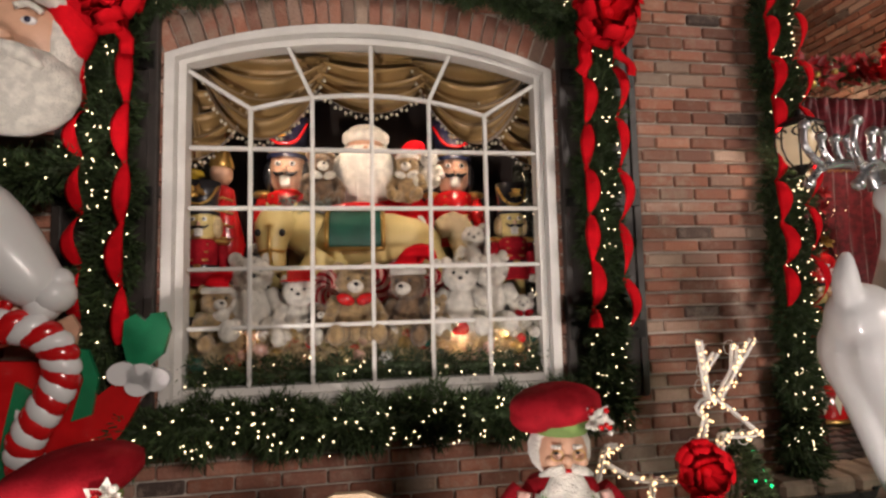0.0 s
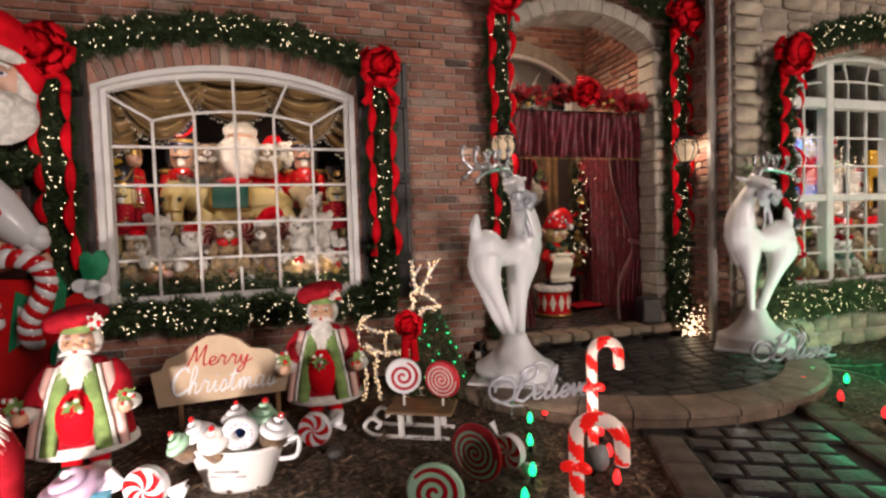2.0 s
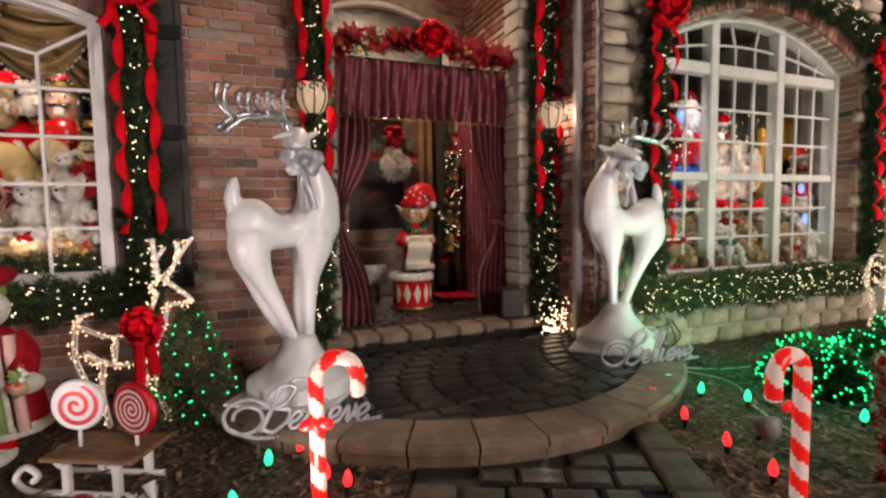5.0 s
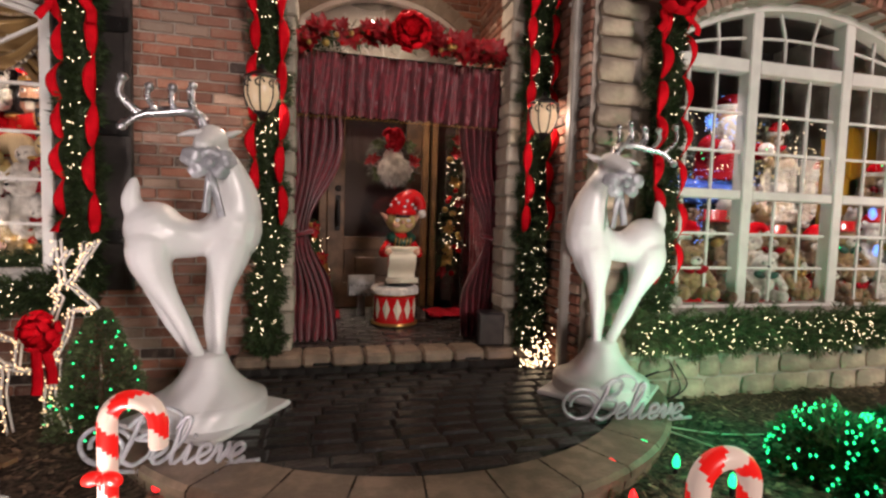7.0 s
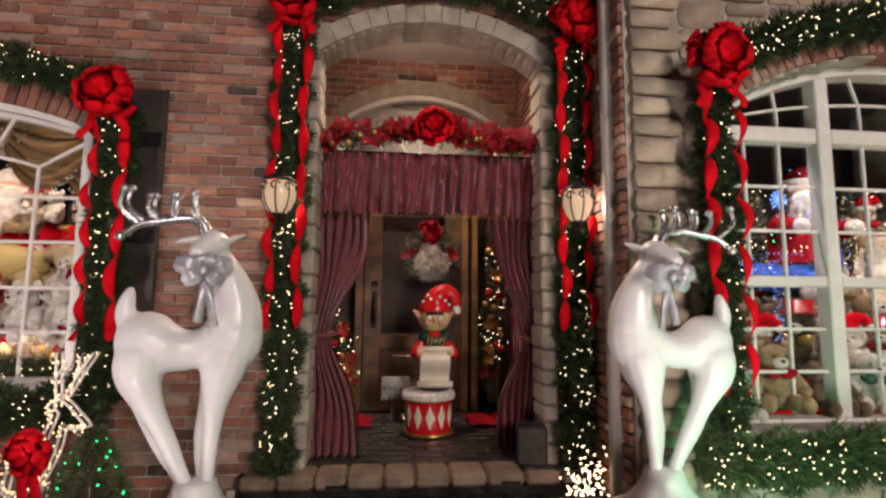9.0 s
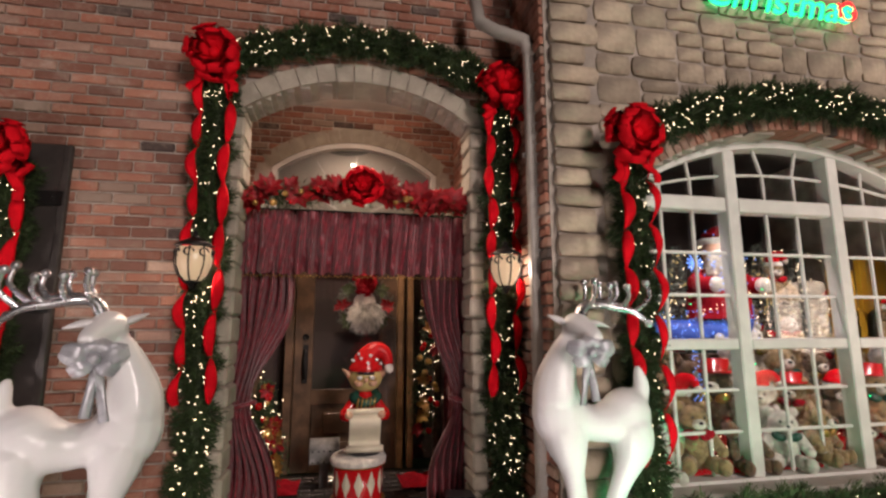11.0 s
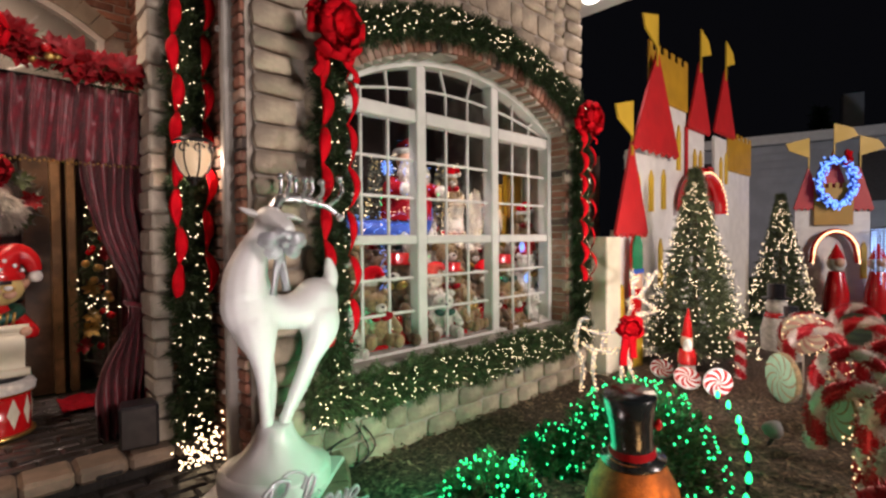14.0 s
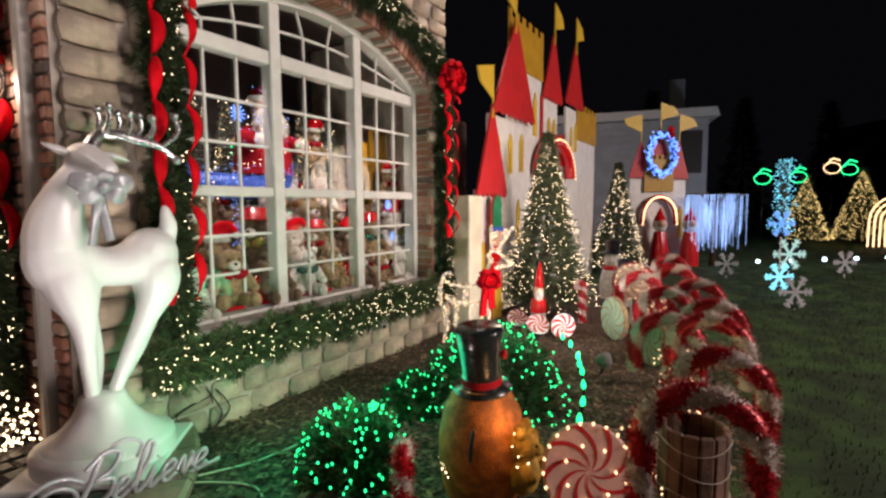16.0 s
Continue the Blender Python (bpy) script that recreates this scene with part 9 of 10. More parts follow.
# white and red figure group behind the tree
for dx, dy, kk in ((10.4, -1.75, 1.0), (9.9, -2.0, 0.75)):
    s = Shape()
    s.lathe((0, 0, 0), [(0.16, 0), (0.17, 0.25), (0.12, 0.45)], K["fur_white"], 16)
    s.ell((0, 0, 0.55), 0.12, K["fur_white"])
    s.lathe((0, 0, 0.40), [(0.13, 0), (0.14, 0.03), (0.12, 0.07)], K["red_gloss"], 16)
    s.lathe((0, 0, 0.64), [(0.16, 0), (0.16, 0.015), (0.095, 0.02), (0.10, 0.18), (0.001, 0.19)], K["black_paint"], 16)
    s.tube([(0.12, 0, 0.38), (0.26, -0.05, 0.30)], [0.04, 0.03], K["red_gloss"], 8)
    finish(s, "snow_figure", "white snow figure with red scarf and dark hat", "yard figure", pose(dx, dy, Z0, 0, 0, -55) @ Matrix.Scale(kk, 4), "snow figures")

# ---- plywood castle ----
def battlement(x0, x1, z0, z1, n=6, slope=0.0):
    out = [(x0, z0), (x1, z0 + slope)]
    w = (x1 - x0) / (2 * n - 1)
    for i in range(2 * n - 1):
        a, b = x1 - w * i, x1 - w * (i + 1)
        zz = z1 if i % 2 == 0 else z1 - 0.09
        out += [(a, zz), (b, zz)]
    return out


def castle(place, k, label, spec):
    t = thing("plywood_castle", label, "castle", place @ Matrix.Scale(k, 4), "plywood castles")
    for nm, mt, poly, y, th in spec:
        s2 = Shape()
        s2.plate(poly, th, Matrix.Translation((0, y, 0)))
        s2.build(nm, mt, t)
    return t


def cone(x0, x1, z0, apex, scal=7):
    xm = (x0 + x1) / 2
    out = [(x0, z0)]
    w = (x1 - x0) / scal
    for i in range(scal):
        out += [(x0 + w * (i + 0.5), z0 - 0.05), (x0 + w * (i + 1), z0)]
    return out + [(xm, apex)]


def flag(x, z, s_=1):
    return [(x, z), (x + 0.02, z), (x + 0.02, z + 0.22), (x + s_ * 0.40, z + 0.34), (x + s_ * 0.30, z + 0.50), (x, z + 0.60)] if s_ > 0 else [(x, z), (x, z + 0.60), (x - 0.40, z + 0.50), (x - 0.34, z + 0.36), (x - 0.02, z + 0.22), (x - 0.02, z)]


spec = [("wall", "white_paint", [(8.12, -0.1), (13.1, -0.1), (13.1, 2.45), (11.9, 2.45), (11.9, 2.9), (11.3, 2.9), (11.3, 2.2), (10.85, 2.2), (10.85, 2.85), (10.15, 2.85), (10.15, 3.1), (9.0, 3.1), (9.0, 2.35), (8.45, 2.35), (8.45, 1.45), (8.12, 1.45)], 0.0, 0.04),
        ("roof", "red_paint", cone(8.05, 8.84, 1.42, 2.45), -0.06, 0.03), ("roof", "red_paint", cone(8.38, 9.66, 2.40, 3.58), -0.10, 0.03), ("battlement", "ochre_paint", battlement(8.95, 10.16, 3.05, 3.72), -0.02, 0.015),
        ("roof", "red_paint", cone(10.10, 10.94, 2.88, 3.82), -0.06, 0.03), ("roof", "red_paint", cone(11.12, 12.10, 2.97, 3.95), -0.06, 0.03), ("battlement", "ochre_paint", battlement(11.85, 13.12, 2.42, 3.06), -0.02, 0.015),
        ("banner", "red_paint", [(10.08, 1.75), (10.16, 1.75), (10.16, 2.85), (10.08, 2.85)], -0.03, 0.02), ("banner", "red_paint", [(10.95, 1.9), (11.2, 1.9), (11.16, 2.4), (10.95, 2.4)], -0.03, 0.02),
        ("flag", "yellow_paint", flag(8.42, 2.28, -1), -0.08, 0.02), ("flag", "yellow_paint", flag(8.98, 3.38, -1), -0.12, 0.02), ("flag", "yellow_paint", flag(10.50, 3.66, 1), -0.08, 0.02), ("flag", "yellow_paint", flag(11.58, 3.78, 1), -0.08, 0.02)]
for x0, z0, h in ((8.62, 1.62, 0.5), (8.98, 1.68, 0.5), (9.34, 1.72, 0.5), (9.82, 2.25, 0.6), (9.25, 0.75, 0.6), (9.5, 0.55, 0.4), (10.4, 2.1, 0.5), (10.62, 2.1, 0.5), (11.5, 2.1, 0.5), (8.22, 0.45, 0.4), (11.75, 2.2, 0.5)):
    spec.append(("window", "yellow_paint", [(x0, z0), (x0 + 0.11, z0), (x0 + 0.11, z0 + h * 0.8), (x0 + 0.055, z0 + h), (x0, z0 + h * 0.8)], -0.02, 0.03))
castle(pose(0, -0.75, 0), 1.0, "white plywood fairy castle with red cone roofs and flags", spec)
sh = Shape()
sh.box((7.98, -0.70, 0.65), (0.30, 0.25, 1.46), bev=0.01)
tagged(sh.build("utility_box", "pale_cream"), "plain cream utility cabinet at the house corner", "cabinet")
# nutcracker painted on a cut-out before the castle wall
s = Shape()
s.plate([(-0.10, 0), (0.10, 0), (0.12, 0.5), (0.14, 0.9), (0.11, 1.0), (0.11, 1.35), (0.05, 1.45), (-0.05, 1.45), (-0.11, 1.35), (-0.11, 1.0), (-0.14, 0.9), (-0.12, 0.5)], 0.02, None, K["red_gloss"])
s.plate([(-0.11, 1.08), (0.11, 1.08), (0.11, 1.35), (0.05, 1.45), (-0.05, 1.45), (-0.11, 1.35)], 0.02, Matrix.Translation((0, -0.025, 0)), K["green_gloss"])
s.plate([(-0.13, 1.03), (0.13, 1.03), (0.13, 1.08), (-0.13, 1.08)], 0.02, Matrix.Translation((0, -0.03, 0)), K["blue_paint"])
s.plate([(-0.10, 0.86), (0.10, 0.86), (0.10, 1.03), (-0.10, 1.03)], 0.02, Matrix.Translation((0, -0.025, 0)), K["skin_paint"])
s.plate([(-0.10, 0), (0.10, 0), (0.11, 0.35), (-0.11, 0.35)], 0.02, Matrix.Translation((0, -0.025, 0)), K["yellow_paint"])
finish(s, "soldier_cutout", "painted plywood toy soldier with a green hat", "yard figure", pose(8.42, -0.86, Z0), "soldier cutouts")

# small castle farther off, facing the lawn
spec = [("wall", "white_paint", [(-0.62, 0), (0.62, 0), (0.62, 2.0), (0.30, 2.0), (0.30, 2.1), (-0.32, 2.1), (-0.32, 2.0), (-0.62, 2.0)], 0.0, 0.04), ("roof", "red_paint", cone(-0.66, -0.16, 1.95, 2.75, 5), -0.05, 0.03), ("roof", "red_paint", cone(0.18, 0.66, 1.92, 2.75, 5), -0.05, 0.03), ("roof", "red_paint", cone(-0.22, 0.24, 2.35, 3.05, 5), -0.02, 0.015),
        ("battlement", "ochre_paint", battlement(-0.32, 0.32, 1.62, 2.42), -0.07, 0.02), ("flag", "yellow_paint", flag(-0.40, 2.7, -1), -0.06, 0.02), ("flag", "yellow_paint", flag(0.0, 2.95, 1), -0.06, 0.02), ("flag", "yellow_paint", flag(0.42, 2.7, 1), -0.06, 0.02),
        ("window", "yellow_paint", [(0.47, 0.6), (0.57, 0.6), (0.57, 1.2), (0.52, 1.3), (0.47, 1.2)], -0.02, 0.03)]
c2 = castle(pose(15.0, -1.65, Z0, 0, 0, -58), 1.0, "small white plywood castle with wreath and lit arch", spec)
t = thing("wreath_light", "blue lighted ring wreath on the small castle", "lighted wreath", pose(15.0, -1.65, Z0, 0, 0, -58))
sh = Shape()
sh.tube([(0.28 * math.cos(a), -0.15, 2.42 + 0.42 * math.sin(a)) for a in np.linspace(0, 2 * math.pi, 30)], 0.07, 0, 8, cap=False)
sh.build("ring", "blue_paint", t)
sh = Shape()
ang = rng.uniform(0, 2 * math.pi, 420)
bulbs(sh, np.stack([0.28 * np.cos(ang), np.full(420, -0.2), 2.42 + 0.42 * np.sin(ang)], -1) + rng.normal(0, 0.035, (420, 3)), 0.023)
tagged(sh.build("light_string", "bulb_blue", t, fix=False), kind="stuff")
bow(14.96, -1.85, 2.78 + Z0 + 0.1, 0.16, "red bow on the lighted ring wreath")
arch_pts = [(-0.38, -0.12, 0.9 + 0.0)] + [(0.36 * -math.cos(a), -0.12, 1.05 + 0.45 * math.sin(a)) for a in np.linspace(0, math.pi, 18)] + [(0.38, -0.12, 0.9)]
sh = Shape()
sh.tube(arch_pts, 0.055, 0, 8)
tagged(sh.build("arch_trim", "red_gloss", place=pose(15.0, -1.65, Z0, 0, 0, -58)), "red and white arch trim on the small castle", "arch trim")
sh = Shape()
bulbs(sh, [(p[0], p[1] - 0.06, p[2]) for p in curve(arch_pts, 60)], 0.022)
tagged(sh.build("arch_lights", "bulb_wire", place=pose(15.0, -1.65, Z0, 0, 0, -58), fix=False), "warm bulbs round the small castle arch", "string lights", kind="stuff")
for dx in (-0.1, 0.55):
    s = Shape()
    s.lathe((0, 0, 0), [(0.2, 0), (0.2, 0.35), (0.12, 0.75)], K["red_gloss"], 14)
    s.ell((0, 0, 0.9), 0.15, K["fur_white"])
    s.ell((0, -0.1, 0.92), 0.09, K["skin_paint"])
    s.lathe((0, 0, 0.98), [(0.14, 0), (0.08, 0.14), (0.001, 0.3)], K["red_gloss"], 12)
    finish(s, "santa_figure", "red Santa figure before the small castle", "yard figure", pose(14.75 + 0.53 * dx, -1.85 - 0.85 * dx, Z0, 0, 0, -58), "far figures")

# arch of lights over the first tree, icicle-lit rope on the eave
sh = Shape()
bulbs(sh, [(10.5 + 0.72 * math.cos(a), -0.95, 1.70 + 0.55 * math.sin(a)) for a in np.linspace(0, math.pi, 26)], 0.016)
tagged(sh.build("arch_lights", "bulb_wire", fix=False), "warm bulbs in an arch behind the tree", "string lights", kind="stuff")
sh = Shape()
sh.tube([(10.5 + 0.72 * math.cos(a), -0.86, 1.70 + 0.55 * math.sin(a)) for a in np.linspace(0, math.pi, 26)], 0.09, 0, 8)
tagged(sh.build("candy_arch", "red_gloss"), "red candy arch behind the lit tree", "candy arch")
sh = Shape()
bulbs(sh, [(7.8 + 2.2 * u, 1.6, 3.05 - 0.05 * math.sin(u * 30)) for u in np.linspace(0, 1, 16)] + [(8.35 + 0.02 * u, -0.9 + 0.5 * u, 4.15) for u in np.linspace(0, 4, 14)], 0.028)
tagged(sh.build("eave_lights", "bulb_warm", fix=False), "large warm bulbs along the far eaves", "string lights", kind="stuff")
sh = Shape()
sh.box((10.0, 2.2, 1.45), (4.6, 1.0, 3.1))
back_wing = tagged(sh.build("wall_back_wing", "brick_rest"), "dim brick rear wing of the house", "wall", kind="structure")
t = thing("window_rear", "small white rear window with dark panes", "window", pose(8.3, 1.68, 1.5), kind="structure")
for sx_ in (-0.25, 0.0, 0.25):
    s = Shape()
    s.box((sx_, 0, 0), (0.03, 0.04, 0.9), bev=0.004)
    s.build("bar", "white_paint", t)
for sz_ in (-0.45, 0.0, 0.45):
    s = Shape()
    s.box((0, 0.004, sz_), (0.53, 0.04, 0.03), bev=0.004)
    s.build("bar", "white_paint", t)

# ---- neighbouring house and far display ----
t = thing("house", "pale grey sided house across the lawn at night", "house", pose(25.6, 0.0, Z0, 0, 0, -76))
s = Shape()
s.box((-2.35, 0, 2.2), (7.5, 6, 4.4), bev=0.02)
s.build("wall", "house_siding", t)
s = Shape()
s.plate([(-6.4, 4.4), (1.7, 4.4), (1.6, 4.7), (-6.3, 4.7)], 6.6, Matrix.Translation((0, -3.3, 0)))
s.build("roof", "white_paint", t)
s = Shape()
s.box((0.7, 0, 5.5), (0.6, 0.6, 1.8), bev=0.02)
s.build("chimney", "house_siding", t)
for wx in (-3.4, 0.85):
    s = Shape()
    s.box((wx, -3.03, 3.2), (0.75, 0.08, 1.5), bev=0.02)
    s.build("window", "shutter_paint", t)
for k in range(17):
    s = Shape()
    s.box((-2.35, -3.02, 0.25 + 0.25 * k), (7.5, 0.03, 0.235), rot=(3, 0, 0))
    s.build("siding_board", "house_siding", t)
# added spot over the lawn, only to brighten the house front
lamp("house_fill", "SPOT", (19.5, -5.5, 1.0), 190, (0.75, 0.83, 1.0), 0.3, (25, 0, 3.5), 80)
# blue icicle lights on a small tree
t = thing("icicle_light_tree", "small tree draped with blue-white icicle lights", "lighted tree", pose(15.3, -2.75, Z0))
s = Shape()
s.tube([(0, 0, 0), (0.02, 0, 0.9), (0, 0, 1.5)], [0.06, 0.05, 0.03], 0, 8)
for k in range(9):
    a = 2 * math.pi * k / 9
    s.tube(curve([(0, 0, 1.2), (0.3 * math.cos(a), 0.3 * math.sin(a), 1.55), (0.62 * math.cos(a), 0.62 * math.sin(a), 1.5)], 8), [0.03, 0.02, 0.008], 0, 6)
s.build("trunk", "dark_wood", t)
s = Shape()
pts = []
for k in range(110):
    a, r = rng.uniform(0, 2 * math.pi), 0.62 * math.sqrt(rng.uniform(0.05, 1))
    ln = rng.uniform(0.5, 1.2)
    for q in np.linspace(0, ln, int(ln / 0.045)):
        pts.append((r * math.cos(a), r * math.sin(a), 1.52 - q))
bulbs(s, pts, 0.010)
tagged(s.build("light_string", "bulb_icicle", t, fix=False), kind="stuff")


def snowflake_stake(x, y, zc, r, label, mt="bulb_white"):
    t = thing("snowflake_stake", label, "snowflake light", pose(x, y, zc, 0, 0, -58), "lawn snowflakes")
    s2 = Shape()
    for a in range(0, 360, 60):
        c_, s_ = math.cos(radians(a)), math.sin(radians(a))
        s2.box((r * 0.5 * c_, 0, r * 0.5 * s_), (r, 0.015, r * 0.14), rot=(0, -a, 0))
        for q in (0.5, 0.75):
            for da in (-50, 50):
                c3, s3 = math.cos(radians(a + da)), math.sin(radians(a + da))
                s2.box((r * q * c_ + r * 0.14 * c3, 0, r * q * s_ + r * 0.14 * s3), (r * 0.28, 0.014, r * 0.09), rot=(0, -(a + da), 0))
    s2.build("flake", mt, t)
    s2 = Shape()
    s2.tube([(0, 0, -r), (0, 0, Z0 - 0.03 - zc)], 0.012, 0, 6)
    s2.build("stake", "white_paint", t)


snowflake_stake(13.3, -4.0, 0.42, 0.28, "pale mint lit snowflake on a lawn stake", "flake_mint")
snowflake_stake(12.9, -3.85, 0.95, 0.22, "blue lit snowflake high on a stake", "ring_blue")
snowflake_stake(12.2, -3.82, 0.16, 0.22, "icy cyan lit snowflake near the grass", "bulb_ice")
for x, y, z in ((10.85, -3.93, 0.14), (14.6, -4.92, 0.20), (13.55, -3.08, 0.18), (17.5, -7.0, 0.3)):
    snowflake_stake(x, y, z, 0.22, "unlit grey snowflake on a lawn stake", "house_siding")
small_tree(24.0, -5.05, Z0, 2.3, 0.85, "fir_light", "far tree wrapped in golden lights across the street", 1000, "bulb_gold", "far lit trees", 0.014, 4000, 0.14)
small_tree(24.5, -6.6, Z0, 2.5, 0.9, "fir_light", "far tree wrapped in golden lights by the driveway", 1000, "bulb_gold", "far lit trees", 0.014, 4000, 0.14)
t = thing("lighted_post", "tall post wrapped in icy blue lights", "lighted post", pose(22.8, -4.35, Z0))
s = Shape()
s.tube([(0, 0, 0), (0, 0, 2.7)], 0.12, 0, 8)
s.build("post", "dark_wood", t)
s = Shape()
bulbs(s, np.stack([rng.normal(0, 0.15, 420), rng.normal(0, 0.15, 420), rng.uniform(0.4, 2.8, 420)], -1), 0.022)
tagged(s.build("light_string", "bulb_ice", t, fix=False), kind="stuff")
for x, y, z, mt, lab in ((22.4, -3.75, 2.1, "bulb_green", "green rope-light wheel figure above the lawn"), (23.1, -4.75, 2.15, "bulb_green", "green rope-light wheel figure beside a post"), (23.9, -5.7, 2.45, "bulb_wire", "amber rope-light horse outline over the trees"), (24.3, -6.2, 2.4, "bulb_green", "green rope-light figure over the trees")):
    t = thing("rope_light_figure", lab, "rope light figure", pose(x, y, z, 0, 0, -58), "rope light figures")
    s = Shape()
    s.tube([(0.28 * math.cos(a), 0, 0.18 * math.sin(a)) for a in np.linspace(0, 2 * math.pi, 24)], 0.014, 0, 6, cap=False)
    s.tube([(-0.2, 0, 0.1), (0, 0, 0.32), (0.25, 0, 0.25)], 0.02, 0, 6)
    s.build("rope_light", mt, t)
    s = Shape()
    s.tube([(0.02, 0, -0.17), (0.02, 0, Z0 - z)], 0.012, 0, 5)
    s.build("stake", "cable", t)
t = thing("rope_light_arch", "nested amber rope-light arches across the street", "rope light figure", pose(23.2, -7.25, Z0 + 0.05, 0, 0, -66), "rope light figures")
for k in range(4):
    s = Shape()
    r = 0.75 - 0.16 * k
    s.tube([(-r, 0, -0.05)] + [(-r * math.cos(a), 0, 0.75 + r * math.sin(a)) for a in np.linspace(0, math.pi, 18)] + [(r, 0, -0.05)], 0.022, 0, 6)
    s.build("arch", "bulb_wire", t)
for k in range(14):
    t = thing("path_light", "small white path light at the street edge", "path light", pose(15.5 + 0.55 * k, -3.6 - 0.62 * k, Z0), "path lights")
    s = Shape()
    s.ell((0, 0, 0.12), 0.045, 0, seg=8, rings=6)
    s.build("globe", "bulb_path", t)
    s = Shape()
    s.tube([(0, 0, -0.03), (0, 0, 0.1)], 0.01, 0, 6)
    s.build("stem", "cable", t)
# far house with lit roof line
t = thing("house", "far dark house with lights along the roof", "house", pose(44, -13, Z0, 0, 0, -60))
s = Shape()
s.box((0, 0, 2.2), (10, 6, 4.4), bev=0.02)
s.build("wall", "roofing", t)
s = Shape()
s.plate([(-5.4, 4.4), (5.4, 4.4), (4, 6.2), (-4, 6.2)], 6, Matrix.Translation((0, -3, 0)))
s.build("roof", "roofing", t)
s = Shape()
bulbs(s, [(-5.2 + 10.4 * u, -3.2, 4.5) for u in np.linspace(0, 1, 34)], 0.055)
tagged(s.build("light_string", "bulb_white", t, fix=False), kind="stuff")
# line of dark trees against the sky
for k in range(9):
    small_tree(30 + 4 * k, 6 - 4.5 * k, Z0, rng.uniform(6, 9), 2.2, "fir", "dark tall conifer behind the houses", 0, "bulb_warm", "background conifers", 0.01, 2500, 0.5)

# ---- bricks, stones and cobbles ----
bl, bh, course = 0.195, 0.060, 0.0698
cube_cache = {}


def piece_mesh(key, size, mt, bev):
    if key not in cube_cache:
        s2 = Shape()
        s2.box((0, 0, 0), size, bev=bev)
        ob = s2.build("brick", mt)
        cube_cache[key] = ob.data
        bpy.data.objects.remove(ob)
    return cube_cache[key]


def put_piece(name, me, parent, m):
    ob = new(name, me)
    ob.parent = parent
    ob.matrix_basis = m
    return ob


def brick_field(x0, x1, zlo, zhi, runs_at, place, parent, rest, singles):
    """Running bond bricks; those that singles(x, z) picks become parts, the rest one joined part."""
    count = 0
    nz = int((zhi - zlo) / course)
    for r in range(nz):
        zc = zlo + (r + 0.5) * course
        off = (0.5 * (r % 2) + 0.07 * math.sin(r * 1.7)) * (bl + 0.010)
        for a, b in runs_at(zc):
            k0 = math.floor((a - x0 - off) / (bl + 0.010))
            x = x0 + off + k0 * (bl + 0.010)
            while x < b:
                p, q = max(x, a + 0.003), min(x + bl, b - 0.003)
                x += bl + 0.010
                w = q - p
                if w < 0.03:
                    continue
                xm = (p + q) / 2
                jy = rng.uniform(-0.004, 0.003)
                if singles(xm, zc) and w > 0.19 and count < 299:
                    me = piece_mesh(("brick", r % 3), (bl, 0.03, bh - 0.003 * (r % 3)), "brick", 0.006)
                    put_piece("brick", me, parent, place @ pose(xm, jy + 0.010, zc, 0, rng.uniform(-0.4, 0.4), 0))
                    count += 1
                else:
                    rest.box((xm, jy + 0.010, zc), (w, 0.03, bh - rng.uniform(0, 0.006)), bev=0.006, rot=(0, rng.uniform(-0.4, 0.4), 0), m=place)


rest = Shape()
brick_field(X0, X1, -0.06, 5.1, lambda z: [(a, b) for a, b in free_runs(X0, X1 - 0.02, z)], Matrix(), wall_l, rest, lambda x, z: 1.36 < x < 2.32 and 0.1 < z < 2.9)
tagged(rest.build("brickwork", "brick_rest", wall_l, fix=False), kind="stuff")
# rowlock ring over the left window
voussoirs(wall_l, LW["cx"], LW["half"] + 0.004, LW["spring"] + 0.004, LW["apex"] + 0.004, 0.155, -0.006, 0.05, 30, "brick", "arch_brick", gap=0.011)
# jamb bricks shown edge-on beside the left window frame
rest = Shape()
for s in (-1, 1):
    for k in range(24):
        rest.box((LW["cx"] + s * 0.951, 0.03, 0.68 + k * course), (0.016, 0.07, bh), bev=0.004)
tagged(rest.build("jamb_brickwork", "brick_rest", wall_l, fix=False), kind="stuff")
# back wall of the entry
rest = Shape()
def back_runs(z):
    if z < 2.45:
        return [(2.05, 2.2), (4.02, 4.17)]
    if z < TW["apex"] + 0.15:
        h = 0.98 if z < 3.05 else max([x for x in np.linspace(0, 0.98, 60) if arc_z(x, 0.98, 3.06, 3.51) > z] or [0])
        return [(2.05, 3.11 - h), (3.11 + h, 4.17)] if h else [(2.05, 4.17)]
    return [(2.05, 4.17)]
brick_field(2.05, 4.17, ZU, 3.76, back_runs, Matrix.Translation((0, 1.615, 0)), wall_back, rest, lambda x, z: False)
for s in (-1, 1):
    brick_field(0.25, 1.6, ZU, 3.76, lambda z: [(0.25, 1.6)], pose(3.11 + s * 1.03, 0, 0, 0, 0, 90), wall_back, rest, lambda x, z: False)
tagged(rest.build("brickwork", "brick_rest", wall_back, fix=False), kind="stuff")
# return by the downspout
rest = Shape()
brick_field(-0.55, 0.0, -0.06, 5.0, lambda z: [(-0.55, 0.0)], pose(4.235, 0, 0, 0, 0, 90), wall_ret, rest, lambda x, z: False)
tagged(rest.build("brickwork", "brick_rest", wall_ret, fix=False), kind="stuff")

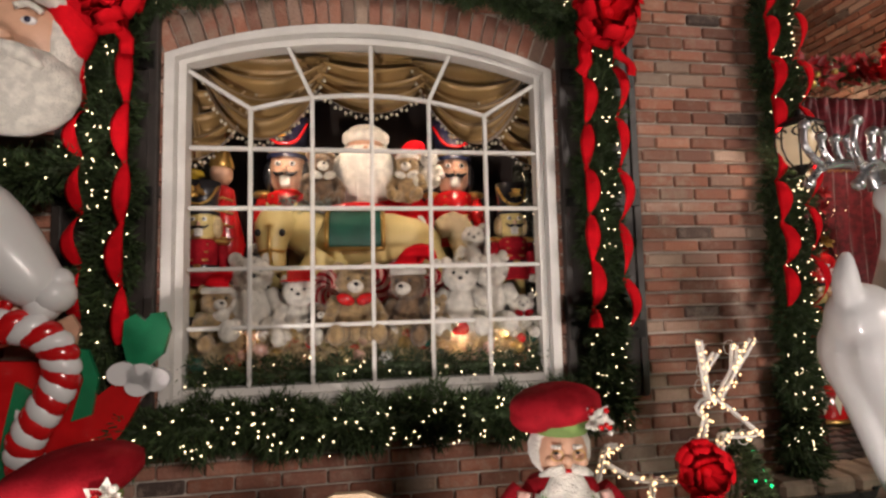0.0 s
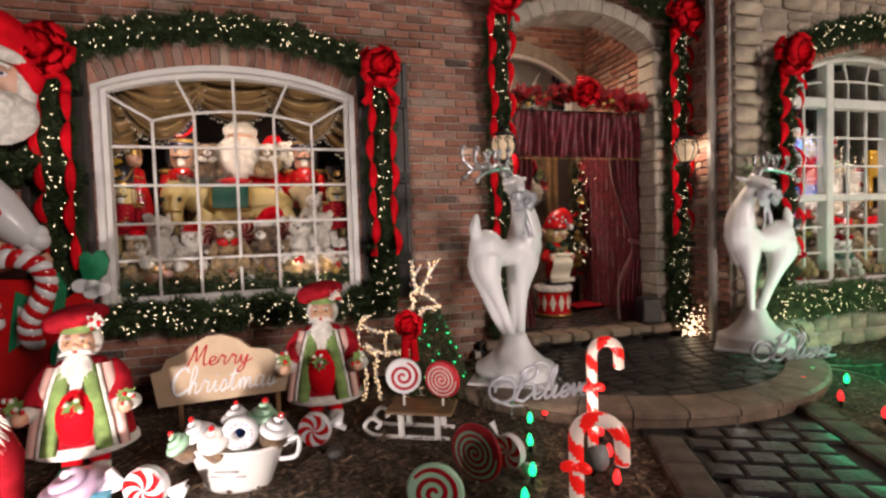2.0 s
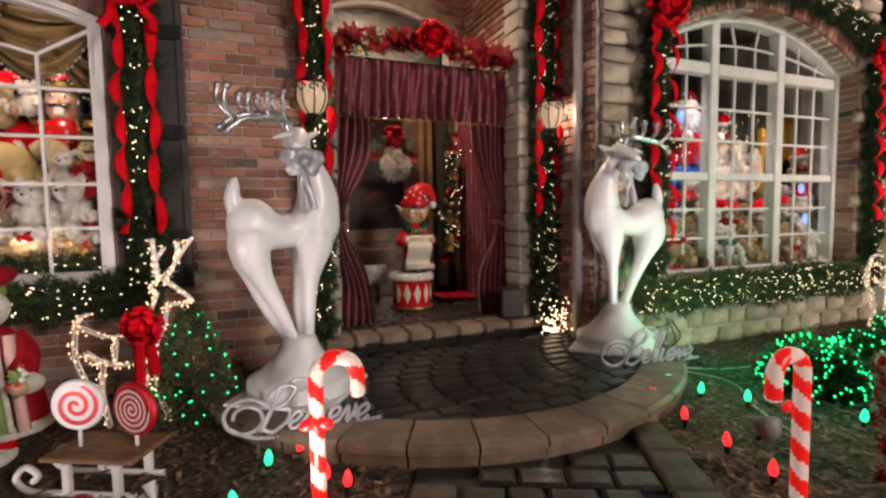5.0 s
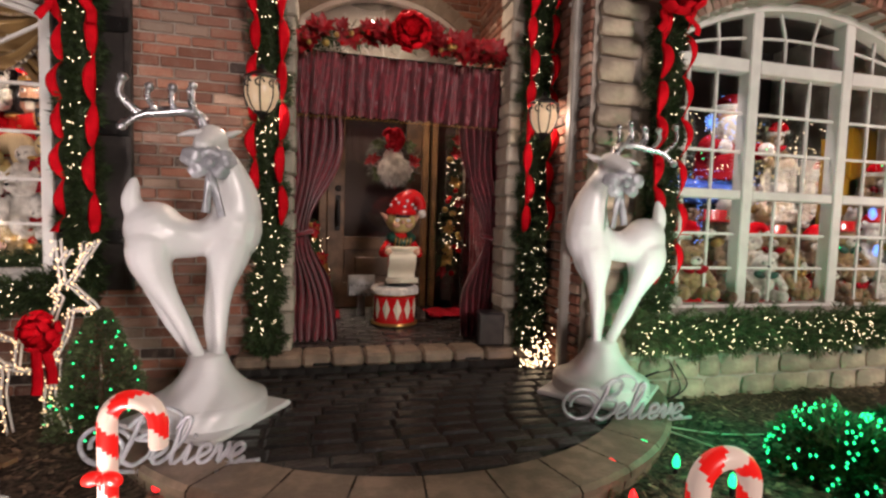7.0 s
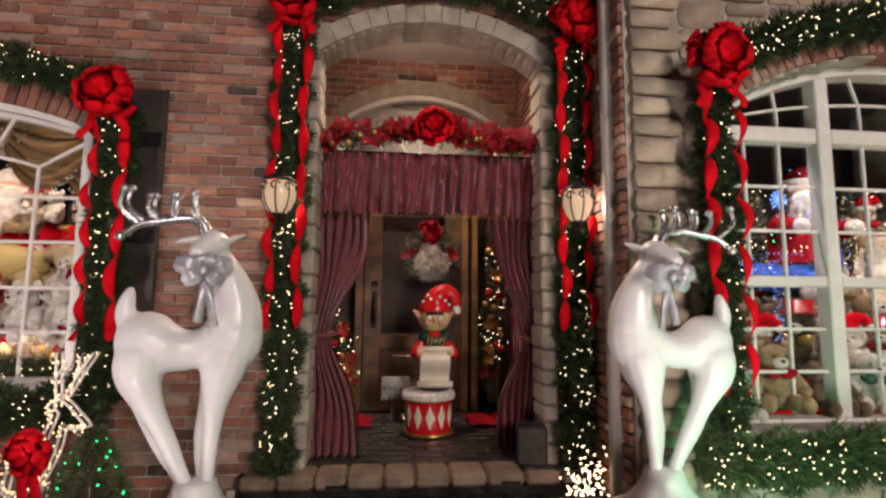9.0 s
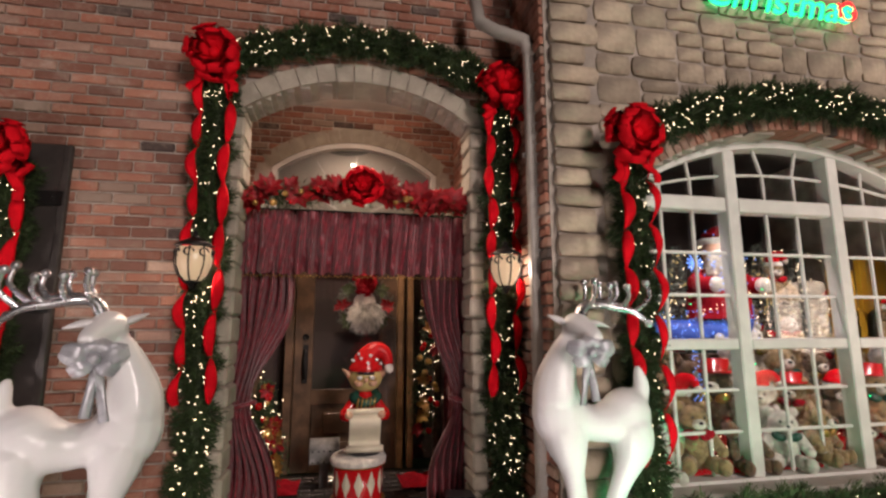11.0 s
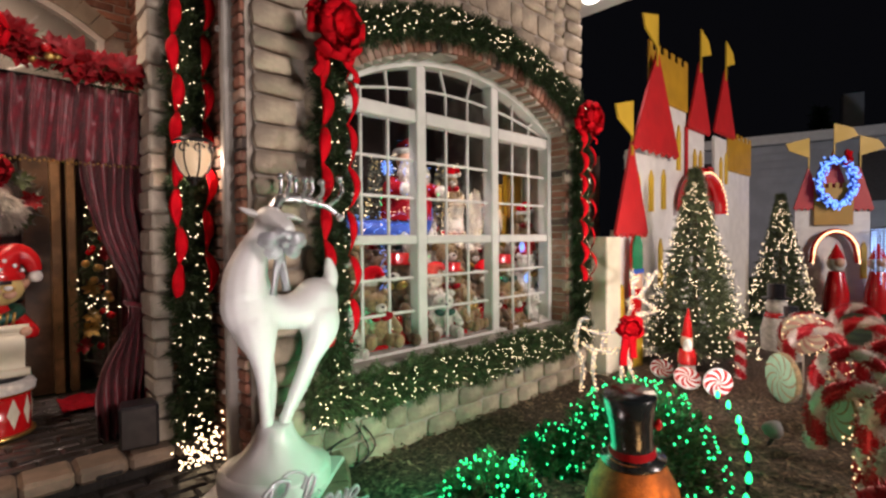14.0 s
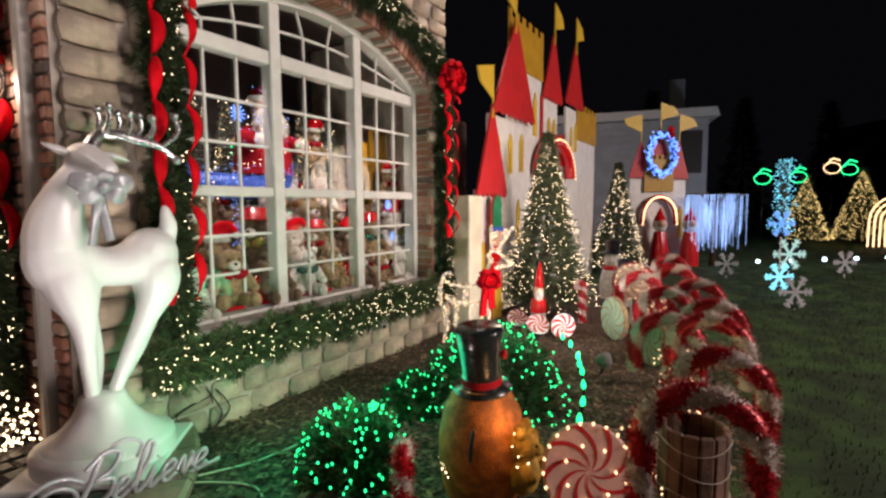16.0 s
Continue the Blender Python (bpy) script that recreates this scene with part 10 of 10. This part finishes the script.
# rowlock ring and jamb of the big window
voussoirs(wall_s, RW["cx"], RW["half"] + 0.004, RW["spring"] + 0.004, RW["apex"] + 0.004, 0.13, SY - 0.005, 0.22, 46, "brick", "arch_brick", gap=0.011)
rest = Shape()
for s in (-1, 1):
    for k in range(27):
        rest.box((RW["cx"] + s * (RW["half"] + 0.02), SY + 0.10, 0.56 + k * course), (0.05, 0.22, bh), bev=0.006)
tagged(rest.build("jamb_brickwork", "brick_rest", wall_s, fix=False), kind="stuff")


def rock(w, d, h):
    """A rough-faced block: bowed, uneven front and rounded corners."""
    s2 = Shape()
    nu, nv = 5, 4
    sx, sz = rng.uniform(0, 50), rng.uniform(0, 50)
    pts = []
    for i in range(nu + 1):
        row = []
        for j in range(nv + 1):
            u, v_ = i / nu * 2 - 1, j / nv * 2 - 1
            e = max(abs(u), abs(v_))
            k = 1 - 0.10 * (u * u) * (v_ * v_)
            bow = (1 - e ** 4)
            y = -d * (0.30 + 0.70 * bow ** 0.5) + 0.013 * noise.noise((u * 1.5 + sx, v_ * 1.5, sz)) * (1 if e < 1 else 0.3)
            jx = 0.006 * noise.noise((sx, v_ * 2, u))
            row.append((u * w / 2 * k + jx, y, v_ * h / 2 * k + jx))
        pts.append(row)
    s2.grid(pts, 0, True)
    rim = [pts[i][0] for i in range(nu + 1)] + [pts[nu][j] for j in range(1, nv + 1)] + [pts[i][nv] for i in range(nu - 1, -1, -1)] + [pts[0][j] for j in range(nv - 1, 0, -1)]
    s2.grid([rim, [(x, 0.02, z) for x, y, z in rim]], 0, False, False, True)
    return s2


rock_cache = {}


def rock_mesh(w, d, h, mt="stone"):
    key = (round(w / 0.03), round(h / 0.025), rng.integers(3), mt)
    if key not in rock_cache:
        ob = rock(key[0] * 0.03, d, key[1] * 0.025).build("stone", mt)
        rock_cache[key] = ob.data
        bpy.data.objects.remove(ob)
    return rock_cache[key], w / (key[0] * 0.03), h / (key[1] * 0.025)


def stone_rect(x, z, w, h, y, parent, depth=0.045):
    me, kx, kz = rock_mesh(w - 0.012, depth, h - 0.012)
    ob = put_piece("stone", me, parent, pose(x + w / 2, y + rng.uniform(-0.008, 0.008), z + h / 2, 0, rng.uniform(-1.6, 1.6), 0) @ Matrix.Diagonal((kx, 1, kz, 1)))


def fill_stones(x0, x1, z0, z1, inside, y, parent):
    """Uneven rubble: rows that split and merge, left out where inside() says there is an opening."""
    z = z0
    while z < z1 - 0.03:
        hrow = min(rng.uniform(0.13, 0.24), z1 - z)
        x = x0
        while x < x1 - 0.03:
            w = min(rng.uniform(0.14, 0.36), x1 - x)
            if x1 - x - w < 0.08:
                w = x1 - x
            parts_ = [(z, hrow)] if rng.random() < 0.55 or hrow < 0.16 else [(z, hrow * 0.5), (z + hrow * 0.5, hrow * 0.5)]
            for pz, ph in parts_:
                if inside(x, x + w, pz, pz + ph):
                    stone_rect(x, pz, w, ph, y, parent)
            x += w
        z += hrow


def clear_of_window(a, b, lo, hi_):
    cx, h = RW["cx"], RW["half"] + 0.05
    if hi_ < RW["z0"] or lo > RW["apex"] + 0.14:
        return True
    if b < cx - h - 0.0 or a > cx + h + 0.0:
        return True
    if lo > RW["spring"]:
        xm = 0 if a < cx < b else min(abs(a - cx), abs(b - cx))
        return lo > arc_z(min(xm, h), h, RW["spring"], RW["apex"]) + 0.10
    return False


# squared corner blocks, then rubble
z = -0.05
k = 0
while z < 4.6:
    h = rng.uniform(0.12, 0.17)
    w = (0.34, 0.26)[k % 2] + rng.uniform(-0.02, 0.02)
    stone_rect(SX0 - 0.02, z, w, h, SY + 0.02, wall_s, 0.055)
    if z > 0.5:
        stone_rect(SX1 - w + 0.03, z, w, h, SY + 0.02, wall_s, 0.055)
    z += h
    k += 1
fill_stones(SX0 + 0.30, RW["cx"] - RW["half"] - 0.05, 0.45, 2.5, lambda *a: True, SY + 0.03, wall_s)
fill_stones(RW["cx"] + RW["half"] + 0.05, SX1 - 0.28, 0.45, 2.5, lambda *a: True, SY + 0.03, wall_s)
fill_stones(SX0 + 0.30, SX1 - 0.28, 2.5, 4.4, clear_of_window, SY + 0.03, wall_s)
z = -0.10
for h in (0.17, 0.15, 0.17):
    x = 4.34
    while x < 7.68:
        w = min(rng.uniform(0.16, 0.36), 7.68 - x)
        if w > 0.06:
            stone_rect(x, z, w, h, SY - 0.05, wall_sb, 0.03)
        x += w
    z += h
# plinth cap
sh = Shape()
sh.box((6.0, SY + 0.02, 0.42), (3.38, 0.22, 0.05), bev=0.012)
sh.build("capping", "cast_stone", wall_sb)

# porch cobbles, curved rim, step nosing
def cobble(w, d, h, mt):
    key = ("c", round(w, 2), round(d, 2), rng.integers(4), mt)
    if key not in cube_cache:
        s2 = Shape()
        j = rng.uniform(-0.006, 0.006, (4, 2))
        b = 0.014
        lo = [(sx * w / 2 + j[i][0], sy * d / 2 + j[i][1], -h / 2) for i, (sx, sy) in enumerate(((-1, -1), (1, -1), (1, 1), (-1, 1)))]
        mid = [(x, y, h / 2 - b) for x, y, _ in lo]
        top = [(x * (1 - 2 * b / w), y * (1 - 2 * b / d), h / 2) for x, y, _ in lo]
        s2.grid([lo, mid, top], 0, False, False, True)
        s2.add(top + [(0, 0, h / 2 + 0.003)], [(0, 1, 4), (1, 2, 4), (2, 3, 4), (3, 0, 4)], 0, False)
        ob = s2.build("cobble", mt)
        cube_cache[key] = ob.data
        bpy.data.objects.remove(ob)
    return cube_cache[key]


cw, cd = 0.20, 0.105
for r in range(14):
    y = -0.20 - r * (cd + 0.012)
    half = math.sqrt(max((PR - 0.28) ** 2 - (y - PC[1]) ** 2, 0))
    x = PC[0] - half + (r % 2) * 0.1
    while x < PC[0] + half - 0.05:
        w = cw if x + cw < PC[0] + half else PC[0] + half - x
        if w > 0.06:
            put_piece("cobble", cobble(w, cd, 0.05, "cobble"), porch, pose(x + w / 2, y, ZP - 0.022 + rng.uniform(-0.003, 0.003), rng.uniform(-1, 1), rng.uniform(-1, 1), rng.uniform(-1.5, 1.5)))
        x += w + 0.012
for r in range(13):
    y = 0.13 + r * (cd + 0.012)
    x = 2.08 + (r % 2) * 0.1
    while x < 4.1:
        put_piece("cobble", cobble(cw, cd, 0.05, "cobble"), porch_up, pose(x + cw / 2, y, ZU - 0.022 + rng.uniform(-0.003, 0.003), rng.uniform(-1, 1), rng.uniform(-1, 1), rng.uniform(-1.5, 1.5)))
        x += cw + 0.012
nseg = 17
for k in range(nseg):
    a0, a1 = math.pi + math.pi * (k + 0.015) / nseg, math.pi + math.pi * (k + 0.985) / nseg
    s2 = Shape()
    rows = []
    prof = [(PR - 0.26, ZP - 0.05), (PR - 0.26, ZP + 0.004), (PR - 0.25, ZP + 0.012), (PR + 0.005, ZP + 0.012), (PR + 0.025, ZP - 0.005), (PR + 0.025, ZP - 0.035), (PR, ZP - 0.05), (PR - 0.01, Z0 - 0.03)]
    for a in np.linspace(a0, a1, 6):
        rows.append([(PC[0] + r * math.cos(a), PC[1] + r * math.sin(a), z) for r, z in prof])
    s2.grid(rows, 0, False)
    s2.build("rim_stone", "kerb_stone", porch)
x = 1.98
while x < 4.2:
    w = min(rng.uniform(0.19, 0.24), 4.22 - x)
    s2 = Shape()
    s2.box((x + w / 2, -0.035, ZU - 0.035), (w - 0.006, 0.24, 0.085), bev=0.02)
    s2.build("nosing", "kerb_stone", porch_up)
    x += w
# walkway
walk_path = thing("walkway", "curved walkway of wet dark cobbles with stone edging", "walkway", kind="structure")
WD, WP = Vector((-0.44, -0.898, 0)), Vector((0.898, -0.44, 0))
WO = Vector((3.07, -1.62, Z0 + 0.018))
s2 = Shape()
s2.grid([[tuple(WO + WD * u + WP * s - Vector((0, 0, 0.006))) for s in (-0.6, 0.6)] for u in np.linspace(-0.1, 5.2, 24)])
s2.build("joint_bed", "joint_dirt", walk_path)


def clear_of_porch(p):
    return math.hypot(p.x - PC[0], p.y - PC[1]) > PR + 0.08


for r in range(24):
    u = 0.147 * r
    x = -0.40 + (r % 2) * 0.07
    while x < 0.30:
        w = min(rng.uniform(0.13, 0.20), 0.41 - x)
        p = WO + WD * u + WP * (x + w / 2)
        if clear_of_porch(p):
            put_piece("cobble", cobble(w, 0.132, 0.05, "cobble"), walk_path, pose(p.x, p.y, p.z - 0.004 + rng.uniform(-0.003, 0.003), rng.uniform(-1.5, 1.5), rng.uniform(-1.5, 1.5), -26 + rng.uniform(-2, 2)))
        x += w + 0.013
for r in range(12):
    for s in (-1, 1):
        p = WO + WD * (0.32 * r + 0.05) + WP * (s * 0.51)
        if clear_of_porch(p):
            put_piece("edging_stone", cobble(0.185, 0.312, 0.06, "edging_slab"), walk_path, pose(p.x, p.y, p.z, 0, 0, -26 + rng.uniform(-0.6, 0.6)))
